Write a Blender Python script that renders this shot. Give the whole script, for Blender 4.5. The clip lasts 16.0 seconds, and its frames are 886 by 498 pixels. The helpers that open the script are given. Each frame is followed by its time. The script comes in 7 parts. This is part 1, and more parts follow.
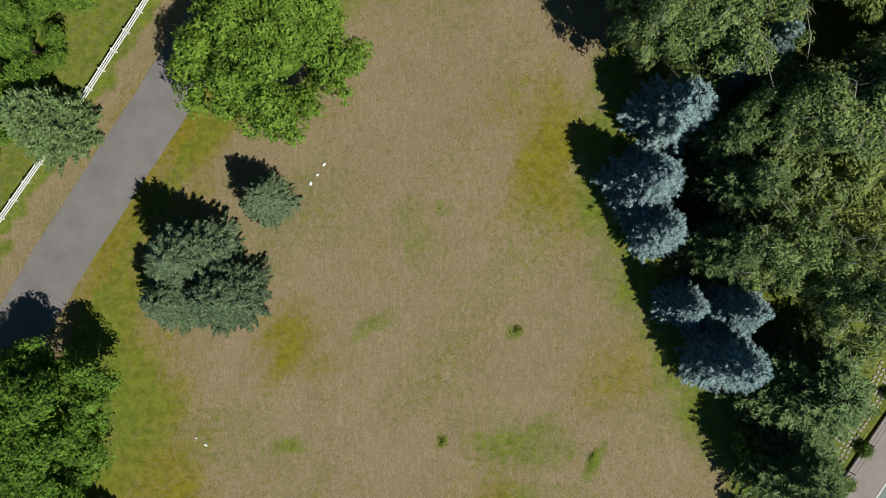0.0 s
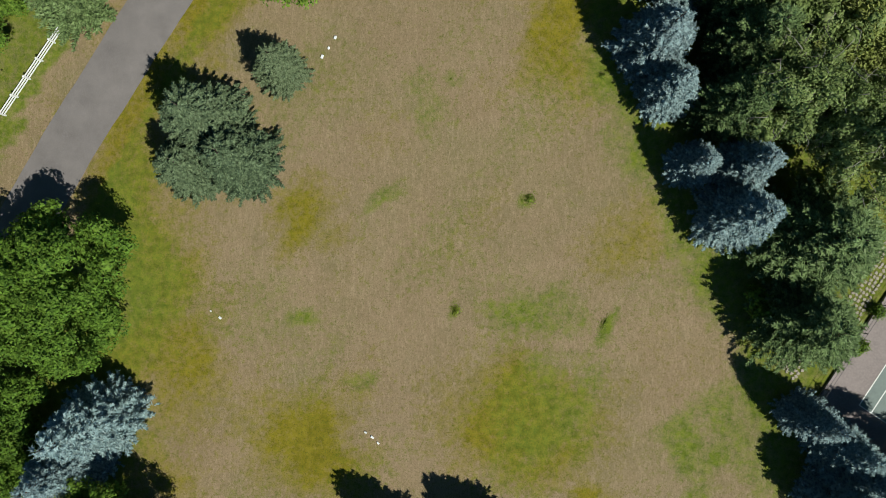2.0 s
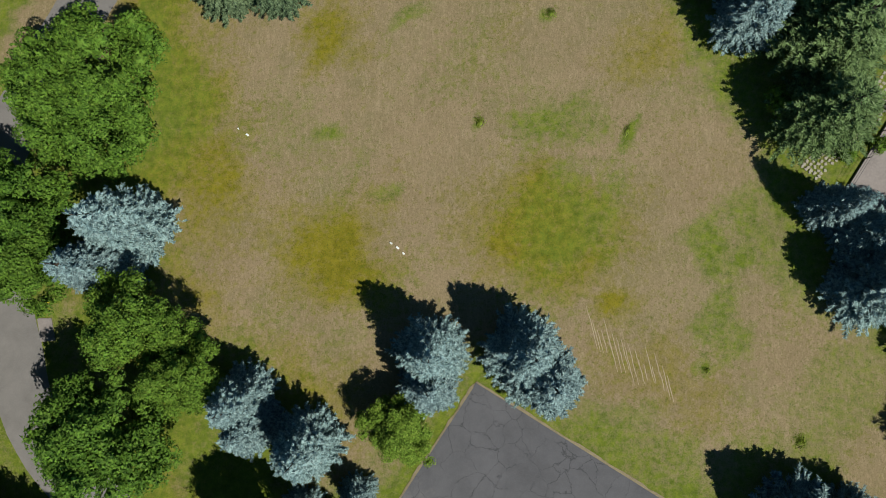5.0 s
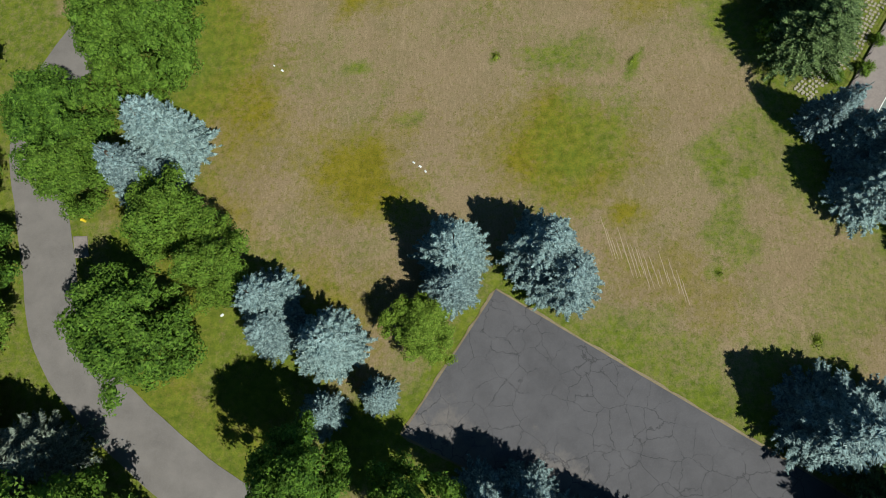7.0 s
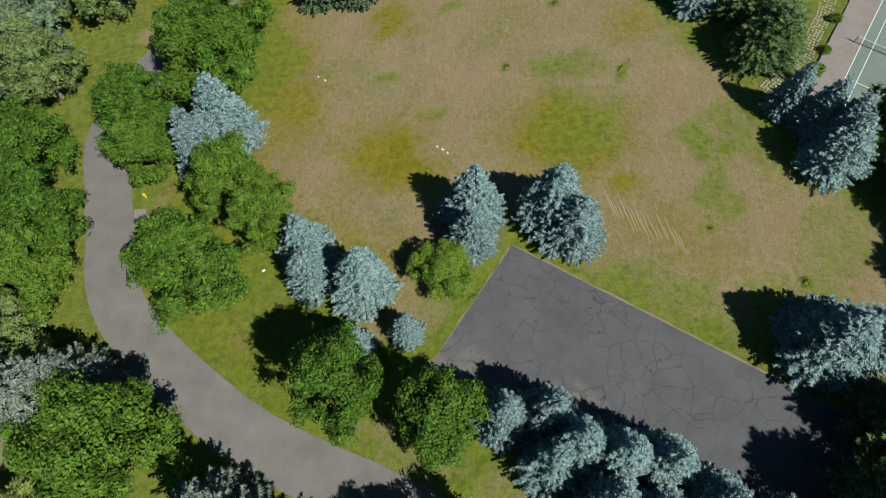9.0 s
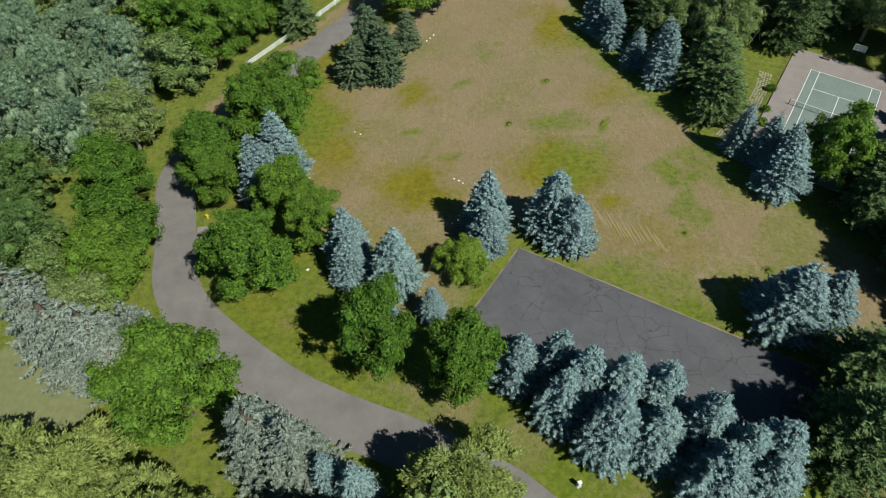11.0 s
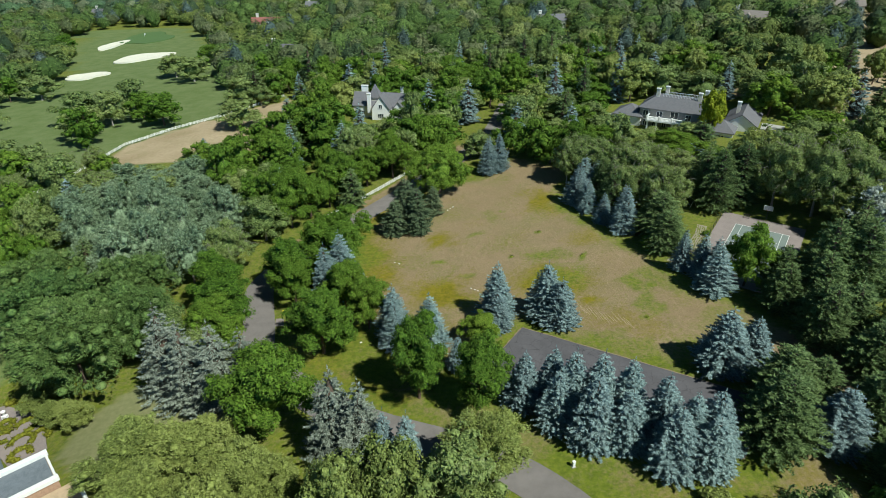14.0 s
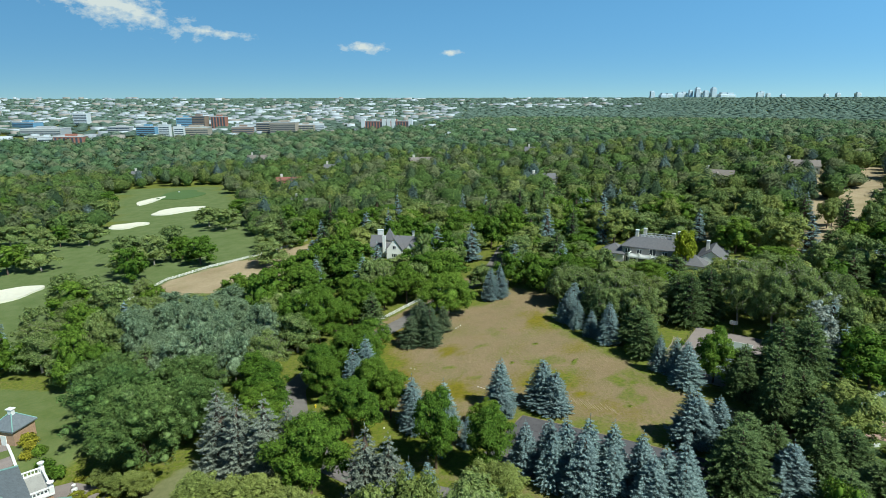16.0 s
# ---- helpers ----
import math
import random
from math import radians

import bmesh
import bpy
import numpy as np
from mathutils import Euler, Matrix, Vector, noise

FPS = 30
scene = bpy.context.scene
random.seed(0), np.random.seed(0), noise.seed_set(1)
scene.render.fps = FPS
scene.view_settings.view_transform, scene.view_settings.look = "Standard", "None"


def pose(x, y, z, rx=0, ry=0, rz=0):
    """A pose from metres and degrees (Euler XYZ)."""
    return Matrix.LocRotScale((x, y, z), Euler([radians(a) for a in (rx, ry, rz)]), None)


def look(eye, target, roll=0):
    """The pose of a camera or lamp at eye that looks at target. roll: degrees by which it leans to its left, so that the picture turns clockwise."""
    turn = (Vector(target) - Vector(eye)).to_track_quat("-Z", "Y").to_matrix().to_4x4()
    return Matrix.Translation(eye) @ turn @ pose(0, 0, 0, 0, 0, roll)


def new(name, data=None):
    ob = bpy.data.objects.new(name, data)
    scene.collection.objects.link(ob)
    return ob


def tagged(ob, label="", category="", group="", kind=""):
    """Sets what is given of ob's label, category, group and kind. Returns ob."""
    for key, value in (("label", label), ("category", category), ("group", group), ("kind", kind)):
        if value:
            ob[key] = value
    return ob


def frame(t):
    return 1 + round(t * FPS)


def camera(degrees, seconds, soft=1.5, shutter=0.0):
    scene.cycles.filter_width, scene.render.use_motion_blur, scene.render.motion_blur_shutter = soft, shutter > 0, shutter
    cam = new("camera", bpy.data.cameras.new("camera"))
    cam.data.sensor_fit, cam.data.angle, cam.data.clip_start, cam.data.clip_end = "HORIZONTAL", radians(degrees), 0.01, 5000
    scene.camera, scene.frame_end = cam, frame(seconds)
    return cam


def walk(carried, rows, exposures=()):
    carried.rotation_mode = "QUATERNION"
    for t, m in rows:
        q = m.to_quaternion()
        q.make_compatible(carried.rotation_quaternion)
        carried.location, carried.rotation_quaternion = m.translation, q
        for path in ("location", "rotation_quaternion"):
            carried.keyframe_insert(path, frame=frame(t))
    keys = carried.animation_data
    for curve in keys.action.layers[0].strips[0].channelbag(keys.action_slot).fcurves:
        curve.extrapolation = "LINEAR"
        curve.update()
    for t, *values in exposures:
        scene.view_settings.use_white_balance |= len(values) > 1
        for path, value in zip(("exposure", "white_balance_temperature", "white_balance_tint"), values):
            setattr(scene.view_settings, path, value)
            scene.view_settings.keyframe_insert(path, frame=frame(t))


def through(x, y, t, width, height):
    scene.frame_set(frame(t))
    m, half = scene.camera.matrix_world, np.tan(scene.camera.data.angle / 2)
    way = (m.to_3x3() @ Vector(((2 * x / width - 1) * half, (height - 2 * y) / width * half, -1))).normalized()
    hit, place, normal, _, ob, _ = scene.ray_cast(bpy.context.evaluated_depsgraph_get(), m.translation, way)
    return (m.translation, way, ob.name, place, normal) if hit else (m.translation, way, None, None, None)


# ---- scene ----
cam = camera(72.2, 16.0, 0.5)
# seconds, eye x y z, pitch from the horizon, swing and lean in the lens's own frame
ROWS = [
    (0.0, 0.00, -0.00, 63.37, -89.83, -0.66, -0.00),
    (0.5, -0.23, -3.17, 63.43, -89.73, -0.61, -0.04),
    (1.0, -0.45, -6.41, 63.51, -89.78, -0.56, -0.14),
    (1.5, -0.71, -9.80, 63.54, -89.86, -0.48, -0.23),
    (2.0, -1.01, -13.32, 63.59, -90.04, -0.40, -0.41),
    (2.5, -1.35, -16.93, 63.64, -90.21, -0.32, -0.56),
    (3.0, -1.71, -20.61, 63.67, -90.42, -0.23, -0.64),
    (3.5, -2.08, -24.38, 63.68, -90.27, -0.15, -0.71),
    (4.0, -2.49, -28.22, 63.69, -89.63, -0.10, -0.72),
    (4.5, -2.91, -32.26, 63.70, -88.53, -0.06, -0.75),
    (5.0, -3.38, -36.63, 63.75, -86.91, -0.04, -0.76),
    (5.5, -3.90, -41.27, 63.83, -84.91, -0.04, -0.75),
    (6.0, -4.45, -46.13, 63.95, -82.67, -0.04, -0.72),
    (6.5, -5.03, -51.15, 64.11, -80.32, -0.02, -0.68),
    (7.0, -5.63, -56.26, 64.30, -77.86, 0.02, -0.70),
    (7.5, -6.21, -61.49, 64.48, -75.12, 0.05, -0.57),
    (8.0, -6.86, -66.80, 64.64, -71.81, 0.03, -0.55),
    (8.5, -7.55, -72.27, 64.85, -68.26, 0.01, -0.59),
    (9.0, -8.20, -77.81, 65.09, -64.75, 0.01, -0.66),
    (9.5, -8.95, -83.36, 65.34, -61.28, -0.07, -0.69),
    (10.0, -9.82, -88.95, 65.61, -57.82, -0.24, -0.67),
    (10.5, -10.72, -94.61, 65.87, -54.35, -0.42, -0.62),
    (11.0, -11.57, -100.42, 66.10, -50.82, -0.57, -0.56),
    (11.5, -12.30, -106.41, 66.27, -47.20, -0.60, -0.50),
    (12.0, -12.97, -112.56, 66.40, -43.50, -0.55, -0.51),
    (12.5, -13.59, -118.88, 66.51, -39.73, -0.51, -0.41),
    (13.0, -14.06, -125.22, 66.55, -35.99, -0.35, -0.21),
    (13.5, -14.42, -131.56, 66.57, -32.28, -0.23, -0.14),
    (14.0, -14.88, -137.92, 66.57, -28.57, -0.15, -0.11),
    (14.5, -15.40, -144.33, 66.56, -24.85, -0.10, -0.09),
    (15.0, -15.94, -150.85, 66.47, -21.19, -0.03, -0.14),
    (15.5, -16.50, -157.39, 66.38, -17.59, -0.01, -0.16),
    (16.0, -17.03, -163.87, 66.43, -14.05, 0.00, -0.13),
]
walk(cam, [(t, pose(x, y, z, 90 + p) @ pose(0, 0, 0, 0, s, 0) @ pose(0, 0, 0, 0, 0, l)) for t, x, y, z, p, s, l in ROWS],
     [(0, 0.0, 6450, 1), (4, 0.0, 6450, -1), (8, 0.05, 6400, -3), (12.5, 0.1, 6400, -4), (16, 0.2, 6200, -6)])

# ---- daylight ----
SUN_EL, SUN_AZ = 51.0, 133.0
world = bpy.data.worlds.new("world")
scene.world = world
world.use_nodes = True
wt = world.node_tree
sky = wt.nodes.new("ShaderNodeTexSky")
sky.sky_type, sky.sun_disc = "NISHITA", False
sky.sun_elevation, sky.sun_rotation = radians(SUN_EL), radians(SUN_AZ)
sky.altitude, sky.air_density, sky.dust_density, sky.ozone_density = 1600, 0.5, 0.0, 4.0
tone = wt.nodes.new("ShaderNodeMix")
tone.data_type, tone.blend_type = "RGBA", "MULTIPLY"
tone.inputs[0].default_value = 1.0
wt.links.new(sky.outputs[0], tone.inputs[6])


def wmath(op, a, b=0.0, c=None):
    n = wt.nodes.new("ShaderNodeMath")
    n.operation = op
    for socket, value in zip(n.inputs, (a, b, c)):
        if isinstance(value, (int, float)):
            socket.default_value = value
        elif value is not None:
            wt.links.new(value, socket)
    return n.outputs[0]


def cloud_bank(coords, azimuth, height, wide, tall, slant):
    """Weight of a bank of cloud about a place in the sky (degrees)."""
    u = wmath("DIVIDE", wmath("SUBTRACT", coords[0], azimuth), wide)
    rise = wmath("MULTIPLY_ADD", u, slant * wide, height)
    v = wmath("DIVIDE", wmath("SUBTRACT", coords[1], rise), tall)
    return wmath("SUBTRACT", 1.0, wmath("SQRT", wmath("ADD", wmath("MULTIPLY", u, u), wmath("MULTIPLY", v, v))))


way = wt.nodes.new("ShaderNodeTexCoord").outputs["Generated"]
split = wt.nodes.new("ShaderNodeSeparateXYZ")
wt.links.new(way, split.inputs[0])
heading = wmath("MULTIPLY", wmath("ARCTAN2", split.outputs[0], split.outputs[1]), 57.2958)
upward = wmath("MULTIPLY", wmath("ARCSINE", split.outputs[2]), 57.2958)
place = (heading, upward)
# the air over the plain is dull near the horizon
veil = wt.nodes.new("ShaderNodeMix")
veil.data_type = "RGBA"
low = wt.nodes.new("ShaderNodeMapRange")
low.interpolation_type = "SMOOTHSTEP"
low.inputs[1].default_value, low.inputs[2].default_value = -1.0, 12.0
wt.links.new(upward, low.inputs[0])
wt.links.new(low.outputs[0], veil.inputs[0])
veil.inputs[6].default_value, veil.inputs[7].default_value = (0.42, 0.495, 0.525, 1), (0.88, 1.14, 1.06, 1)
# and brighter on the sun's side
sunward = wmath("MULTIPLY_ADD", wmath("COSINE", wmath("MULTIPLY", wmath("SUBTRACT", heading, SUN_AZ), 0.0174533)), 0.85, 1.82)
side = wt.nodes.new("ShaderNodeVectorMath")
side.operation = "SCALE"
wt.links.new(veil.outputs[2], side.inputs[0])
# the thin air overhead is darker
high = wt.nodes.new("ShaderNodeMapRange")
high.interpolation_type = "SMOOTHSTEP"
high.inputs[1].default_value, high.inputs[2].default_value, high.inputs[3].default_value, high.inputs[4].default_value = 8.0, 45.0, 1.0, 0.28
wt.links.new(upward, high.inputs[0])
wt.links.new(wmath("MULTIPLY", sunward, high.outputs[0]), side.inputs["Scale"])
wt.links.new(side.outputs[0], tone.inputs[7])
weight = None
for bank in [(-27.0, 7.0, 6.2, 1.9, -0.25), (-33.5, 7.9, 5.5, 0.8, -0.12), (-20.0, 5.35, 4.6, 0.5, -0.10), (-6.8, 4.2, 2.9, 0.62, -0.03), (0.8, 3.85, 1.4, 0.32, 0.0), (-48, 11.0, 14.0, 3.4, -0.1), (40, 9.0, 9.0, 1.6, 0.05), (120, 12.0, 18.0, 3.0, 0.0), (-130, 10.0, 20.0, 3.0, 0.0)]:
    w = cloud_bank(place, *bank)
    weight = w if weight is None else wmath("MAXIMUM", weight, w)
billow = wt.nodes.new("ShaderNodeTexNoise")
billow.inputs["Scale"].default_value, billow.inputs["Detail"].default_value, billow.inputs["Roughness"].default_value = 46.0, 8.0, 0.62
stretch = wt.nodes.new("ShaderNodeMapping")
stretch.inputs["Scale"].default_value = (1, 1, 1.7)
wt.links.new(way, stretch.inputs[0])
wt.links.new(stretch.outputs[0], billow.inputs[0])
edge_of_cloud = wmath("ADD", weight, wmath("MULTIPLY_ADD", billow.outputs[0], 2.6, -1.5))
cover = wt.nodes.new("ShaderNodeMapRange")
cover.inputs[1].default_value, cover.inputs[2].default_value, cover.inputs[4].default_value = 0.0, 0.75, 0.9
wt.links.new(edge_of_cloud, cover.inputs[0])
shade = wt.nodes.new("ShaderNodeMix")
shade.data_type = "RGBA"
wt.links.new(cover.outputs[0], shade.inputs[0])
wt.links.new(tone.outputs[2], shade.inputs[6])
shade.inputs[7].default_value = (6.6, 6.5, 6.4, 1)
wt.links.new(shade.outputs[2], wt.nodes["Background"].inputs[0])
wt.nodes["Background"].inputs[1].default_value = 0.102
sun = new("sun", bpy.data.lights.new("sun", "SUN"))
sun.data.energy, sun.data.angle, sun.data.color = 5.0, radians(0.55), (1.0, 0.97, 0.94)
to_sun = Vector((math.sin(radians(SUN_AZ)) * math.cos(radians(SUN_EL)), math.cos(radians(SUN_AZ)) * math.cos(radians(SUN_EL)), math.sin(radians(SUN_EL))))
sun.matrix_world = look(to_sun * 200, (0, 0, 0))

# ---- lie of the land ----


def gz(x, y):
    """Height of the ground: it falls to the west, is terraced at the tennis court and climbs far off."""
    x, y = np.asarray(x, float), np.asarray(y, float)
    d = np.hypot(x, y)
    near = np.exp(-np.maximum(0, d - 350) ** 2 / (2 * 500.0 ** 2))
    z = near * (26 * np.tanh(x / 433) - 1.4 * np.tanh(y / 100))
    # the court's terrace, level and banked all round
    a, b = 0.828 * (x - 54.99) - 0.5605 * (y + 8.67), -0.5605 * (x - 54.99) - 0.828 * (y + 8.67)
    a = np.clip(1 - np.maximum(-4.6 - a, a - 15.6) / 5.0, 0, 1)
    b = np.clip(1 - np.maximum(-6.4 - b, b - 30.6) / 5.0, 0, 1)
    level = a * a * (3 - 2 * a) * b * b * (3 - 2 * b)
    z = z * (1 - level) + 2.72 * level
    z = z - 2.8 * np.exp(-(((x + 90) / 19) ** 2 + ((y + 67) / 15) ** 2) ** 2)
    k = np.clip((d - 2300) / 2500, 0, 1)
    return z + 56 * k * k * (3 - 2 * k)


def g1(x, y):
    return float(gz(x, y))


def inside(poly, x, y):
    """Which of the points lie in the polygon."""
    x, y = np.asarray(x, float), np.asarray(y, float)
    hit = np.zeros(x.shape, bool)
    for (ax, ay), (bx, by) in zip(poly, poly[1:] + poly[:1]):
        if ay != by:
            hit ^= ((ay > y) != (by > y)) & (x < (bx - ax) * (y - ay) / (by - ay) + ax)
    return hit


def to_line(line, x, y):
    """Distance of the points from a polyline."""
    x, y = np.asarray(x, float), np.asarray(y, float)
    best = np.full(x.shape, 1e9)
    for (ax, ay), (bx, by) in zip(line, line[1:]):
        k = np.clip(((x - ax) * (bx - ax) + (y - ay) * (by - ay)) / ((bx - ax) ** 2 + (by - ay) ** 2), 0, 1)
        best = np.minimum(best, np.hypot(x - ax - k * (bx - ax), y - ay - k * (by - ay)))
    return best


def wob(x, y, size, seed=0.0):
    """Smooth uneven values, about -1 to 1."""
    x, y = np.asarray(x, float) / size + seed * 7.3, np.asarray(y, float) / size - seed * 3.1
    return (np.sin(1.7 * x + 1.3 * np.sin(y * 1.1 + seed)) + np.sin(1.9 * y + 1.2 * np.sin(x * 1.3 + 2 * seed)) + 0.7 * np.sin(2.9 * x - 2.3 * y + seed)) / 2.7


ROAD = [(12, 110), (6, 85), (0, 64), (-9, 48), (-18.5, 33), (-26.6, 20.1), (-36.4, 5.2), (-42, -3.5), (-47.5, -13), (-51.8, -21), (-53.4, -28.5), (-51.6, -36.5), (-49.8, -43), (-48.2, -49.5), (-44.5, -55.5), (-38.5, -61), (-31.8, -66.2), (-25, -70.2), (-17, -73.6), (-9, -77.5), (-2, -82.5), (4, -90), (9, -104), (11, -130)]
LOT = [(-0.1, -47.0), (33.8, -68.4), (26.0, -79.6), (-10.1, -61.7)]
COURT_0, E1, E2 = Vector((54.99, -8.67, 0)), Vector((0.8696, -0.5885, 0)), Vector((-0.5885, -0.8696, 0))
LAWN = [(8, 46), (24, 32), (17, 18), (15, 6), (19, -4), (29, -22), (31, -36), (40, -43), (46, -52), (52, -62), (48, -72), (36, -70), (38, -92), (0, -98), (-3, -84), (-15, -69), (-27, -62), (-38, -54), (-45, -42), (-42, -30), (-30, -20), (-34, -6), (-36, 0), (-31, 8), (-22, 20), (-8, 26), (-2, 30)]
GOLF = [(-140, 30), (-137, 60), (-133, 82), (-110, 112), (-104, 135), (-132, 190), (-150, 240), (-190, 330), (-228, 400), (-305, 400), (-300, 340), (-240, 235), (-225, 205), (-260, 195), (-340, 230), (-400, 220), (-330, 120), (-250, -40), (-190, -45), (-158, -20), (-150, 5)]
DRY_WEST = [(-134, 56), (-122, 58), (-100, 63), (-83, 68), (-80, 102), (-76, 124), (-84, 140), (-105, 118), (-122, 100), (-133, 82)]
OPEN_WEST = [(-152, 24), (-126, 40), (-98, 50), (-80, 60), (-76, 100), (-73, 126), (-84, 142), (-133, 90)]
LAWN_WEST = [(-74, -66), (-66, -58), (-60, -60), (-53, -67), (-55, -75), (-64, -79), (-72, -73)]
LAWN_GAZEBO = [(-135, -75), (-104, -68), (-92, -52), (-93, -36), (-104, -24), (-145, -16)]
LAWN_EAST = [(56, -92), (58, -66), (64, -50), (95, -38), (110, -86)]
DRY_EAST = [(98, 48), (110, 62), (128, 84), (150, 125), (222, 236), (280, 310), (320, 290), (250, 200), (170, 96), (125, 44)]
HOUSE_EAST = [(36, 64), (50, 49), (92, 30), (106, 62), (80, 98), (48, 96)]
HOUSE_WEST = [(-56, 78), (-30, 76), (-24, 110), (-54, 114)]
DRIVE_FAR = [(108, 160), (122, 160), (124, 200), (108, 204)]
COURT_PAD = [tuple((COURT_0 + E1 * a + E2 * b)[:2]) for a, b in ((-3.6, -5), (14.5, -5), (14.5, 29), (-3.6, 29))]



def clearing(x, y):
    """Dry openings in the eastern woods."""
    return (x > 70) & (y > 75) & (y < 600) & (wob(x, y, 30, 6) > 0.52)


# ---- materials ----


def material(name, rough=0.8):
    m = bpy.data.materials.new(name)
    m.use_nodes = True
    nt = m.node_tree
    bsdf = nt.nodes["Principled BSDF"]
    bsdf.inputs["Roughness"].default_value = rough
    bsdf.inputs["Specular IOR Level"].default_value = 0.25
    return m, nt, bsdf


def node(nt, kind, **values):
    n = nt.nodes.new(kind)
    for key, value in values.items():
        n.inputs[key].default_value = value
    return n


def mix(nt, fac, a, b, how="MIX"):
    n = nt.nodes.new("ShaderNodeMix")
    n.data_type, n.blend_type = "RGBA", how
    for socket, value in ((n.inputs[0], fac), (n.inputs[6], a), (n.inputs[7], b)):
        if isinstance(value, (tuple, list)):
            socket.default_value = (*value[:3], 1)
        elif isinstance(value, (int, float)):
            socket.default_value = value
        else:
            nt.links.new(value, socket)
    return n.outputs[2]


def ramp(nt, source, lo, hi, a=0.0, b=1.0):
    n = nt.nodes.new("ShaderNodeMapRange")
    n.inputs[1].default_value, n.inputs[2].default_value, n.inputs[3].default_value, n.inputs[4].default_value = lo, hi, a, b
    nt.links.new(source, n.inputs[0])
    return n.outputs[0]


def speckle(nt, scale, detail=3.0, rough=0.6, stretch=None):
    co = nt.nodes.new("ShaderNodeTexCoord")
    n = node(nt, "ShaderNodeTexNoise", Scale=scale, Detail=detail, Roughness=rough)
    if stretch:
        mp = nt.nodes.new("ShaderNodeMapping")
        mp.inputs["Scale"].default_value = stretch
        nt.links.new(co.outputs["Object"], mp.inputs[0])
        nt.links.new(mp.outputs[0], n.inputs[0])
    else:
        nt.links.new(co.outputs["Object"], n.inputs[0])
    return n.outputs[0]


def bump(nt, bsdf, source, strength, distance):
    n = node(nt, "ShaderNodeBump", Strength=strength, Distance=distance)
    nt.links.new(source, n.inputs["Height"])
    nt.links.new(n.outputs[0], bsdf.inputs["Normal"])


def plain(name, colour, rough=0.7, scale=4.0, amount=0.25, metal=0.0, relief=0.0):
    """Paint, stone, roofing and the like: a colour with stains and grain."""
    m, nt, bsdf = material(name, rough)
    a = speckle(nt, scale)
    b = speckle(nt, scale * 9)
    dark = tuple(c * (1 - amount) for c in colour)
    light = tuple(min(1, c * (1 + amount * 0.5)) for c in colour)
    c = mix(nt, ramp(nt, a, 0.35, 0.65), dark, colour)
    c = mix(nt, ramp(nt, b, 0.4, 0.75), c, light)
    nt.links.new(c, bsdf.inputs["Base Color"])
    bsdf.inputs["Metallic"].default_value = metal
    if relief:
        bump(nt, bsdf, b, 0.6, relief)
    return m


def foliage(name, dark, light, tip, through=0.25, spread=0.26, grain=2.3):
    """Leaves: every spray its own shade, every plant its own tone."""
    m, nt, bsdf = material(name, 0.7)
    bsdf.inputs["Specular IOR Level"].default_value = 0.12
    geo = nt.nodes.new("ShaderNodeNewGeometry")
    info = nt.nodes.new("ShaderNodeObjectInfo")
    c = mix(nt, ramp(nt, geo.outputs["Random Per Island"], 0.0, 0.75, 0.25, 1.0), dark, light)
    c = mix(nt, ramp(nt, geo.outputs["Random Per Island"], 0.8, 1.0, 0, 0.7), c, tip)
    hsv = node(nt, "ShaderNodeHueSaturation")
    nt.links.new(ramp(nt, info.outputs["Random"], 0, 1, 1 - spread, 1 + spread), hsv.inputs["Value"])
    nt.links.new(ramp(nt, info.outputs["Random"], 0, 1, 0.515, 0.485), hsv.inputs["Hue"])
    nt.links.new(c, hsv.inputs["Color"])
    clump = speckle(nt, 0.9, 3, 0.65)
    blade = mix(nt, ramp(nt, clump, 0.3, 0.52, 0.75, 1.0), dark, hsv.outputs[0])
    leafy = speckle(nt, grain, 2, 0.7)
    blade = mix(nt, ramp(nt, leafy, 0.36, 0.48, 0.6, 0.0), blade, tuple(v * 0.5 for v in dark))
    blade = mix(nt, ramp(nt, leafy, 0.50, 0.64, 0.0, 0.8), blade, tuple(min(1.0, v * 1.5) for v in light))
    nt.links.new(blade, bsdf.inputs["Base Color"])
    tr = nt.nodes.new("ShaderNodeBsdfTranslucent")
    nt.links.new(blade, tr.inputs[0])
    ms = nt.nodes.new("ShaderNodeMixShader")
    ms.inputs[0].default_value = through
    nt.links.new(bsdf.outputs[0], ms.inputs[1])
    nt.links.new(tr.outputs[0], ms.inputs[2])
    nt.links.new(ms.outputs[0], nt.nodes["Material Output"].inputs[0])
    return m


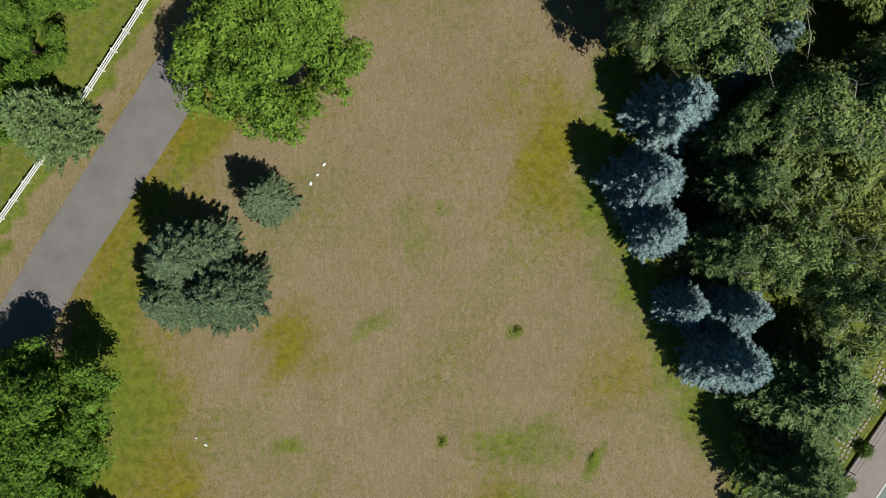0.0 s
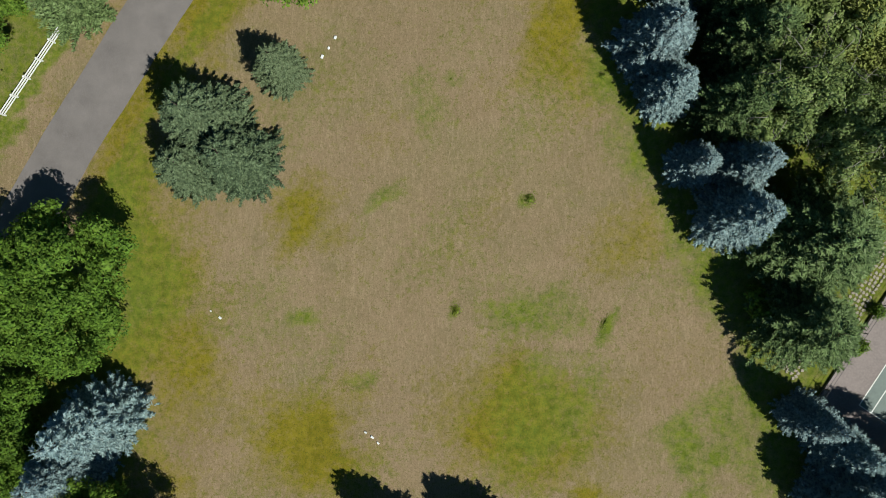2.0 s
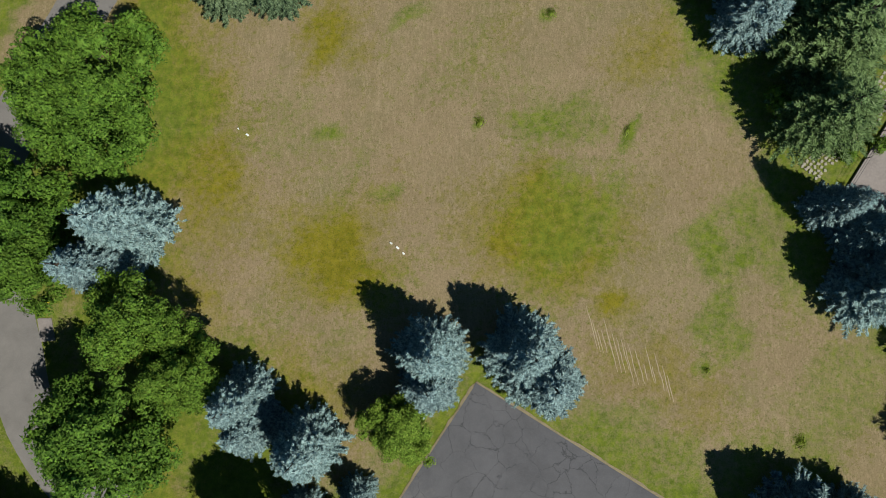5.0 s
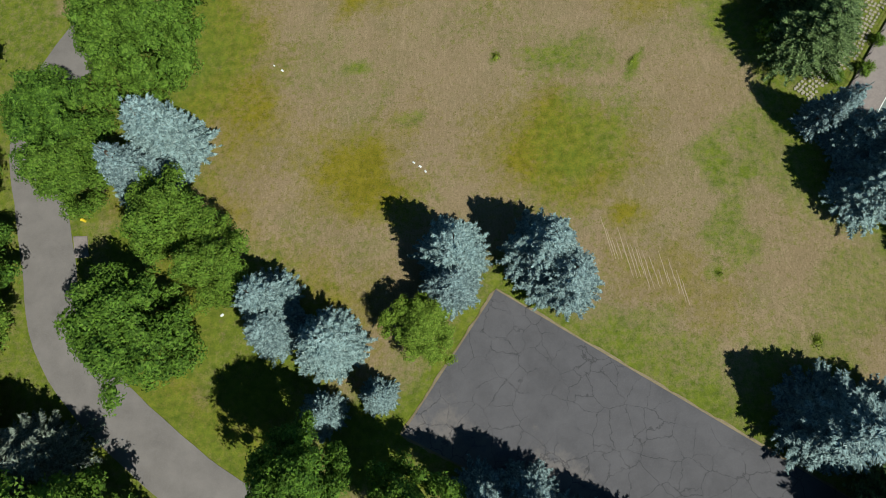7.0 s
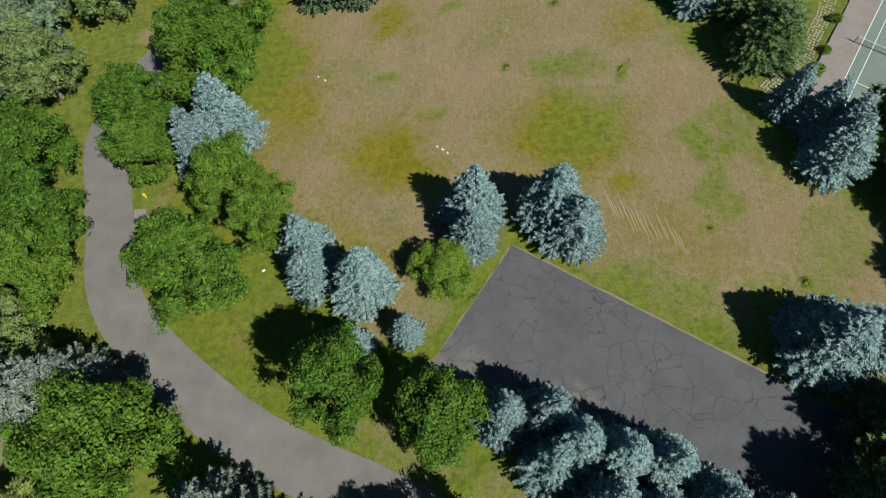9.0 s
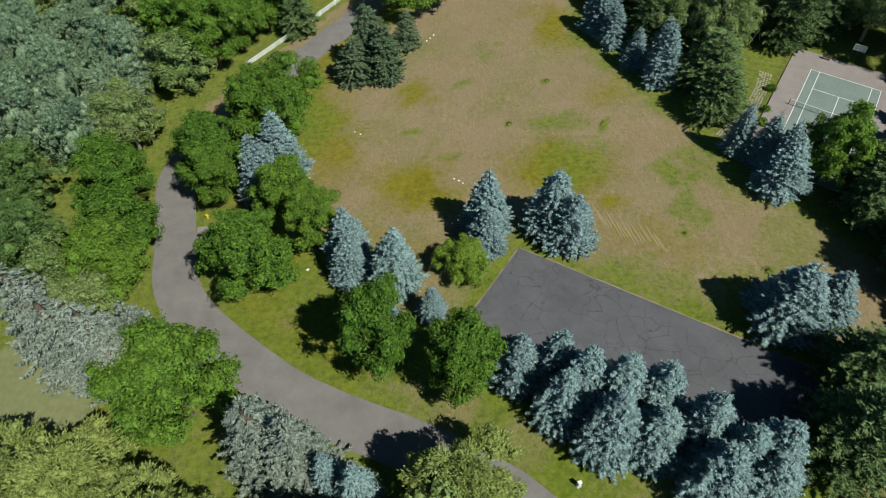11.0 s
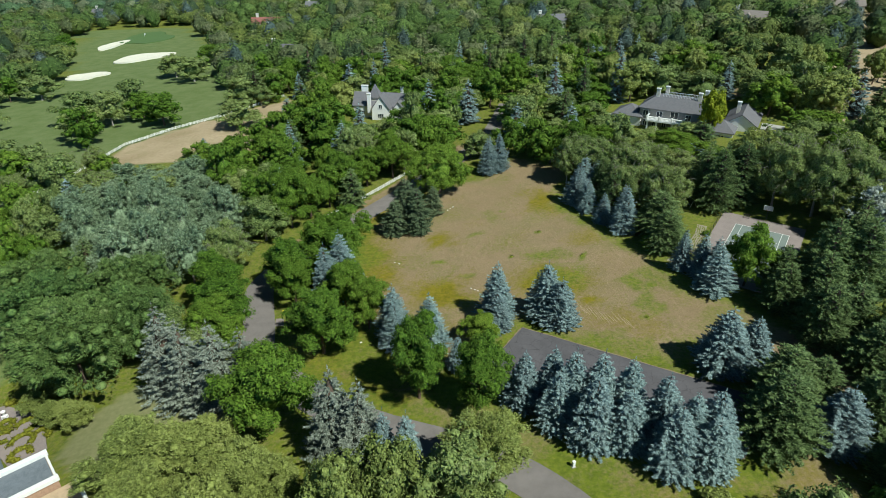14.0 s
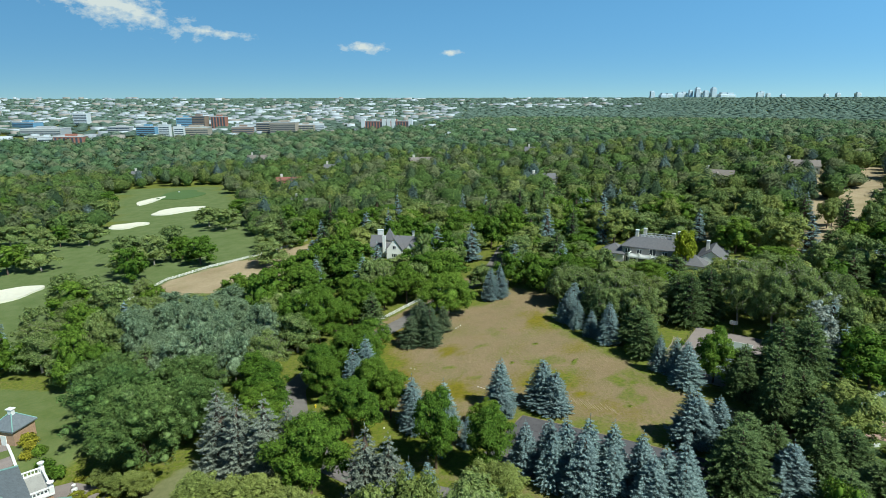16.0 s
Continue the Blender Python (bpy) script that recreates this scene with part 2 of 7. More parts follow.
def ground_material():
    m, nt, bsdf = material("turf", 0.95)
    cover = nt.nodes.new("ShaderNodeAttribute")
    cover.attribute_name = "cover"
    sep = nt.nodes.new("ShaderNodeSeparateColor")
    nt.links.new(cover.outputs["Color"], sep.inputs[0])
    fine, tuft, patch, streak = speckle(nt, 6.0, 4, 0.75), speckle(nt, 1.1, 4, 0.65), speckle(nt, 0.16, 4, 0.6), speckle(nt, 1.0, 3, 0.6, (2.6, 0.5, 1))
    grain = speckle(nt, 3.2, 5, 0.8, (1.6, 0.7, 1))
    straw = mix(nt, ramp(nt, patch, 0.3, 0.7), (0.232, 0.165, 0.090), (0.282, 0.200, 0.118))
    drift = speckle(nt, 0.075, 5, 0.62)
    olive = speckle(nt, 0.21, 5, 0.66)
    straw = mix(nt, ramp(nt, drift, 0.46, 0.68, 0, 0.48), straw, (0.175, 0.152, 0.058))
    straw = mix(nt, ramp(nt, olive, 0.50, 0.70, 0, 0.36), straw, (0.14, 0.135, 0.05))
    straw = mix(nt, ramp(nt, tuft, 0.5, 0.75, 0, 0.3), straw, (0.20, 0.165, 0.07))
    straw = mix(nt, ramp(nt, streak, 0.52, 0.72, 0, 0.45), straw, (0.37, 0.275, 0.17))
    straw = mix(nt, ramp(nt, grain, 0.48, 0.66, 0, 0.6), straw, (0.385, 0.285, 0.175))
    straw = mix(nt, ramp(nt, fine, 0.5, 0.68, 0, 0.75), straw, (0.13, 0.10, 0.045))
    green = mix(nt, ramp(nt, tuft, 0.35, 0.65), (0.092, 0.125, 0.010), (0.175, 0.200, 0.020))
    green = mix(nt, ramp(nt, fine, 0.5, 0.75, 0, 0.5), green, (0.03, 0.05, 0.01))
    gold = mix(nt, ramp(nt, tuft, 0.35, 0.65), (0.150, 0.128, 0.006), (0.235, 0.188, 0.014))
    gold = mix(nt, ramp(nt, fine, 0.5, 0.7, 0, 0.6), gold, (0.06, 0.055, 0.008))
    fair = mix(nt, ramp(nt, patch, 0.35, 0.65), (0.10, 0.145, 0.042), (0.145, 0.185, 0.07))

    broken = speckle(nt, 1.5, 7, 0.76)

    def edge(socket):
        add = nt.nodes.new("ShaderNodeMath")
        add.operation = "ADD"
        nt.links.new(socket, add.inputs[0])
        nt.links.new(ramp(nt, broken, 0.3, 0.7, -0.42, 0.42), add.inputs[1])
        return ramp(nt, add.outputs[0], 0.12, 0.95)
    c = mix(nt, edge(sep.outputs[1]), straw, gold)
    c = mix(nt, edge(sep.outputs[0]), c, green)
    fair = mix(nt, ramp(nt, tuft, 0.4, 0.7, 0, 0.35), fair, (0.17, 0.18, 0.075))
    c = mix(nt, sep.outputs[2], c, fair)
    bare = mix(nt, ramp(nt, tuft, 0.35, 0.65), (0.36, 0.275, 0.17), (0.46, 0.36, 0.235))
    bare = mix(nt, ramp(nt, patch, 0.5, 0.7, 0, 0.45), bare, (0.22, 0.20, 0.085))
    c = mix(nt, cover.outputs["Alpha"], c, bare)
    nt.links.new(c, bsdf.inputs["Base Color"])
    bump(nt, bsdf, fine, 0.8, 0.10)
    return m


def asphalt(name, colour, cracks):
    m, nt, bsdf = material(name, 0.9)
    a, b = speckle(nt, 0.35, 5, 0.65), speckle(nt, 9, 3, 0.7)
    c = mix(nt, ramp(nt, a, 0.3, 0.7), tuple(v * 0.82 for v in colour), tuple(v * 1.15 for v in colour))
    c = mix(nt, ramp(nt, b, 0.45, 0.75, 0, 0.4), c, tuple(v * 1.5 for v in colour))
    if cracks:
        co = nt.nodes.new("ShaderNodeTexCoord")
        bend = co.outputs["Object"]
        for size in (0.22, 0.9):
            warp = node(nt, "ShaderNodeTexNoise", Scale=size, Detail=6.0, Roughness=0.65)
            nt.links.new(co.outputs["Object"], warp.inputs[0])
            bend = mix(nt, 1.0, bend, warp.outputs[1], "ADD")
        vor = node(nt, "ShaderNodeTexVoronoi", Scale=0.40, Randomness=1.0)
        vor.feature = "DISTANCE_TO_EDGE"
        nt.links.new(bend, vor.inputs["Vector"])
        line = ramp(nt, vor.outputs[0], 0.005, 0.018, 0.62, 0)
        gate = nt.nodes.new("ShaderNodeMath")
        gate.operation = "MULTIPLY"
        nt.links.new(line, gate.inputs[0])
        nt.links.new(ramp(nt, speckle(nt, 0.16, 5, 0.7), 0.40, 0.52), gate.inputs[1])
        # dusty litter drifted along the south edge
        dust = node(nt, "ShaderNodeVectorMath")
        dust.operation = "DOT_PRODUCT"
        nt.links.new(co.outputs["Object"], dust.inputs[0])
        dust.inputs[1].default_value = (0.444, 0.896, 0.0)
        drift = nt.nodes.new("ShaderNodeMath")
        drift.operation = "ADD"
        nt.links.new(dust.outputs["Value"], drift.inputs[0])
        nt.links.new(ramp(nt, speckle(nt, 0.3, 5, 0.7), 0.25, 0.75, -4.5, 4.5), drift.inputs[1])
        c = mix(nt, ramp(nt, drift.outputs[0], -58.5, -55.5, 0.6, 0.0), c, (0.21, 0.18, 0.165))
        c = mix(nt, gate.outputs[0], c, tuple(v * 0.35 for v in colour))
        bump(nt, bsdf, vor.outputs[0], 0.0, 0.01)
    nt.links.new(c, bsdf.inputs["Base Color"])
    bump(nt, bsdf, b, 0.4, 0.01)
    return m


TURF = ground_material()
ROAD_MAT = asphalt("worn asphalt", (0.19, 0.168, 0.158), False)
LOT_MAT = asphalt("dark cracked asphalt", (0.105, 0.098, 0.105), True)
DIRT = plain("dry dirt", (0.27, 0.21, 0.13), 0.95, 0.8, 0.3)
BARK = plain("bark", (0.13, 0.09, 0.065), 0.95, 3.0, 0.4, relief=0.03)
GREY_BARK = plain("bare grey twigs", (0.27, 0.24, 0.21), 0.95, 3.0, 0.3)
WHITE = plain("white paint", (0.78, 0.77, 0.74), 0.5, 3.0, 0.12)
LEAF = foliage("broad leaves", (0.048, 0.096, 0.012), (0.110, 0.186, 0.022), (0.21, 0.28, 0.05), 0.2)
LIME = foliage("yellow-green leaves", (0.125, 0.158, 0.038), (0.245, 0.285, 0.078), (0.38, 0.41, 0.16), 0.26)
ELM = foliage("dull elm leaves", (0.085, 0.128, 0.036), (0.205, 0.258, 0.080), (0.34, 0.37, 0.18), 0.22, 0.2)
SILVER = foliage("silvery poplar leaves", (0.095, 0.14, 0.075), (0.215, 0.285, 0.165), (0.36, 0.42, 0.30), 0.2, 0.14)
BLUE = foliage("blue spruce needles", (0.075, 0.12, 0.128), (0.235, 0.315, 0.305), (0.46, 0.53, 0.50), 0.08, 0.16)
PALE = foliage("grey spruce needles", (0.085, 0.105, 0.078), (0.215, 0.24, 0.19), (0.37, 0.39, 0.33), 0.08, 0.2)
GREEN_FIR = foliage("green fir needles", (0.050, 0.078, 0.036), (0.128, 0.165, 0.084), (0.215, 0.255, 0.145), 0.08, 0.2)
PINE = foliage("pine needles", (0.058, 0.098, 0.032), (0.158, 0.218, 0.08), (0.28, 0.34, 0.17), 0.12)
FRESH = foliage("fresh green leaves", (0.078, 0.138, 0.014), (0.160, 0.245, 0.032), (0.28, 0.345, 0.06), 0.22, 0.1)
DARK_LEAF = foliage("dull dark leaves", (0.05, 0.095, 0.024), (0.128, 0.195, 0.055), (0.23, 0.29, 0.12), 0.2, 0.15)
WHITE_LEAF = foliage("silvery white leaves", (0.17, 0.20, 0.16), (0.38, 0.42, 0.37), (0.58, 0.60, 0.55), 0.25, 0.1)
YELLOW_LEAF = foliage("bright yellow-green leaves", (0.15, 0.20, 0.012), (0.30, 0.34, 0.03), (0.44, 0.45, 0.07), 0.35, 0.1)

# ---- mesh helpers ----


def mesh_from(name, verts, faces, mat=None):
    """A mesh from arrays; all faces with the same count of corners."""
    verts, faces = np.asarray(verts, np.float32), np.asarray(faces, np.int32)
    me = bpy.data.meshes.new(name)
    me.vertices.add(len(verts))
    me.vertices.foreach_set("co", verts.ravel())
    me.loops.add(faces.size)
    me.loops.foreach_set("vertex_index", faces.ravel())
    me.polygons.add(len(faces))
    me.polygons.foreach_set("loop_start", np.arange(0, faces.size, faces.shape[1], dtype=np.int32))
    if mat:
        me.materials.append(mat)
    me.update(calc_edges=True)
    me.validate()
    return me


def part(name, bm, mat, parent, label=""):
    """Links a bmesh or mesh as one object under a thing or part."""
    if isinstance(bm, bmesh.types.BMesh):
        me = bpy.data.meshes.new(name)
        bm.to_mesh(me)
        bm.free()
    else:
        me = bm
    if not me.materials:
        me.materials.append(mat)
    ob = new(name, me)
    ob.parent = parent
    return tagged(ob, label)


def thing(name, label, category, group="", kind="", at=(0, 0, 0), turn=0.0):
    ob = new(name)
    ob.matrix_world = pose(*at, 0, 0, turn)
    return tagged(ob, label, category, group, kind)


def box(bm, x0, y0, z0, x1, y1, z1, bevel=0.0):
    m = Matrix.LocRotScale(((x0 + x1) / 2, (y0 + y1) / 2, (z0 + z1) / 2), None, (abs(x1 - x0), abs(y1 - y0), abs(z1 - z0)))
    made = bmesh.ops.create_cube(bm, size=1, matrix=m)
    if bevel:
        edges = {e for v in made["verts"] for e in v.link_edges}
        bmesh.ops.bevel(bm, geom=list(edges), offset=bevel, segments=1, affect="EDGES")
    return bm


def boxed(*a, bevel=0.0):
    return box(bmesh.new(), *a, bevel=bevel)


def slab(poly, lift, depth=0.5):
    """A thin slab that follows the ground: top lifted above it, sides going down."""
    bm = bmesh.new()
    top = [bm.verts.new((x, y, g1(x, y) + lift)) for x, y in poly]
    low = [bm.verts.new((x, y, g1(x, y) - depth)) for x, y in poly]
    bm.faces.new(top)
    for i in range(len(poly)):
        j = (i + 1) % len(poly)
        bm.faces.new((top[i], low[i], low[j], top[j]))
    bmesh.ops.recalc_face_normals(bm, faces=bm.faces)
    return bm


def tube(pts, radii, sides=6):
    """Vertices and quads of a tapered tube along a line."""
    pts = [Vector(p) for p in pts]
    vs, fs = [], []
    for i, (p, r) in enumerate(zip(pts, radii)):
        d = (pts[min(i + 1, len(pts) - 1)] - pts[max(i - 1, 0)]).normalized()
        u = d.cross(Vector((0.31, 0.95, 0.1))).normalized()
        w = d.cross(u)
        for k in range(sides):
            a = 2 * math.pi * k / sides
            vs.append(p + (u * math.cos(a) + w * math.sin(a)) * r)
            if i:
                b, c = (i - 1) * sides, i * sides
                fs.append((b + k, b + (k + 1) % sides, c + (k + 1) % sides, c + k))
    return vs, fs


def join_tubes(tubes):
    vs, fs = [], []
    for v, f in tubes:
        o = len(vs)
        vs += [tuple(p) for p in v]
        fs += [tuple(i + o for i in q) for q in f]
    return vs, fs


def smooth_line(pts, step=1.5):
    """A line rounded through its points."""
    out = []
    p = [Vector((*q, 0)) for q in pts]
    for i in range(len(p) - 1):
        a, b, c, d = p[max(i - 1, 0)], p[i], p[i + 1], p[min(i + 2, len(p) - 1)]
        n = max(2, int((c - b).length / step))
        for k in range(n):
            t = k / n
            q = 0.5 * (2 * b + (c - a) * t + (2 * a - 5 * b + 4 * c - d) * t * t + (3 * b - a - 3 * c + d) * t ** 3)
            out.append((q.x, q.y))
    return out + [tuple(pts[-1])]


# ---- ground ----


def steps(*runs):
    """Grid lines: runs of (start, end, step)."""
    return np.unique(np.concatenate([np.arange(a, b, s) for a, b, s in runs]).round(3))


def far_steps(start, end, first):
    out, s, x = [], first, start
    while x < end:
        out.append(x)
        s *= 1.16
        x += s
    return np.array(out + [end])


def lie(x, y):
    """Top of the turf: the land with small swells that fade beside paving."""
    x, y = np.asarray(x, float), np.asarray(y, float)
    paved = np.minimum(to_line(ROAD, x, y) - 3.0, np.where(inside(LOT, x, y), 0, to_line(LOT + LOT[:1], x, y)))
    swell = np.clip((paved - 1.0) / 5.0, 0, 1) * (np.hypot(x, y) < 300)
    return gz(x, y) + swell * (0.05 * wob(x, y, 4.0) + 0.12 * wob(x, y, 14.0, 2))


def build_ground():
    xs = np.unique(np.concatenate([-far_steps(150, 4700, 3), steps((-150, -46, 2.0), (-46, 52, 0.8), (52, 130, 2.0)), far_steps(130, 4700, 3)]))
    ys = np.unique(np.concatenate([-far_steps(112, 1500, 4), steps((-112, -92, 2), (-92, 46, 0.8), (46, 150, 2.2), (150, 420, 4)), far_steps(420, 4780, 6)]))
    X, Y = np.meshgrid(xs, ys)
    Z = lie(X, Y)
    nx, ny = len(xs), len(ys)
    i = np.arange(nx * ny).reshape(ny, nx)
    faces = np.stack([i[:-1, :-1], i[:-1, 1:], i[1:, 1:], i[1:, :-1]], -1).reshape(-1, 4)
    me = mesh_from("ground", np.stack([X, Y, Z], -1).reshape(-1, 3), faces, TURF)
    me.polygons.foreach_set("use_smooth", np.ones(len(faces), bool))
    x, y = X.ravel(), Y.ravel()
    lush, gold, fair, bare = ground_cover(x, y)
    a = me.attributes.new("cover", "FLOAT_COLOR", "POINT")
    a.data.foreach_set("color", np.stack([lush, gold, fair, bare], -1).astype(np.float32).ravel())
    return tagged(new("ground", me), "gently sloping ground of dry straw-coloured lawn with green patches", "ground", kind="structure")


def spot(x, y, cx, cy, rx, ry, turn=0.0, soft=0.35):
    c, s = math.cos(radians(turn)), math.sin(radians(turn))
    big = min(1.0, (rx + ry) / 6)
    x, y = x + big * (1.9 * wob(x, y, 3.6, cx) + 0.9 * wob(x, y, 1.5, cy)), y + big * (1.9 * wob(x, y, 3.9, cy + 3) + 0.9 * wob(x, y, 1.4, cx + 5))
    u, v = ((x - cx) * c + (y - cy) * s) / rx, (-(x - cx) * s + (y - cy) * c) / ry
    d = np.hypot(u, v) + 0.12 * wob(x, y, 1.6, cx) + 0.1 * wob(x, y, 0.7, cy)
    return np.clip((1 + soft - d) / (2 * soft), 0, 1)


def ground_cover(x, y):
    """How green, how yellow-brown and how mown the turf is."""
    edge = to_line(LAWN + LAWN[:1], x, y) * np.where(inside(LAWN, x, y), 1, -1) + 1.2 * wob(x, y, 2.4, 2) + 0.6 * wob(x, y, 0.9, 5)
    lawn = np.clip((edge + 0.8) / 3.0, 0, 1)
    lush = (1 - lawn) * 0.85
    gold = np.zeros_like(x)
    for w, (cx, cy, rx, ry, turn) in GREEN_SPOTS:
        lush = np.maximum(lush, w * spot(x, y, cx, cy, rx, ry, turn) * lawn)
    for w, (cx, cy, rx, ry, turn) in GOLD_SPOTS:
        gold = np.maximum(gold, w * spot(x, y, cx, cy, rx, ry, turn, 0.6))
    # damper turf by the western trees, the drive and the lot
    west = to_line(WEST_EDGE, x, y) + 2.2 * wob(x, y, 3.0, 6)
    gold = np.maximum(gold, 0.85 * np.clip(1.2 - west / 6.5, 0, 1))
    lush = np.maximum(lush, 0.6 * np.clip(1.2 - west / 4.5, 0, 1))
    lot = to_line(LOT + LOT[:1], x, y)
    lush = np.maximum(lush, 0.8 * np.clip(1.3 - lot / 5.0 + 0.4 * wob(x, y, 2.2, 8), 0, 1))
    south = np.clip((-64 - y - 0.63 * x) / 6, 0, 1) * (x > -14)
    lush = np.maximum(lush, south * np.clip(0.72 + 0.4 * wob(x, y, 3.2, 9), 0.1, 0.92))
    lush = lush + lawn * (0.30 * np.clip(wob(x, y, 6.5, 1) + 0.15, 0, 1) + 0.12 * np.clip(wob(x, y, 2.6, 12) * wob(x, y, 7.0, 4) * 2, 0, 1))
    gold = gold + lawn * 0.25 * np.clip(wob(x, y, 4.0, 3), 0, 1)
    # straw verge between drive and fence
    rd = to_line(ROAD, x, y)
    verge = (rd < 6.0 + wob(x, y, 1.5)) & (y > -12) & (y < 60) & (x < -24 - (16 - y) * 0.6)
    lush = np.where(verge, 0.08, lush)
    bare = np.zeros_like(x)
    for poly in (DRY_WEST, DRY_EAST):
        k = inside(poly, x + 2 * wob(x, y, 6), y + 2 * wob(x, y, 5, 2))
        bare = np.where(k, np.clip(0.75 + 0.4 * wob(x, y, 8, 3), 0.2, 1), bare)
        lush = np.where(k, 0.08 + 0.25 * np.clip(wob(x, y, 9, 5), 0, 1), lush)
    lush = np.where(clearing(x, y), 0.12 + 0.3 * np.clip(wob(x, y, 9, 5), 0, 1), lush)
    fair = np.where(inside(GOLF, x, y), 0.95, 0.0)
    for poly in (LAWN_WEST, LAWN_GAZEBO, LAWN_EAST):
        fair = np.where(inside(poly, x, y), 0.8, fair)
    bare = np.where(inside(LAWN_WEST, x, y), 0.28, bare)
    return np.clip(lush, 0, 1), np.clip(gold, 0, 1), fair, bare


WEST_EDGE = [(-22, 20), (-31, 8), (-36, 0), (-34, -6), (-30, -20), (-40, -30), (-38, -40), (-30, -46), (-38, -56), (-24, -64)]
GREEN_SPOTS = [
    (0.9, (8.4, -8.2, 0.8, 0.6, 0)), (0.85, (0.7, -19.9, 0.6, 0.7, 0)), (0.95, (16.0, -21.2, 0.7, 1.9, -20)), (0.6, (0.4, 4.4, 0.8, 0.7, 0)), (0.7, (16.1, 4.4, 0.6, 0.6, 0)),
    (0.6, (-6.6, -7.8, 2.4, 1.2, 25)), (0.6, (-15.4, -20.6, 1.4, 0.8, 20)), (0.6, (-9.0, -27.3, 1.8, 0.9, 0)), (0.8, (23.1, -46, 0.9, 0.9, 0)), (0.75, (31.9, -52.8, 0.9, 1.1, 0)),
    (0.55, (8.8, -30.4, 6.2, 4.8, -8)), (0.4, (13.6, -29.5, 2.2, 5.0, 5)), (0.45, (9.9, -19.6, 5.5, 2.2, 15)), (0.45, (-1.8, 1.6, 2.6, 4.0, 10)), (0.74, (24.6, -32.6, 2.6, 3.2, 15)), (0.8, (30.6, -33.6, 2.0, 5.0, 5)), (0.6, (28.2, -29.6, 2.8, 2.2, 0)), (0.66, (24.9, -42, 3.4, 3.2, 0)),
]
GREEN_SPOTS += [(0.85, (-27, -53, 11, 8, -35)), (0.8, (-14, -62, 8, 5, -30)), (0.75, (-40, -44, 5, 9, 20)), (0.6, (16, -54, 11, 3.2, -32)), (0.55, (30, -58, 7, 6, -20)), (0.5, (38, -48, 6, 5, 0))]
GOLD_SPOTS = [
    (0.9, (12.0, 9.0, 3.4, 8.5, 8)), (0.8, (-15, -9.8, 2.6, 3.8, -35)), (0.95, (-15, -34, 6.6, 5.2, -25)), (0.85, (-29.6, -23.0, 4.4, 10.0, 12)), (1.0, (7.4, -31.6, 7.8, 5.8, -8)), (1.0, (13.8, -38.8, 2.4, 1.9, 0)),
    (0.7, (-26.5, 2.0, 3.5, 8.0, 25)), (0.7, (-20, -50, 7, 6, 30)), (0.5, (18, -46, 7, 4, -30)), (0.6, (-34, -33, 3, 10, 35)), (0.5, (20, -86, 20, 5, 0)), (0.5, (20, -12, 5, 3, 20)),
]
build_ground()
# ---- drives and yard surfaces ----


def ribbon(name, line, half, lift, mat, label, category, crown=0.025):
    pts = smooth_line(line)
    vs, fs = [], []
    for i, (x, y) in enumerate(pts):
        ax, ay = pts[max(i - 1, 0)]
        bx, by = pts[min(i + 1, len(pts) - 1)]
        n = Vector((by - ay, ax - bx)).normalized()
        for k, dz in ((-1.0, -0.3), (-1.0, 0.0), (-0.5, crown), (0.0, crown * 1.4), (0.5, crown), (1.0, 0.0), (1.0, -0.3)):
            w = half * k + (0.04 * math.sin(i * 0.9) + 0.03 * math.sin(i * 2.3)) * (abs(k) == 1)
            px, py = x + n.x * w, y + n.y * w
            vs.append((px, py, g1(x, y) * 0.0 + g1(px, py) + lift + dz))
        if i:
            a, b = (i - 1) * 7, i * 7
            fs += [(a + k, b + k, b + k + 1, a + k + 1) for k in range(6)]
    me = mesh_from(name, vs, fs, mat)
    me.polygons.foreach_set("use_smooth", np.zeros(len(fs), bool))
    return tagged(new(name, me), label, category, kind="structure")


ribbon("road", ROAD, 3.05, 0.05, ROAD_MAT, "narrow worn grey asphalt drive winding under trees", "road")
ob = part("parking_lot", slab(LOT, 0.06), LOT_MAT, None)
tagged(ob, "dark cracked asphalt lot with a dry dirt border", "parking lot", kind="structure")


def strip(poly, out=0.3):
    """A ragged band of dirt round a polygon."""
    bm = bmesh.new()
    n = len(poly)
    c = Vector((sum(p[0] for p in poly) / n, sum(p[1] for p in poly) / n))
    rnd = random.Random(4)
    inner, outer = [], []
    for i in range(n):
        a, b = Vector(poly[i]), Vector(poly[(i + 1) % n])
        k = int((b - a).length / 0.8)
        nrm = Vector((b.y - a.y, a.x - b.x)).normalized()
        if nrm.dot((a + b) / 2 - c) < 0:
            nrm = -nrm
        for j in range(k):
            p = a.lerp(b, j / k)
            q = p + nrm * out * rnd.uniform(0.35, 1.0)
            p = p - nrm * 0.05
            inner.append(bm.verts.new((p.x, p.y, g1(p.x, p.y) + 0.075)))
            outer.append(bm.verts.new((q.x, q.y, g1(q.x, q.y) + 0.03)))
    for i in range(len(inner)):
        j = (i + 1) % len(inner)
        bm.faces.new((inner[i], outer[i], outer[j], inner[j]))
    bmesh.ops.recalc_face_normals(bm, faces=bm.faces)
    return bm


tagged(part("lot_border", strip(LOT), DIRT, None), "ragged dry dirt border along the asphalt lot", "border", kind="structure")

# ---- trees ----


def ico(sub):
    bm = bmesh.new()
    bmesh.ops.create_icosphere(bm, subdivisions=sub, radius=1)
    v = np.array([p.co[:] for p in bm.verts])
    f = np.array([[p.index for p in q.verts] for q in bm.faces])
    bm.free()
    return v, f



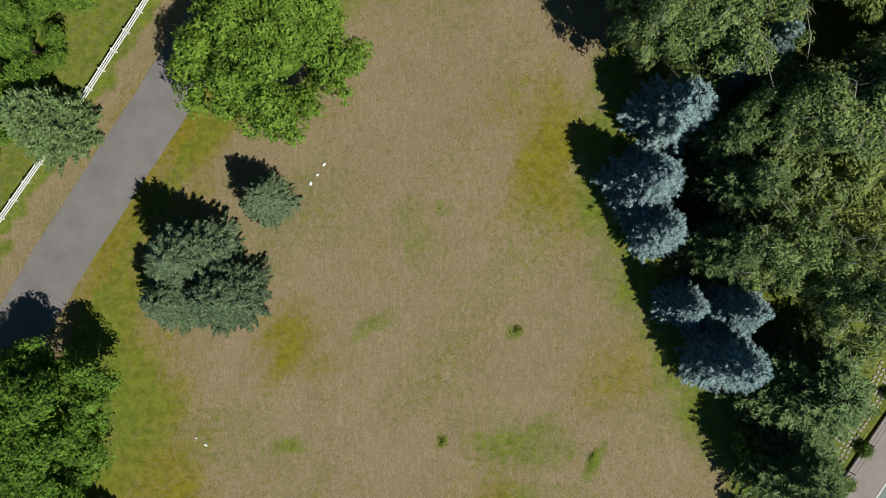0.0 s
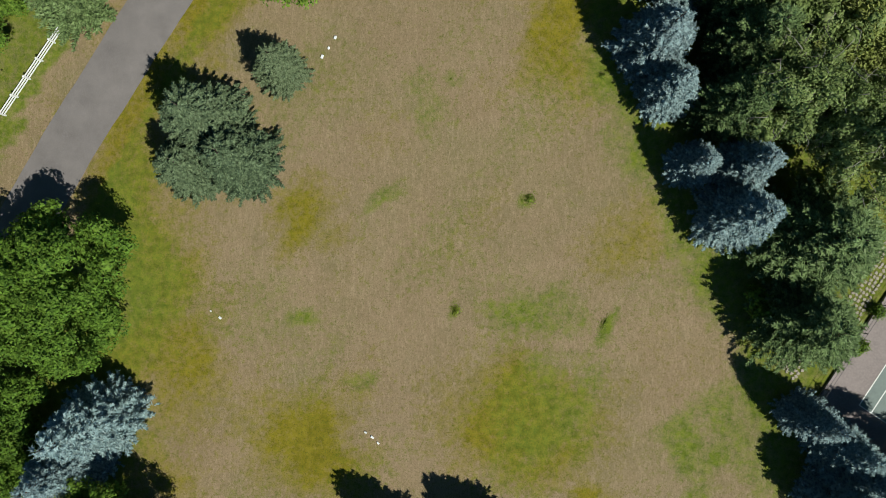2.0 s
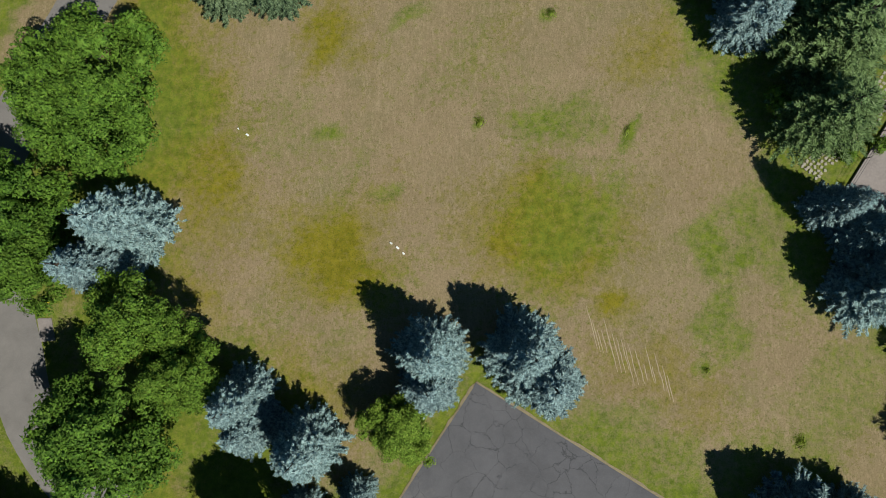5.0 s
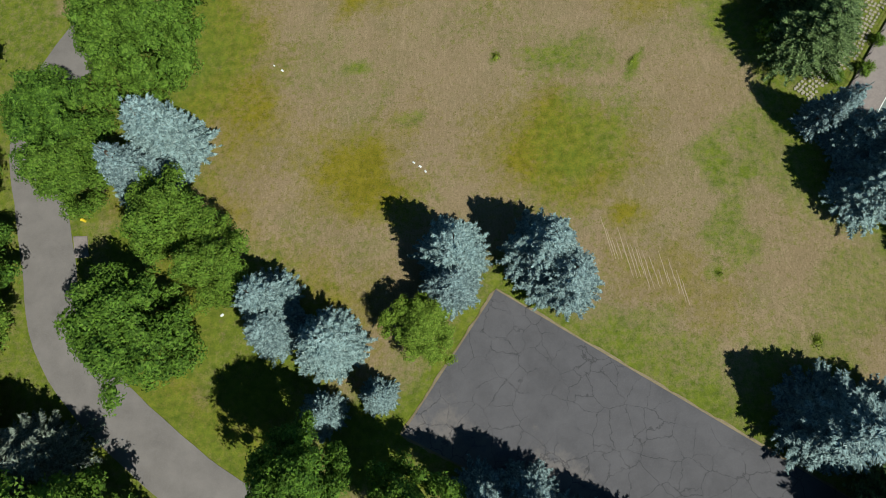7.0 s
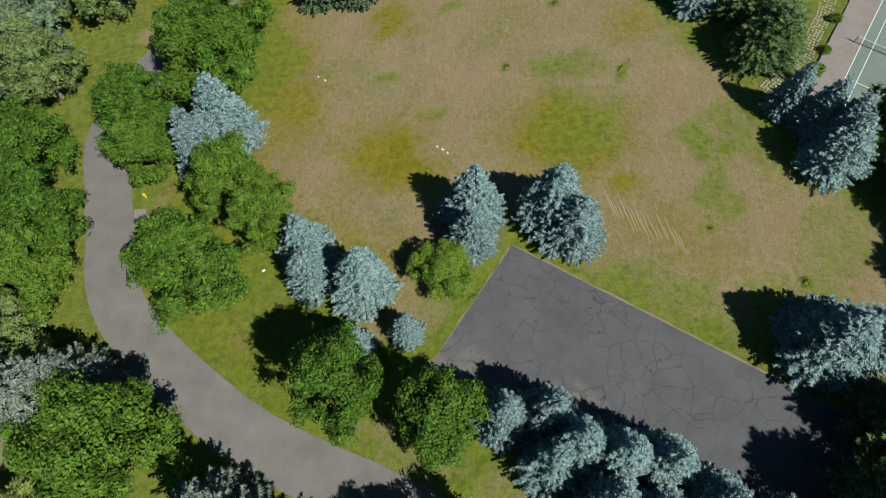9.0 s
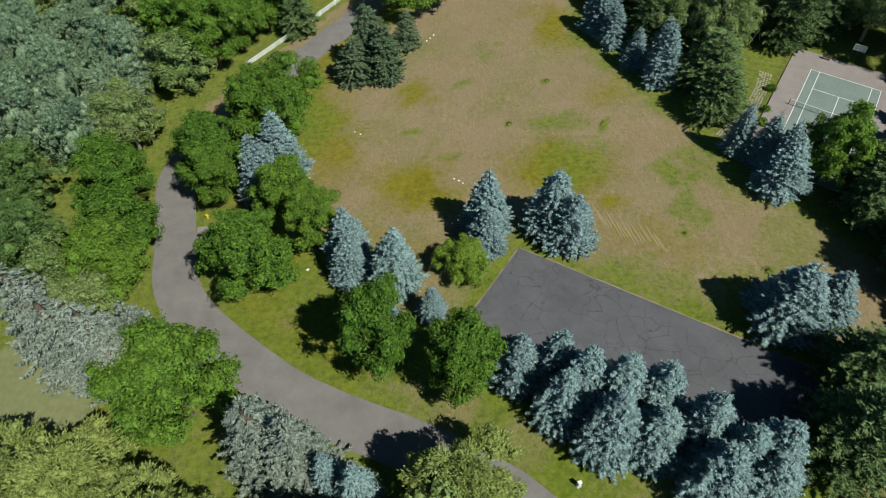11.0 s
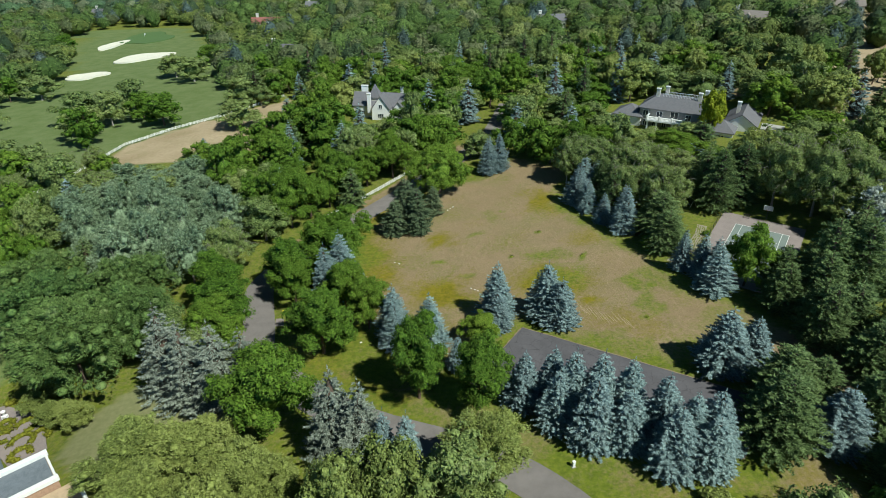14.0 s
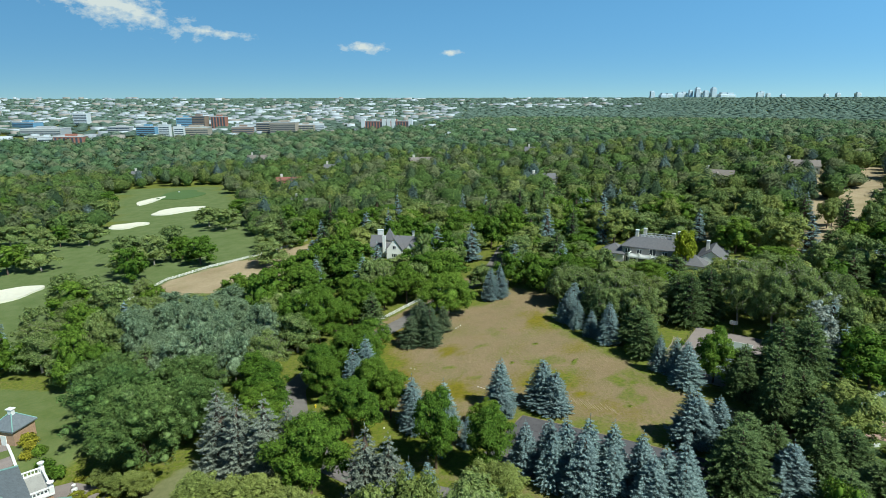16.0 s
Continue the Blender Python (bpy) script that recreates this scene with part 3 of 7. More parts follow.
def leaf_sprays(c, n, length, width, rng):
    """Pointed leaf sprays at places c, facing n: three corners each."""
    k = len(c)
    n = n / np.linalg.norm(n, axis=1, keepdims=True)
    t = np.cross(n, rng.normal(size=(k, 3)))
    t /= np.linalg.norm(t, axis=1, keepdims=True) + 1e-9
    return sprays_along(c, t, n, length, width, rng)


def sprays_along(c, t, n, length, width, rng):
    k = len(c)
    b = np.cross(n, t)
    b /= np.linalg.norm(b, axis=1, keepdims=True) + 1e-9
    L, W = (length * rng.uniform(0.65, 1.35, k))[:, None], (width * rng.uniform(0.65, 1.35, k))[:, None]
    v = np.stack([c - t * L * 0.4 - b * W * 0.5, c - t * L * 0.3 + b * W * 0.5, c + t * L * 0.6 + b * W * rng.uniform(-0.3, 0.3, (k, 1))], 1).reshape(-1, 3)
    return v, np.arange(3 * k).reshape(k, 3)


def broad_crown(rng, H, R, z0, lobes, leaves, size, flat=0.85, spike=0.75, lobe=(0.26, 0.44), core=1, comb=0.0, clump=0.5, tuft=0.0):
    """Lobes over an uneven egg, each set with clumps of leaf sprays and gaps between them. Returns crown arrays and the lobes' places."""
    zc, hz = (z0 + H) / 2, (H - z0) / 2
    d = rng.normal(size=(lobes, 3))
    d /= np.linalg.norm(d, axis=1, keepdims=True)
    d[:, 2] = np.where(d[:, 2] < -0.8, -d[:, 2], d[:, 2])
    lr = R * rng.uniform(*lobe, lobes)
    out = (rng.uniform(0.80, 1.13, lobes) - lr / R * 1.0)[:, None]
    lc = np.stack([d[:, 0] * R, d[:, 1] * R, d[:, 2] * hz * 0.95], 1) * out + (0, 0, zc)
    az = np.arctan2(lc[:, 1], lc[:, 0])
    p1, p2 = rng.uniform(0, 6.28, 2)
    lop = (1 + 0.15 * np.sin(2 * az + p1) + 0.12 * np.sin(3 * az + p2) + 0.08 * np.sin(5 * az + p2 * 2))[:, None]
    lc[:, :2] *= lop
    lc[:, 2] += hz * (0.14 * np.sin(az * 2 + p2) + 0.10 * np.sin(az * 3 + p1)) * np.clip((lc[:, 2] - zc) / hz + 0.4, 0, 1)
    lc[0] = (0, 0, zc + hz * 0.72)
    top = min(9, lobes // 8)
    ring = np.arange(top) * 2.4
    lc[1:top + 1] = np.stack([np.cos(ring) * R * 0.30, np.sin(ring) * R * 0.30, np.full(top, zc + hz * 0.66) + rng.normal(size=top) * hz * 0.09], 1)
    # clumps on the lobes
    m = max(lobes * 2, int(9.0 * (lr ** 2).sum() / clump ** 2))
    m = min(m, leaves // 9)
    pick = rng.choice(lobes, m, p=lr ** 2 / (lr ** 2).sum())
    e = rng.normal(size=(m, 3))
    e /= np.linalg.norm(e, axis=1, keepdims=True)
    e[:, 2] = np.where((e[:, 2] < -0.25) & (rng.random(m) < 0.75), -e[:, 2], e[:, 2])
    cc = lc[pick] + e * (lr[pick] * rng.uniform(0.78, 1.10, m))[:, None] * (1, 1, flat)
    cn = e + rng.normal(size=(m, 3)) * 0.25 + (0, 0, 0.55)
    cn /= np.linalg.norm(cn, axis=1, keepdims=True)
    cs = clump * rng.uniform(0.55, 1.25, m)
    # leaves in the clumps
    own = rng.choice(m, leaves, p=cs ** 2 / (cs ** 2).sum())
    g = rng.normal(size=(leaves, 3)).clip(-1.9, 1.9) * 0.52
    up = cn[own]
    g = g - up * (g * up).sum(1, keepdims=True) * 0.62
    hang = (g * g).sum(1, keepdims=True) * 0.35
    c = cc[own] + (g - up * hang) * cs[own][:, None]
    n = up + g * 0.55 + rng.normal(size=(leaves, 3)) * 0.36
    if comb or tuft:
        t = g * (1.0 if comb else 1.6) + up * tuft + rng.normal(size=(leaves, 3)) * (comb * 0.6 if comb else 0.3)
        if comb:
            t += ((cc - (0, 0, zc)) / (R, R, hz))[own]
            t[:, 2] *= 0.35
            n = n + (0, 0, 0.5)
        n = n / np.linalg.norm(n, axis=1, keepdims=True)
        n = n - t * (n * t).sum(1, keepdims=True) / ((t * t).sum(1, keepdims=True) + 1e-9)
        n /= np.linalg.norm(n, axis=1, keepdims=True) + 1e-9
        t /= np.linalg.norm(t, axis=1, keepdims=True) + 1e-9
        v, f = sprays_along(c, t, n, size * 1.3, size * spike, rng)
    else:
        v, f = leaf_sprays(c, n, size, size * spike, rng)
    # leafy cores that close the lobes
    base, tri = ico(core)
    bumps = 1 + 0.12 * rng.normal(size=(lobes, len(base), 1)).clip(-1.5, 1.5)
    cv = (lc[:, None] + base[None] * bumps * (lr * 0.56)[:, None, None] * (1, 1, flat)).reshape(-1, 3)
    cf = (tri[None] + (np.arange(lobes) * len(base))[:, None, None]).reshape(-1, 3) + len(v)
    heart, hull = ico(2)
    hv = heart * (1 + 0.1 * rng.normal(size=(len(heart), 1))) * (R * 0.38, R * 0.38, hz * 0.44) + (0, 0, zc)
    v, f = np.concatenate([v, cv, hv]), np.concatenate([f, cf, hull + len(v) + len(cv)])
    v[:, 2] = np.maximum(v[:, 2], 0.2 + 0.3 * max(z0, 0))
    return v, f, lc


def trunk_tubes(rng, H, z0, r, goals, limbs, sides=6):
    lean = rng.normal(size=2) * 0.03 * H
    top = Vector((lean[0], lean[1], H * 0.72))
    tubes = [tube([(0, 0, -0.6), (0, 0, 0.25), (lean[0] * 0.3, lean[1] * 0.3, z0), (lean[0] * 0.7, lean[1] * 0.7, H * 0.5), top], [r * 1.5, r, r * 0.8, r * 0.5, r * 0.12], sides)]
    for g in goals[:limbs]:
        s = rng.uniform(0.25, 0.75)
        a = Vector((lean[0] * s, lean[1] * s, z0 * 0.8 + (H * 0.5 - z0 * 0.8) * s))
        b = Vector(g)
        m = a.lerp(b, 0.5) + Vector((0, 0, -0.06 * H * rng.random()))
        tubes.append(tube([a, m, b], [r * 0.42, r * 0.26, r * 0.07], 4))
    return tubes


def fir_crown(rng, H, R, tiers, gap, size, droop=0.18, ragged=0.15, taper=0.85, frond=0.42, lift=0.0):
    """Whorls of drooping boughs, each a flat frond of needle twigs with gaps between the boughs."""
    C, T, N = [], [], []
    lean = rng.uniform(0, 6.28)
    for i in range(tiers):
        k = (i + 0.35) / tiers
        z = 0.35 + (H - 0.75) * k
        rad = R * (1 - k) ** taper * (1 - 0.35 * max(0, 0.12 - k) / 0.12) + 0.16
        n = max(4, int(2 * math.pi * rad / gap))
        turn = rng.uniform(0, 6.28)
        for j in range(n):
            if rng.random() < 0.07:
                continue
            a = turn + 2 * math.pi * j / n + rng.normal() * 0.5 / n
            reach = rad * (1 - ragged + 2 * ragged * rng.random()) * (1 + 0.08 * math.sin(a * 3 + lean + i * 0.25) + 0.06 * math.sin(a * 5 + lean * 2))
            u = np.array((math.cos(a), math.sin(a), 0))
            w = np.array((-u[1], u[0], 0))
            zb = z + rng.normal() * (H / tiers) * 0.35
            half = frond * (0.35 + 0.65 * min(1.0, rad / (0.6 * R))) * rng.uniform(0.75, 1.25)
            tilt = rng.normal() * 0.22
            m = max(3, int(reach * 0.8 / (size * 0.42)))
            s = 1 - 0.8 * (np.arange(m) + rng.random(m) * 0.6) / m
            sag = -droop * reach * (s ** 1.6) + 0.5 * droop * reach * np.clip((s - 0.72) / 0.28, 0, 1) ** 1.5
            spine = u * (reach * s)[:, None] + np.stack([0 * s, 0 * s, zb + sag], 1)
            wide = half * np.clip((1.04 - s) / 0.32, 0.12, 1.0) * np.clip(0.45 + s, 0, 1)
            for side in (-1, 1, 0):
                ang = side * rng.uniform(0.65, 1.05, m) + rng.normal(size=m) * 0.12
                t = u * np.cos(ang)[:, None] + w * np.sin(ang)[:, None]
                t[:, 2] = -0.12 + rng.normal(size=m) * 0.14 + side * tilt * 0.5 + (0.30 if side == 0 else 0.0) + lift
                for q in ((0.35, 0.85) if side else (0.2,)):
                    p = spine + t * (wide * q)[:, None] + rng.normal(size=(m, 3)) * 0.035
                    C.append(p)
                    T.append(t + rng.normal(size=(m, 3)) * 0.16)
                    N.append(np.array((0, 0, 0.9)) + u * 0.45 + w * side * 0.4 + rng.normal(size=(m, 3)) * 0.25)
    # the leader
    C.append(np.array([(0, 0, H - 0.15 + 0.08 * q) for q in range(5)]))
    T.append(np.array([(math.cos(q * 2.4) * 0.5, math.sin(q * 2.4) * 0.5, 0.9) for q in range(5)]))
    N.append(np.array([(math.cos(q * 2.4), math.sin(q * 2.4), 0.2) for q in range(5)]))
    C, T, N = np.concatenate(C), np.concatenate(T), np.concatenate(N)
    T = T / np.linalg.norm(T, axis=1, keepdims=True)
    N = N - T * (N * T).sum(1, keepdims=True)
    N /= np.linalg.norm(N, axis=1, keepdims=True)
    return sprays_along(C, T, N, size, size * 0.42, rng)


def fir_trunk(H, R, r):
    """Conifer trunk, plus a solid core added in place of dense dead inner twigs."""
    # bark-dark core closes the crown so the ground is not seen through
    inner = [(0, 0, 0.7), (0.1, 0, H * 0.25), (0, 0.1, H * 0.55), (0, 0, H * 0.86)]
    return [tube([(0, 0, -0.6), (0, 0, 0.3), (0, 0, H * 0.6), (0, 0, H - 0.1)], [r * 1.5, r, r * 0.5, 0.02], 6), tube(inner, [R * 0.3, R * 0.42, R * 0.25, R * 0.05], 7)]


FORMS = {}


def tree_form(key, H, R, v, f, mat, tubes, bark, name, label, category="tree"):
    crown = mesh_from("crown", v, f, mat)
    crown.polygons.foreach_set("use_smooth", np.ones(len(crown.polygons), bool))
    FORMS.setdefault(key, []).append((H, R, crown, mesh_from("trunk", *join_tubes(tubes), bark), name, label, category, [None]))


def plant(key, x, y, h, r, label="", group="", turn=None, pick=None, sink=0.0):
    """One tree of that form at a place, with its height and crown radius."""
    forms = FORMS[key]
    H, R, crown, trunk, name, text, category, first = forms[(RND.randrange(len(forms)) if pick is None else pick) % len(forms)]
    turn = RND.uniform(0, 360) if turn is None else turn
    m = pose(x, y, g1(x, y) - sink, 0, 0, turn) @ Matrix.Diagonal((r / R, r / R, h / H, 1))
    if first[0] is None:
        ob = new(name)
        part("trunk", trunk, None, ob)
        part("crown", crown, None, ob)
        ob.matrix_basis = m
        first[0] = ob
    else:
        o = first[0]
        ob = new(name)
        for kid in o.children:
            c = new(kid.name.split(".")[0], kid.data)
            c.parent = ob
        ob.matrix_basis = m
    return tagged(ob, label or text, category, group)


LOBES = {"near_": 52, "wood_": 32}
RND = random.Random(11)
rng = np.random.default_rng(5)


def make_forms():
    v, f, lc = broad_crown(rng, 11, 8.4, 1.0, 130, 38000, 0.29, spike=0.85, lobe=(0.11, 0.22))
    tree_form("broad_big", 11, 8.4, v, f, LEAF, trunk_tubes(rng, 11, 2.2, 0.36, lc, 14), BARK, "broadleaf_tree", "large spreading broadleaf tree with dense green leaves")
    for i in range(2):
        v, f, lc = broad_crown(rng, 13, 9.5, 0.8, 150, 34000, 0.33, spike=0.5, flat=0.7, lobe=(0.11, 0.24), comb=0.5)
        tree_form("dark_big", 13, 9.5, v, f, DARK_LEAF, trunk_tubes(rng, 13, 2.2, 0.4, lc, 16), BARK, "broadleaf_tree", "very broad tree with layered dull dark leaves")
    v, f, lc = broad_crown(rng, 11, 8.4, 1.0, 140, 38000, 0.29, spike=0.85, lobe=(0.11, 0.21))
    tree_form("lime_big", 11, 8.4, v, f, FRESH, trunk_tubes(rng, 11, 2.2, 0.36, lc, 14), BARK, "broadleaf_tree", "large spreading tree with yellow-green leaves")
    for i in range(3):
        v, f, lc = broad_crown(rng, 11, 5.0, 0.9, 84, 22000, 0.24, spike=0.85, lobe=(0.13, 0.26))
        tree_form("broad", 11, 5.0, v, f, LEAF, trunk_tubes(rng, 11, 2.2, 0.28, lc, 12), BARK, "broadleaf_tree", "full broadleaf tree with dense green leaves")
    v, f, lc = broad_crown(rng, 11, 5.0, 0.8, 84, 22000, 0.25, spike=0.85, lobe=(0.13, 0.25))
    tree_form("fresh", 11, 5.0, v, f, FRESH, trunk_tubes(rng, 11, 2, 0.26, lc, 12), BARK, "broadleaf_tree", "round tree with fresh yellow-green leaves")
    for i in range(2):
        v, f, lc = broad_crown(rng, 10, 5.4, 0.8, 90, 17000, 0.27, spike=0.55, lobe=(0.13, 0.25), comb=0.6)
        tree_form("lime", 10, 5.4, v, f, LIME, trunk_tubes(rng, 10, 2, 0.26, lc, 12), BARK, "broadleaf_tree", "broadleaf tree with feathery yellow-green leaves")
    v, f, lc = broad_crown(rng, 10, 5.4, 0.8, 60, 5000, 0.5, spike=0.8, lobe=(0.16, 0.3))
    tree_form("yellow", 10, 5.4, v, f, YELLOW_LEAF, trunk_tubes(rng, 10, 2, 0.26, lc, 8), BARK, "broadleaf_tree", "tree with bright yellow-green leaves")
    v, f, lc = broad_crown(rng, 12, 5.0, 0.5, 60, 4500, 0.5, spike=0.6, lobe=(0.17, 0.3), comb=0.6)
    tree_form("white", 12, 5.0, v, f, WHITE_LEAF, trunk_tubes(rng, 12, 2.5, 0.25, lc, 12, 5), GREY_BARK, "poplar_tree", "silvery white-leaved tree")
    for i in range(2):
        v, f, lc = broad_crown(rng, 12, 6.0, 1.2, 90, 17000, 0.29, spike=0.7, lobe=(0.13, 0.26), clump=0.6)
        twigs = []
        for q in list(lc[::2]) + list(lc[1::3]):
            q = Vector(q)
            out = Vector((q.x, q.y, 0)).normalized()
            tip = q * 1.05 + out * rng.uniform(0.1, 0.9) + Vector(rng.normal(size=3) * 0.5) + Vector((0, 0, rng.uniform(0.2, 0.9)))
            twigs.append(tube([q * 0.7 + Vector((0, 0, 1.5)), q * 1.0 + Vector((0, 0, 1.1)), tip, tip + out * 0.6 - Vector((0, 0, 0.6))], [0.05, 0.04, 0.028, 0.012], 3))
        tree_form("elm", 12, 6.0, v, f, ELM, trunk_tubes(rng, 12, 2.2, 0.3, lc, 20) + twigs, GREY_BARK, "elm_tree", "loose elm with dull green leaves and bare grey twigs")
    for i in range(3):
        v, f = fir_crown(rng, 12, 3.6, 25, 0.70, 0.34, droop=0.26, ragged=0.27, taper=0.66)
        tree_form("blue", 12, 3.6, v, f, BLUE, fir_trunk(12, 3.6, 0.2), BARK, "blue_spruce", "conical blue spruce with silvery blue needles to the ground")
    for i in range(2):
        v, f = fir_crown(rng, 12, 4.6, 20, 0.85, 0.42, droop=0.16, ragged=0.32, taper=0.55, frond=0.55)
        tree_form("green", 12, 4.6, v, f, GREEN_FIR, fir_trunk(12, 4.6, 0.24), BARK, "fir_tree", "broad conical fir with dull green needles")
    for i in range(2):
        v, f = fir_crown(rng, 14, 4.6, 19, 1.0, 0.44, droop=0.42, ragged=0.34, taper=0.66, frond=0.52)
        tree_form("pale", 14, 4.6, v, f, PALE, fir_trunk(14, 4.6, 0.24), BARK, "grey_spruce", "tall drooping spruce with grey-green needles")
    for i in range(3):
        v, f = fir_crown(rng, 11, 4.6, 19, 0.95, 0.40, droop=-0.04, ragged=0.34, taper=0.5, frond=0.62, lift=0.42)
        tree_form("pine", 11, 4.6, v, f, PINE, fir_trunk(11, 4.6, 0.26), BARK, "pine_tree", "dense dark green pine with tufted boughs")
    # the woods behind: nearer trees finer, farther ones coarser
    for lod, leaves, size, lump in (("near_", 7400, 0.42, 0.60), ("wood_", 3000, 0.60, 0.72)):
        for i in range(3 if lod == "near_" else 2):
            v, f, lc = broad_crown(rng, 12, 6.0, -0.6, LOBES[lod], leaves, size, lobe=(0.19, 0.32), clump=lump)
            tree_form(lod + "broad", 12, 6.0, v, f, LEAF, trunk_tubes(rng, 12, 2.5, 0.3, lc, 5, 5), BARK, "broadleaf_tree", "broadleaf tree in dense green woods")
        for i in range(2):
            v, f, lc = broad_crown(rng, 12, 6.0, -0.6, LOBES[lod], leaves, size, spike=0.65, lobe=(0.16, 0.32), clump=lump)
            tree_form(lod + "elm", 12, 6.0, v, f, ELM, trunk_tubes(rng, 12, 2.5, 0.3, lc, 5, 5), GREY_BARK, "elm_tree", "dull green elm in dense woods")
            v, f, lc = broad_crown(rng, 12, 5.0, -0.6, LOBES[lod], int(leaves * 1.3), size * 0.8, flat=1.25, spike=0.5, lobe=(0.14, 0.27), clump=lump * 0.9, tuft=0.7)
            tree_form(lod + "silver", 12, 5.0, v, f, SILVER, trunk_tubes(rng, 12, 2.5, 0.25, lc, 8, 5), GREY_BARK, "poplar_tree", "silvery grey-green poplar in a dense stand")
            v, f = fir_crown(rng, 13, 3.6, 20 if lod == "near_" else 15, 0.9 if lod == "near_" else 1.2, 0.5 if lod == "near_" else 0.8, droop=0.26, ragged=0.22, taper=0.74)
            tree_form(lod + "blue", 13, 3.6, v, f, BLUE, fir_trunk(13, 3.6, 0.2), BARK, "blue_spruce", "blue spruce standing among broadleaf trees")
            v, f = fir_crown(rng, 13, 4.4, 17 if lod == "near_" else 13, 1.1 if lod == "near_" else 1.4, 0.55 if lod == "near_" else 0.85, droop=-0.02, ragged=0.34, taper=0.52, frond=0.7, lift=0.4)
            tree_form(lod + "pine", 13, 4.4, v, f, PINE, fir_trunk(13, 4.4, 0.26), BARK, "pine_tree", "dark pine among broadleaf trees")
            v, f, lc = broad_crown(rng, 12, 6.0, -0.6, LOBES[lod], leaves, size, lobe=(0.19, 0.32), clump=lump)
            tree_form(lod + "lime", 12, 6.0, v, f, LIME, trunk_tubes(rng, 12, 2.5, 0.3, lc, 5, 5), BARK, "broadleaf_tree", "yellow-green broadleaf tree in the woods")


make_forms()
HERO = []


def grove(key, rows, label="", group=""):
    for x, y, h, r in rows:
        plant(key, x, y, h, r, label, group)
        HERO.append((x, y, r))


grove("blue", [(-4.7, -43.5, 12.2, 3.7), (-4.9, -46.9, 8.8, 3.1), (4.5, -43.5, 11.8, 3.9), (6.6, -46.4, 10.0, 3.6)], "conical blue spruce on the lawn beside the asphalt lot", "spruces at the lot's corner")
grove("blue", [(-23.6, -48.2, 11.6, 3.3), (-23.0, -51.0, 9.6, 2.9), (-17.0, -52.6, 12.2, 3.5), (-17.9, -59.5, 8.2, 2.3), (-12.2, -57.8, 6.9, 1.9)], "blue spruce with silvery needles on green turf", "spruces between drive and lot")
grove("blue", [(-2.5, -67.2, 10.4, 3.1), (1.8, -67.2, 11.0, 3.1), (4.2, -70.2, 12.8, 3.4), (7.8, -71.4, 13.2, 3.4), (11.8, -72.0, 12.2, 3.3), (15.6, -75.4, 12.0, 3.4), (18.4, -78.4, 11.2, 3.2), (21.6, -78.4, 11.4, 3.7)], "tall blue spruce in a close row below the lot", "row of spruces along the lot")
grove("blue", [(1.8, -71.6, 10.6, 3.2), (6.2, -75.2, 12.2, 4.0), (10.8, -76.0, 10.4, 3.5), (15.8, -80.2, 10.8, 4.0), (20.4, -81.2, 9.8, 3.4)], "broad blue spruce in front of the close row", "row of spruces along the lot")
grove("blue", [(30.2, -60.6, 11.6, 4.6), (35.0, -60.2, 9.2, 3.7), (38.9, -77.6, 10.2, 4.2), (34.4, -29.8, 9.6, 2.3), (37.8, -38.0, 10.4, 3.8), (37.2, -32.4, 9.8, 2.7), (38.8, -35.0, 10.4, 2.9)], "broad blue spruce at the edge of the lawn", "spruces on the east edge")
grove("blue", [(32.3, 19.9, 9.0, 2.4), (27.9, 17.7, 10.0, 2.7), (23.2, 13.6, 11.0, 4.0), (20.3, 6.8, 11.0, 3.7), (21.7, 2.1, 9.0, 2.9), (24.1, -5.2, 8.0, 2.5), (28.7, -5.4, 10.0, 3.0), (27.7, -10.4, 11.5, 3.6)], "blue spruce in a line along the lawn's edge", "spruces along the lawn")
grove("blue", [(-35.4, -30.4, 14.0, 4.0), (-37.8, -34.6, 13.4, 3.4), (-1.0, 32.4, 12.0, 3.2), (2.4, 34.6, 12.0, 3.2), (-22.5, -79.8, 12.4, 2.2), (-19.4, -81.4, 13.2, 2.7)], "pale blue spruce among broadleaf trees")
grove("blue", [(-98.5, 68.0, 6.0, 2.0)], "small blue spruce alone in the dry field")
grove("pale", [(-59.8, -59.4, 17.2, 4.8), (-55.0, -63.0, 16.2, 4.6), (-49.4, -65.0, 17.2, 4.8), (-45.6, -63.4, 14.6, 4.2)], "tall drooping grey-green spruce beside the drive", "grey spruces by the drive")
grove("pale", [(-29.7, -76.2, 16.6, 4.6), (-25.8, -77.8, 15.8, 4.2)], "tall ragged grey-green spruce beside the drive")
grove("green", [(-17.0, 5.2, 8.4, 2.6), (-23.8, -0.6, 13.4, 4.2), (-20.8, -4.4, 12.0, 3.7), (-26.0, -4.8, 9.4, 3.5)], "broad dull green fir on the lawn beside the drive", "firs by the drive")
grove("pine", [(27.4, 0.2, 11.0, 3.6), (28.6, 6.0, 12.0, 3.6), (27.0, 10.4, 11.0, 3.0), (35.1, -12.9, 11.0, 5.4), (34.0, -20.9, 10.0, 4.4), (35.2, -69.8, 11.2, 4.8), (30.6, -77.4, 13.2, 5.2)], "dense grey-green pine at the lawn's edge")
grove("pine", [(52.6, -1.0, 17.0, 5.0), (59.0, 1.5, 17.0, 5.0), (51.0, 4.0, 15.0, 4.6), (60.0, 5.0, 15.0, 5.0)], "tall dark pine behind the tennis court")
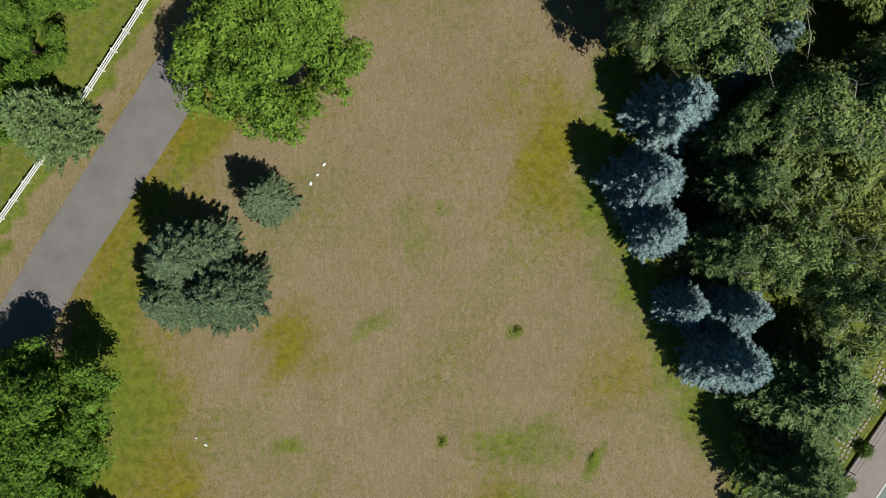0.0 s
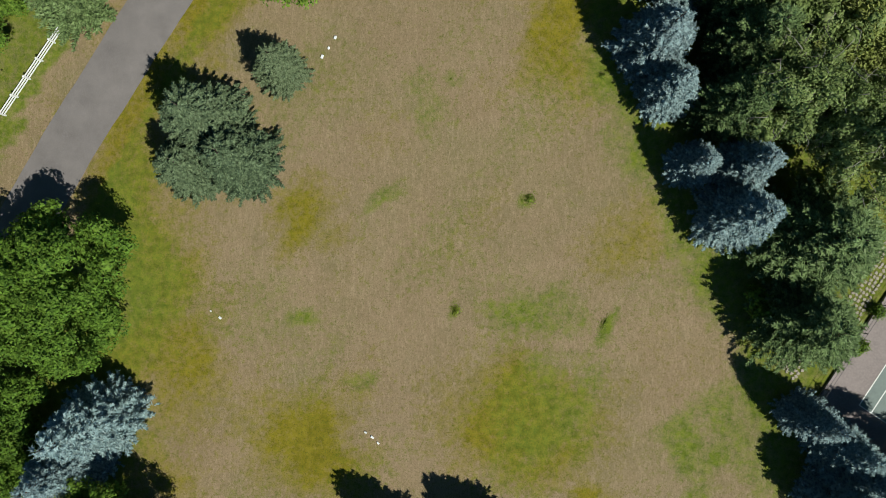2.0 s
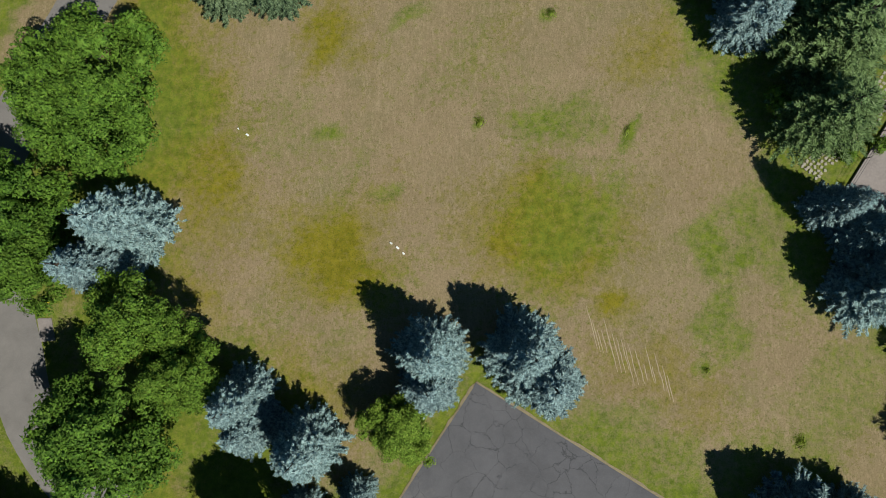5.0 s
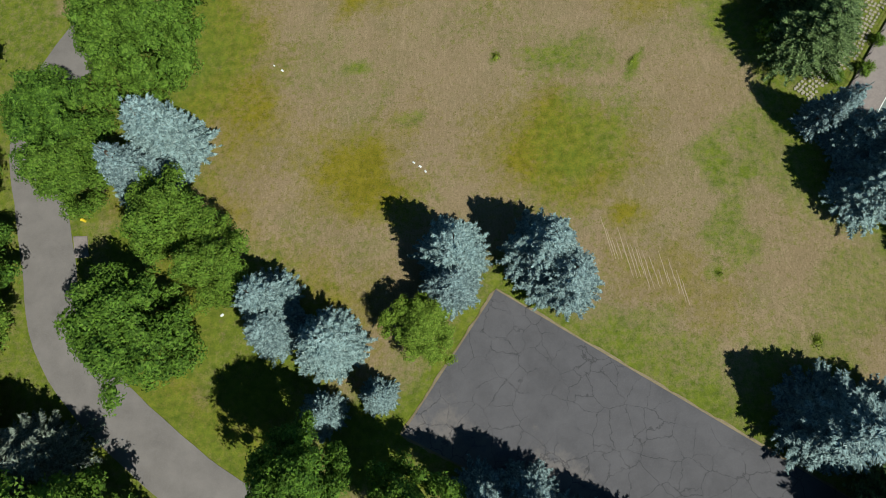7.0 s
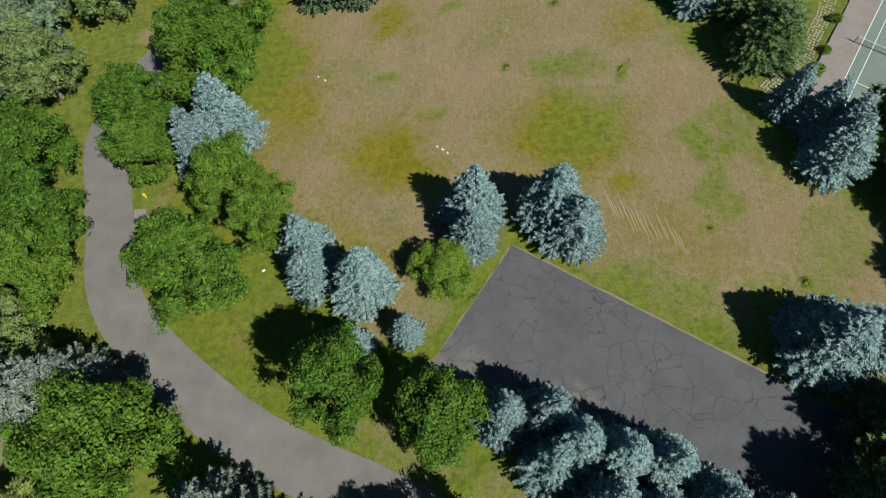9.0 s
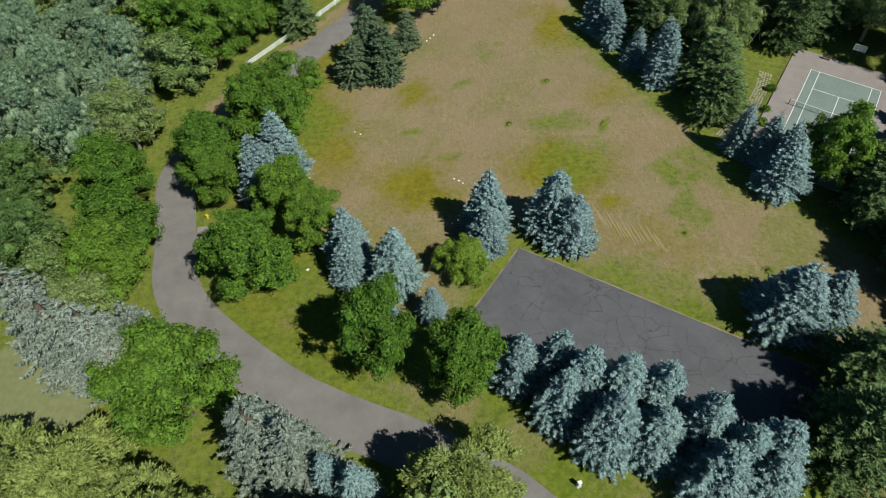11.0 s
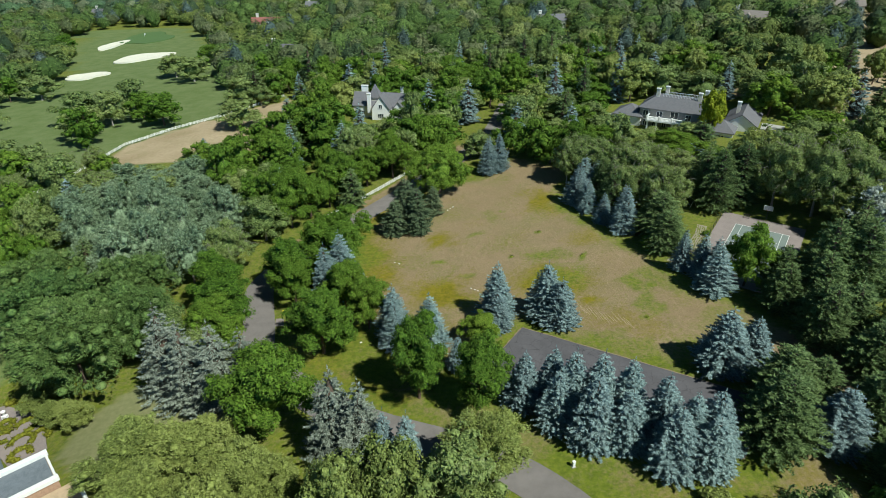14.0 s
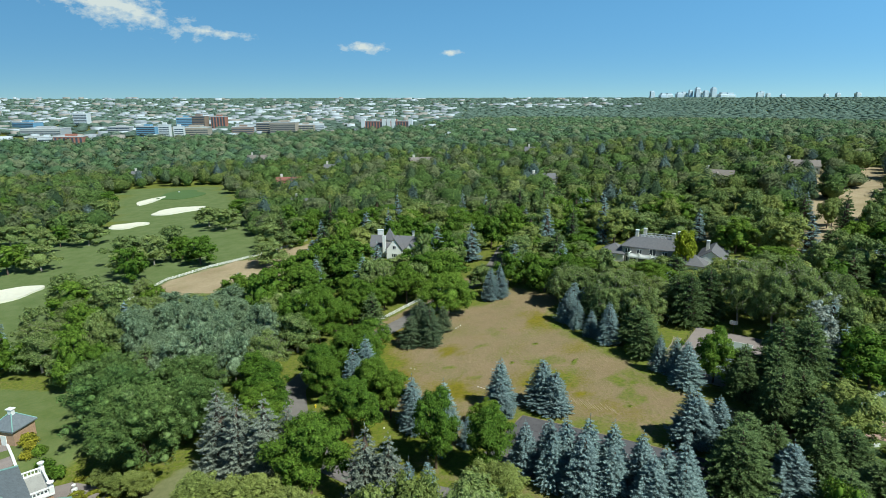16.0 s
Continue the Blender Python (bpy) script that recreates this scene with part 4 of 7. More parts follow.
grove("elm", [(66.5, -1.5, 16.0, 6.5), (73.0, -7.5, 16.5, 6.8), (80.0, -11.0, 16.0, 6.5), (72.5, 6.0, 16.0, 7.0), (82.0, 1.0, 16.0, 7.0), (88.0, -9.0, 15.0, 6.5)], "tall elm with dull green leaves behind the tennis court")
grove("pine", [(52.5, -47.0, 13.0, 4.8), (56.0, -41.5, 17.0, 5.2), (61.5, -42.5, 17.0, 5.2), (49.5, -40.0, 11.0, 4.2), (52.5, -56.0, 12.0, 4.6), (51.0, -65.0, 11.0, 4.4), (44.5, -76.0, 11.0, 4.6), (40.0, -70.0, 9.0, 3.6), (42.5, -86.0, 10.0, 4.4), (49.0, -84.0, 10.0, 4.4), (50.5, -74.5, 10.0, 4.2), (65.5, -34.5, 14.0, 5.0)], "dense dark pine in a belt east of the lot", "pines east of the lot")
grove("lime_big", [(-15.4, 19.6, 13.4, 9.0)], "large spreading yellow-green tree beside the drive")
grove("fresh", [(44.6, -36.4, 13.0, 4.7)], "upright yellow-green tree beside the tennis court")
grove("fresh", [(-8.0, -51.2, 5.8, 3.7)], "low round yellow-green tree beside the asphalt lot")
grove("broad_big", [(-38.8, -17.6, 11.5, 8.4)], "large spreading green broadleaf tree by the drive")
grove("broad", [(-46.6, -29.4, 11.5, 6.0), (-44.4, -34.6, 10.5, 4.8), (-33.1, -40.5, 12.0, 5.0), (-28.4, -44.9, 11.0, 4.2), (-35.8, -51.6, 12.4, 6.6), (-18.4, -64.4, 15.2, 4.8), (-9.0, -67.4, 13.2, 4.9), (-40.6, -70.0, 14.2, 7.3)], "leafy green broadleaf tree beside the drive")
grove("broad", [(-55.6, -43.0, 12.0, 6.2), (-54.6, -50.6, 11.5, 5.6), (-60.5, -33.5, 11.5, 5.8)], "leafy green broadleaf tree on the far side of the drive")
grove("broad", [(-36.6, 27.6, 11.5, 4.7), (-41.5, 20.5, 12.0, 4.9), (-45.4, 14.0, 11.5, 4.7), (-49.4, 8.0, 11.5, 4.9), (-44.5, 27.0, 11.0, 5.4)], "leafy green broadleaf tree behind the drive's fence")
grove("elm", [(-55.4, -57.0, 10.0, 4.6), (-62.0, -21.0, 12.0, 6.0)], "grey-green elm with bare twigs beside the drive")
grove("dark_big", [(-77.5, -55.0, 15.0, 10.6), (-87.0, -45.5, 14.5, 9.6), (-70.0, -47.5, 12.5, 7.6), (-95.0, -33.0, 13.0, 8.4), (-76.0, -36.0, 13.0, 8.0)], "very broad tree with layered dull dark leaves by the manor lawn")
grove("pine", [(47.0, -45.4, 10.0, 4.0), (49.0, -53.0, 11.5, 3.8), (48.1, -56.9, 13.0, 4.2)], "dense dark pine in a belt east of the lot", "pines east of the lot")
grove("elm", [(-138.0, 24.0, 10.5, 5.6), (-134.0, 41.0, 11.0, 5.8), (-127.5, 50.0, 9.5, 5.0), (-134.5, 2.0, 11.0, 5.8), (-121.0, -10.0, 10.5, 5.4), (-112.0, 22.0, 11.0, 6.0)], "dull green tree at the edge of the golf course")
grove("lime", [(-73.5, -65.5, 4.5, 3.0), (-78.5, -64.0, 4.0, 2.6), (-82.5, -60.5, 4.0, 3.0)], "small yellow-green tree beside the parterre")
grove("lime", [(-9.2, -81.0, 11.0, 5.4), (-48.3, -79.4, 9.5, 6.4), (-57.0, -79.0, 9.5, 6.0), (-52.5, -86.5, 9.0, 5.6), (-39.0, -84.0, 9.0, 5.6)], "broadleaf tree with yellow-green leaves in full sun")
grove("elm", [(35.1, 11.2, 13.0, 6.8), (31.4, 1.0, 12.0, 5.6), (39.0, -4.3, 13.0, 5.9), (41.0, 14.0, 12.5, 5.5), (31.7, 11.8, 13, 4.6), (35.8, -1.8, 12, 4.0)], "loose elm with dull leaves and bare grey twigs")

# trees on and beside the golf course
GOLF_TREES = [(-221, 120), (-229, 149), (-262, 171), (-230, 165), (-242, 204), (-249, 238), (-274, 297), (-214, 165), (-265, 194), (-346, 344), (-424, 410), (-334, 268), (-149, 83), (-153, 112), (-151, 132), (-129, 107), (-167, 115), (-145, 46), (-148, 39), (-146, 189), (-161, 203), (-151, 235), (-94, 98), (-308, 320), (-219, 107), (-206, 111), (-252, 250), (-345, 280), (-330, 384), (-158, 98), (-143, 120), (-156, 50)]
# roofs that stand among the far trees: x, y, width, depth, wall height, turn
FAR_HOUSES = [(-145, 345, 22, 12, 5.5, 10), (-109, 236, 18, 10, 4.0, -15), (-39, 452, 24, 12, 5.5, 20), (82, 490, 22, 12, 5.5, -10), (168, 246, 20, 12, 4.5, -30), (56, 284, 20, 11, 4.0, 15), (-234, 560, 26, 14, 6.5, 5), (-124, 424, 14, 10, 7.0, 0), (243, 280, 24, 12, 4.0, -20), (-330, 470, 20, 10, 3.5, 10)]

# ---- woods all round ----


def free(x, y, margin):
    """Where woods may stand."""
    ok = np.ones_like(x, bool)
    for poly in (LAWN, GOLF, DRY_WEST, LAWN_WEST, OPEN_WEST, LAWN_GAZEBO, LAWN_EAST, HOUSE_EAST, HOUSE_WEST, DRIVE_FAR, COURT_PAD, LOT, MANOR):
        ok &= ~inside(poly, x, y)
    ok &= ~(inside(DRY_EAST, x, y) & (wob(x, y, 17, 4) < 0.15))
    ok &= ~clearing(x, y)
    ok &= to_line(ROAD, x, y) > 3.6 + margin
    for hx, hy, hr in HERO:
        ok &= np.hypot(x - hx, y - hy) > hr * 0.8 + margin
    for hx, hy, w, d, h, turn in FAR_HOUSES:
        ok &= np.hypot(x - hx, y - hy + 5) > w * 0.5 + 5
    return ok


def scatter(x0, x1, y0, y1, gap, seed):
    r = np.random.default_rng(seed)
    X, Y = np.meshgrid(np.arange(x0, x1, gap), np.arange(y0, y1, gap))
    X = X + (np.arange(X.shape[0]) % 2)[:, None] * gap * 0.5
    X, Y = (X + r.uniform(-0.38, 0.38, X.shape) * gap).ravel(), (Y + r.uniform(-0.38, 0.38, Y.shape) * gap).ravel()
    return X, Y


def in_view(x, y, pad):
    return np.abs(x + 17) < 0.74 * (y + 164) + pad


POPLARS = [(-114, 36), (-95, 46), (-76, 22), (-59, -18), (-67, -33), (-87, -29), (-105, -6)]
MANOR = [(-90, -52), (-66, -74), (-48, -91), (-66, -116), (-124, -84), (-112, -52)]


def near_woods():
    bands = []
    for gap, d0, d1, seed, rad in ((7.7, 0, 205, 3, (4.2, 7.2)), (9.4, 205, 350, 4, (5.0, 9.0))):
        x, y = scatter(-225, 200, -112, 195, gap, seed)
        far = np.hypot(x + 17, y + 164)
        keep = free(x, y, 2.4) & in_view(x, y, 20) & (far >= d0) & (far < d1)
        bands += [(px, py, pd, rad) for px, py, pd in zip(x[keep], y[keep], far[keep])]
    for px, py, pd, rad in bands:
        q, pop = RND.random(), bool(inside(POPLARS, px, py))
        lod = "near_" if pd < 200 or (px < -30 and py < 50 and px > -75) else "wood_"
        if pop:
            kind = "silver" if q < 0.85 else "elm"
        elif py < -80 and px < 0:
            kind = "lime" if q < 0.7 else "elm"
        elif 28 < px < 52 and -25 < py < 34:
            kind = "elm" if q < 0.6 else "lime" if q < 0.85 else "broad"
        elif px > 84:
            kind = "elm" if q < 0.55 else "lime" if q < 0.70 else "broad" if q < 0.86 else "pine" if q < 0.95 else "blue"
        elif px > 20:
            kind = "pine" if q < 0.26 else "elm" if q < 0.56 else "broad" if q < 0.80 else "lime" if q < 0.90 else "blue"
        else:
            kind = "broad" if q < 0.46 else "elm" if q < 0.78 else "lime" if q < 0.87 else "pine" if q < 0.94 else "blue"
        if px > 84 and RND.random() < 0.25:
            continue
        if abs(px) < 58 and -30 < py < 36 and kind in ("broad", "elm", "lime"):
            lod = ""
        tall = 1.35 if kind in ("pine", "blue") and pd > 200 and RND.random() < 0.5 else 1.0
        h = tall * RND.uniform(8.5, 16.5) * (0.68 if 40 < px < 100 and 20 < py < 62 or -135 < px < -80 and 25 < py < 62 else 1)
        r = RND.uniform(*rad) * (0.62 if kind in ("blue", "pine") else 1)
        plant(lod + kind, px, py, h, r)
    for i, (px, py) in enumerate(GOLF_TREES):
        plant("wood_elm" if i % 3 else "wood_broad", px, py, RND.uniform(11, 15), RND.uniform(7.5, 11), "broad dull green tree beside the golf fairway", "trees on the golf course")


near_woods()


def far_woods(name, x, y, h, r, mat, seed, leaves, sub=2, spray=0.4, cone=0.0):
    """Many crowns in one mesh: bumpy masses hung with leaf sprays."""
    rg = np.random.default_rng(seed)
    n = len(x)
    base, tri = ico(sub)
    k = len(base)
    bumpy = 1 + 0.18 * rg.normal(size=(n, k, 1)).clip(-1.6, 1.6)
    slim = lambda q: np.concatenate([q[..., :2] * (1 + cone * (0.25 - 0.75 * q[..., 2:])), q[..., 2:]], -1)
    v = slim(base[None] * bumpy) * np.stack([r, r, h * 0.5], -1)[:, None] * (0.84 - 0.14 * (cone > 0.5) if leaves else 0.95)
    z = gz(x, y)
    mid = np.stack([x, y, z + h * 0.52], -1)[:, None]
    v = (v + mid).reshape(-1, 3)
    f = (tri[None] + (np.arange(n) * k)[:, None, None]).reshape(-1, 3)
    me = mesh_from(name, v, f, mat)
    me.polygons.foreach_set("use_smooth", np.ones(len(f), bool))
    ob = tagged(new(name, me), "woodland canopy of many green crowns reaching into the distance", "woodland", kind="stuff")
    if leaves:
        e = rg.normal(size=(n, leaves, 3))
        e /= np.linalg.norm(e, axis=2, keepdims=True)
        e[..., 2] = np.abs(e[..., 2]) * np.where(rg.random((n, leaves)) < 0.8, 1, -0.5)
        c = slim(e) * np.stack([r, r, h * 0.5], -1)[:, None] * rg.uniform(0.80, 1.16, (n, leaves, 1)) + mid
        nn = (e + rg.normal(size=e.shape) * 0.4 + (0, 0, 0.35)).reshape(-1, 3)
        v2, f2 = leaf_sprays(c.reshape(-1, 3), nn, float(np.mean(r)) * spray, float(np.mean(r)) * spray * 0.8, rg)
        tagged(new(name + "_leaves", mesh_from(name + "_leaves", v2, f2, mat)), "leaf sprays over the distant woodland canopy", "woodland", kind="stuff")
    return ob


def canopy(name, dark, light, tip):
    """Far crowns: each its own tone, with leafy grain."""
    m, nt, bsdf = material(name, 0.85)
    geo = nt.nodes.new("ShaderNodeNewGeometry")
    c = mix(nt, ramp(nt, geo.outputs["Random Per Island"], 0, 0.8), dark, light)
    c = mix(nt, ramp(nt, geo.outputs["Random Per Island"], 0.85, 1), c, tip)
    g = speckle(nt, 0.8, 5, 0.8)
    c = mix(nt, ramp(nt, g, 0.38, 0.58, 0.0, 1.0), tuple(v * 0.55 for v in dark), c)
    nt.links.new(c, bsdf.inputs["Base Color"])
    bump(nt, bsdf, g, 1.0, 1.5)
    return m


CANOPY = [canopy("far broad leaves", (0.07, 0.125, 0.026), (0.165, 0.25, 0.06), (0.23, 0.30, 0.09)),
          canopy("far yellow-green leaves", (0.10, 0.145, 0.03), (0.24, 0.285, 0.07), (0.31, 0.34, 0.12)),
          canopy("far dull elm leaves", (0.10, 0.13, 0.05), (0.23, 0.26, 0.115), (0.31, 0.32, 0.18)),
          canopy("far dark pine needles", (0.045, 0.08, 0.034), (0.105, 0.155, 0.065), (0.15, 0.2, 0.09)),
          canopy("far spruce needles", (0.065, 0.105, 0.088), (0.15, 0.21, 0.185), (0.23, 0.28, 0.26))]
# farther copies of the woods, with haze mixed into their leaf colours
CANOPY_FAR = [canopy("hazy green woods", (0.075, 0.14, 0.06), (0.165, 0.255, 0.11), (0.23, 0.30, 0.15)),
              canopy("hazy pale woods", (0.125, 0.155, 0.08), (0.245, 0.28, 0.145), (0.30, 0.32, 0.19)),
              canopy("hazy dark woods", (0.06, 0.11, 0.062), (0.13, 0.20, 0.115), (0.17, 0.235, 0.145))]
# distance haze is put into these leaf colours as a blue-grey cast
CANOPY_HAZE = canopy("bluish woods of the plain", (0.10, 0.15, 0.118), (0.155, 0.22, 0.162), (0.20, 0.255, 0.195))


def all_far_woods():
    r = np.random.default_rng(21)
    d = lambda x, y: np.hypot(x + 17, y + 164)
    x, y = scatter(-560, 560, 20, 640, 12.5, 8)
    k = free(x, y, 3) & in_view(x, y, 20) & (d(x, y) >= 345) & (d(x, y) < 720) & (r.random(len(x)) < 0.93)
    x, y = x[k], y[k]
    kind = r.choice(5, len(x), p=(0.40, 0.20, 0.22, 0.11, 0.07))
    names = ("woodland", "pale_woodland", "elm_woodland", "pine_woodland", "spruce_woodland")
    for i, name in enumerate(names):
        q = kind == i
        m = int(q.sum())
        slim = 0.62 if i > 2 else 1
        far_woods(name, x[q], y[q], r.uniform(8, 16, m) * (1.25 if i > 2 else 1), r.uniform(4.6, 9.4, m) * slim, CANOPY[i], 3 + i, 200, 2, 0.225, 0.9 if i > 2 else 0)
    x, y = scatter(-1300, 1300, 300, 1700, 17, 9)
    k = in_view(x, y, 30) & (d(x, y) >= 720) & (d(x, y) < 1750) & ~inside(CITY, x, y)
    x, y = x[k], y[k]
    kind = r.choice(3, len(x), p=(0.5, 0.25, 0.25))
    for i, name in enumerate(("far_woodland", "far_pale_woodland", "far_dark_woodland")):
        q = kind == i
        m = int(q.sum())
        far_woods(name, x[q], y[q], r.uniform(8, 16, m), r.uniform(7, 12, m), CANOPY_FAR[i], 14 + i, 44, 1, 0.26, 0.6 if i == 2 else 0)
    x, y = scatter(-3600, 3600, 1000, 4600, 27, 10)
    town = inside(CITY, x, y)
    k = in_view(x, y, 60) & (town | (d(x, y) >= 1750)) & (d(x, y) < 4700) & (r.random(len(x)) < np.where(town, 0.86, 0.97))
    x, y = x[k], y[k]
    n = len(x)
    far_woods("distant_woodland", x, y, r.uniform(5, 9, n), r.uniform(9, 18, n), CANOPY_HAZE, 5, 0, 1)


CITY = [(-900, 760), (-560, 900), (-300, 1000), (-60, 1120), (-60, 1300), (300, 1900), (560, 2700), (1000, 3000), (1500, 4500), (-400, 4600), (-3600, 4600), (-2600, 2600), (-1500, 1300)]
all_far_woods()

# ---- fences ----


def rail_fence(name, line, gap, label, rails=3, tall=1.15):
    """Post-and-rail fence: each post and each rail its own piece."""
    ob = thing(name, label, "fence")
    post = boxed(-0.09, -0.09, -0.3, 0.09, 0.09, tall + 0.1, bevel=0.02)
    bmesh.ops.create_cone(post, segments=4, radius1=0.14, radius2=0.02, depth=0.1, cap_ends=True, matrix=Matrix.Translation((0, 0, tall + 0.14)) @ Matrix.Rotation(radians(45), 4, "Z"))
    pm = bpy.data.meshes.new("post")
    post.to_mesh(pm)
    rm = bpy.data.meshes.new("rail")
    boxed(0, -0.03, -0.08, 1, 0.03, 0.08, bevel=0.012).to_mesh(rm)
    for me in (pm, rm):
        me.materials.append(WHITE)
    pts = []
    for (ax, ay), (bx, by) in zip(line, line[1:]):
        n = max(1, round(math.hypot(bx - ax, by - ay) / gap))
        pts += [(ax + (bx - ax) * k / n, ay + (by - ay) * k / n) for k in range(n)]
    pts.append(line[-1])
    for i, (x, y) in enumerate(pts):
        p = new("post", pm)
        p.parent, p.matrix_basis = ob, pose(x, y, g1(x, y))
        if i + 1 < len(pts):
            u, v = pts[i + 1]
            a, b = Vector((x, y, g1(x, y))), Vector((u, v, g1(u, v)))
            d = b - a
            turn = math.degrees(math.atan2(d.y, d.x))
            dip = -math.degrees(math.asin(d.z / d.length))
            for k in range(rails):
                q = new("rail", rm)
                q.parent = ob
                q.matrix_basis = pose(a.x, a.y, a.z + 0.35 + (tall - 0.45) * k / (rails - 1), 0, dip, turn) @ Matrix.Diagonal((d.length, 1, 1, 1))
    return ob


rail_fence("drive_fence", [(-17, 48), (-24.5, 36.5), (-33, 23.4), (-39.7, 13.2), (-48, 1.5)], 2.5, "white three-rail wooden fence along the drive")
rail_fence("golf_fence", [(-142, 30), (-137, 52), (-134, 82), (-122, 101), (-105, 119), (-88, 145)], 3.2, "long white three-rail fence along the golf course")

# ---- tennis court ----
PAD = plain("taupe court surround", (0.27, 0.225, 0.21), 0.9, 0.5, 0.18)
PLAY = plain("grey-green court paint", (0.19, 0.225, 0.205), 0.85, 0.4, 0.15)
STEEL = plain("dark steel", (0.06, 0.06, 0.065), 0.5, 4, 0.2, metal=0.6)
STONE = plain("pale flagstone", (0.36, 0.315, 0.255), 0.9, 2.0, 0.3, relief=0.01)


def on_court(a, b):
    p = COURT_0 + E1 * a + E2 * b
    return (p.x, p.y)


def court_slab(a0, b0, a1, b1, lift, depth=0.2):
    na, nb = max(1, int((a1 - a0) / 4)), max(1, int((b1 - b0) / 4))
    poly = [on_court(a0 + (a1 - a0) * i / na, b0) for i in range(na)] + [on_court(a1, b0 + (b1 - b0) * i / nb) for i in range(nb)]
    poly += [on_court(a1 + (a0 - a1) * i / na, b1) for i in range(na)] + [on_court(a0, b1 + (b0 - b1) * i / nb) for i in range(nb)]
    bm = bmesh.new()
    z = COURT_Z + lift
    top = [bm.verts.new((x, y, z)) for x, y in poly]
    low = [bm.verts.new((x, y, z - depth)) for x, y in poly]
    bm.faces.new(top)
    for i in range(len(poly)):
        j = (i + 1) % len(poly)
        bm.faces.new((top[i], low[i], low[j], top[j]))
    bmesh.ops.recalc_face_normals(bm, faces=bm.faces)
    return bm


COURT_Z = 2.92
court = thing("tennis_court", "grey-green tennis court with white lines on a taupe slab", "tennis court")
part("surround", court_slab(-3.6, -5.4, 13.6, 28.0, 0.0, 0.9), PAD, court, "taupe slab")
part("playing_surface", court_slab(0, 0, 10.97, 23.77, 0.012, 0.01), PLAY, court, "grey-green paint")
W = 0.09
for a0, b0, a1, b1 in [(0, 0, 10.97, W), (0, 23.77 - W, 10.97, 23.77), (0, W, W, 23.77 - W), (10.97 - W, W, 10.97, 23.77 - W), (1.37, W, 1.37 + W, 23.77 - W), (9.6 - W, W, 9.6, 23.77 - W), (1.37 + W, 5.485, 9.6 - W, 5.485 + W), (1.37 + W, 18.285 - W, 9.6 - W, 18.285), (5.44, 5.485 + W, 5.44 + W, 18.285 - W)]:
    part("court_line", court_slab(a0, b0, a1, b1, 0.02, 0.006), WHITE, court, "white painted line")

net = thing("tennis_net", "tennis net with a white band between dark posts", "tennis net")
for a in (-0.9, 11.87):
    x, y = on_court(a, 11.885)
    bm = bmesh.new()
    bmesh.ops.create_cone(bm, segments=10, radius1=0.06, radius2=0.05, depth=1.12, cap_ends=True, matrix=Matrix.Translation((x, y, COURT_Z + 0.56)))
    part("net_post", bm, STEEL, net)


def net_strips(rows):
    vs, fs = [], []
    for a0, z0, a1, z1, r in rows:
        (x0, y0), (x1, y1) = on_court(a0, 11.885), on_court(a1, 11.885)
        v, f = tube([(x0, y0, COURT_Z + z0), (x1, y1, COURT_Z + z1)], [r, r], 4)
        o = len(vs)
        vs += [tuple(p) for p in v]
        fs += [tuple(i + o for i in q) for q in f]
    return mesh_from("mesh", vs, fs)


sag = lambda a: 1.02 - 0.12 * (1 - abs(a / 10.97 - 0.5) * 2)
cells = [(-0.9 + 12.77 * i / 60, 0.08, -0.9 + 12.77 * i / 60, sag(-0.9 + 12.77 * i / 60), 0.008) for i in range(61)]
cells += [(-0.9 + 12.77 * i / 6, 0.1 + 0.8 * k / 7, -0.9 + 12.77 * (i + 1) / 6, 0.1 + 0.8 * k / 7, 0.007) for i in range(6) for k in range(8)]
part("netting", net_strips(cells), STEEL, net, "dark netting")
part("band", net_strips([(-0.9 + 12.77 * i / 8, sag(-0.9 + 12.77 * i / 8), -0.9 + 12.77 * (i + 1) / 8, sag(-0.9 + 12.77 * (i + 1) / 8), 0.04) for i in range(8)]), WHITE, net, "white band")

hoop = thing("basketball_hoop", "basketball hoop with a clear framed backboard on a steel pole", "basketball hoop")
hx, hy = on_court(5.3, -6.0)
hz = g1(hx, hy)
vs, fs = join_tubes([tube([(hx, hy, hz - 0.3), (hx, hy, hz + 2.2), (hx + E2.x * 1.1, hy + E2.y * 1.1, hz + 3.1)], [0.09, 0.08, 0.06], 8)])
part("pole", mesh_from("pole", vs, fs), STEEL, hoop)
bx, by = hx + E2.x * 1.15, hy + E2.y * 1.15
corner = [Vector((bx, by, COURT_Z + z)) + E1 * a for a, z in ((-0.91, 2.9), (0.91, 2.9), (0.91, 3.96), (-0.91, 3.96))]
vs, fs = join_tubes([tube([corner[i], corner[(i + 1) % 4]], [0.045, 0.045], 4) for i in range(4)] + [tube([Vector((bx, by, COURT_Z + 3.05)) + E1 * s + Vector((0, 0, z0)), Vector((bx, by, COURT_Z + 3.05)) + E1 * e + Vector((0, 0, z1))], [0.03, 0.03], 4) for s, z0, e, z1 in ((-0.3, 0, 0.3, 0), (0.3, 0, 0.3, 0.45), (0.3, 0.45, -0.3, 0.45), (-0.3, 0.45, -0.3, 0))])
part("backboard_frame", mesh_from("backboard_frame", vs, fs), WHITE, hoop, "white frame")
ACRYL = plain("clouded acrylic", (0.42, 0.44, 0.45), 0.25, 2, 0.1)
bm = boxed(-0.88, -0.015, 2.94, 0.88, 0.015, 3.92)
bmesh.ops.transform(bm, matrix=pose(bx, by, COURT_Z, 0, 0, -34), verts=bm.verts)
part("backboard", bm, ACRYL, hoop, "clouded clear board")
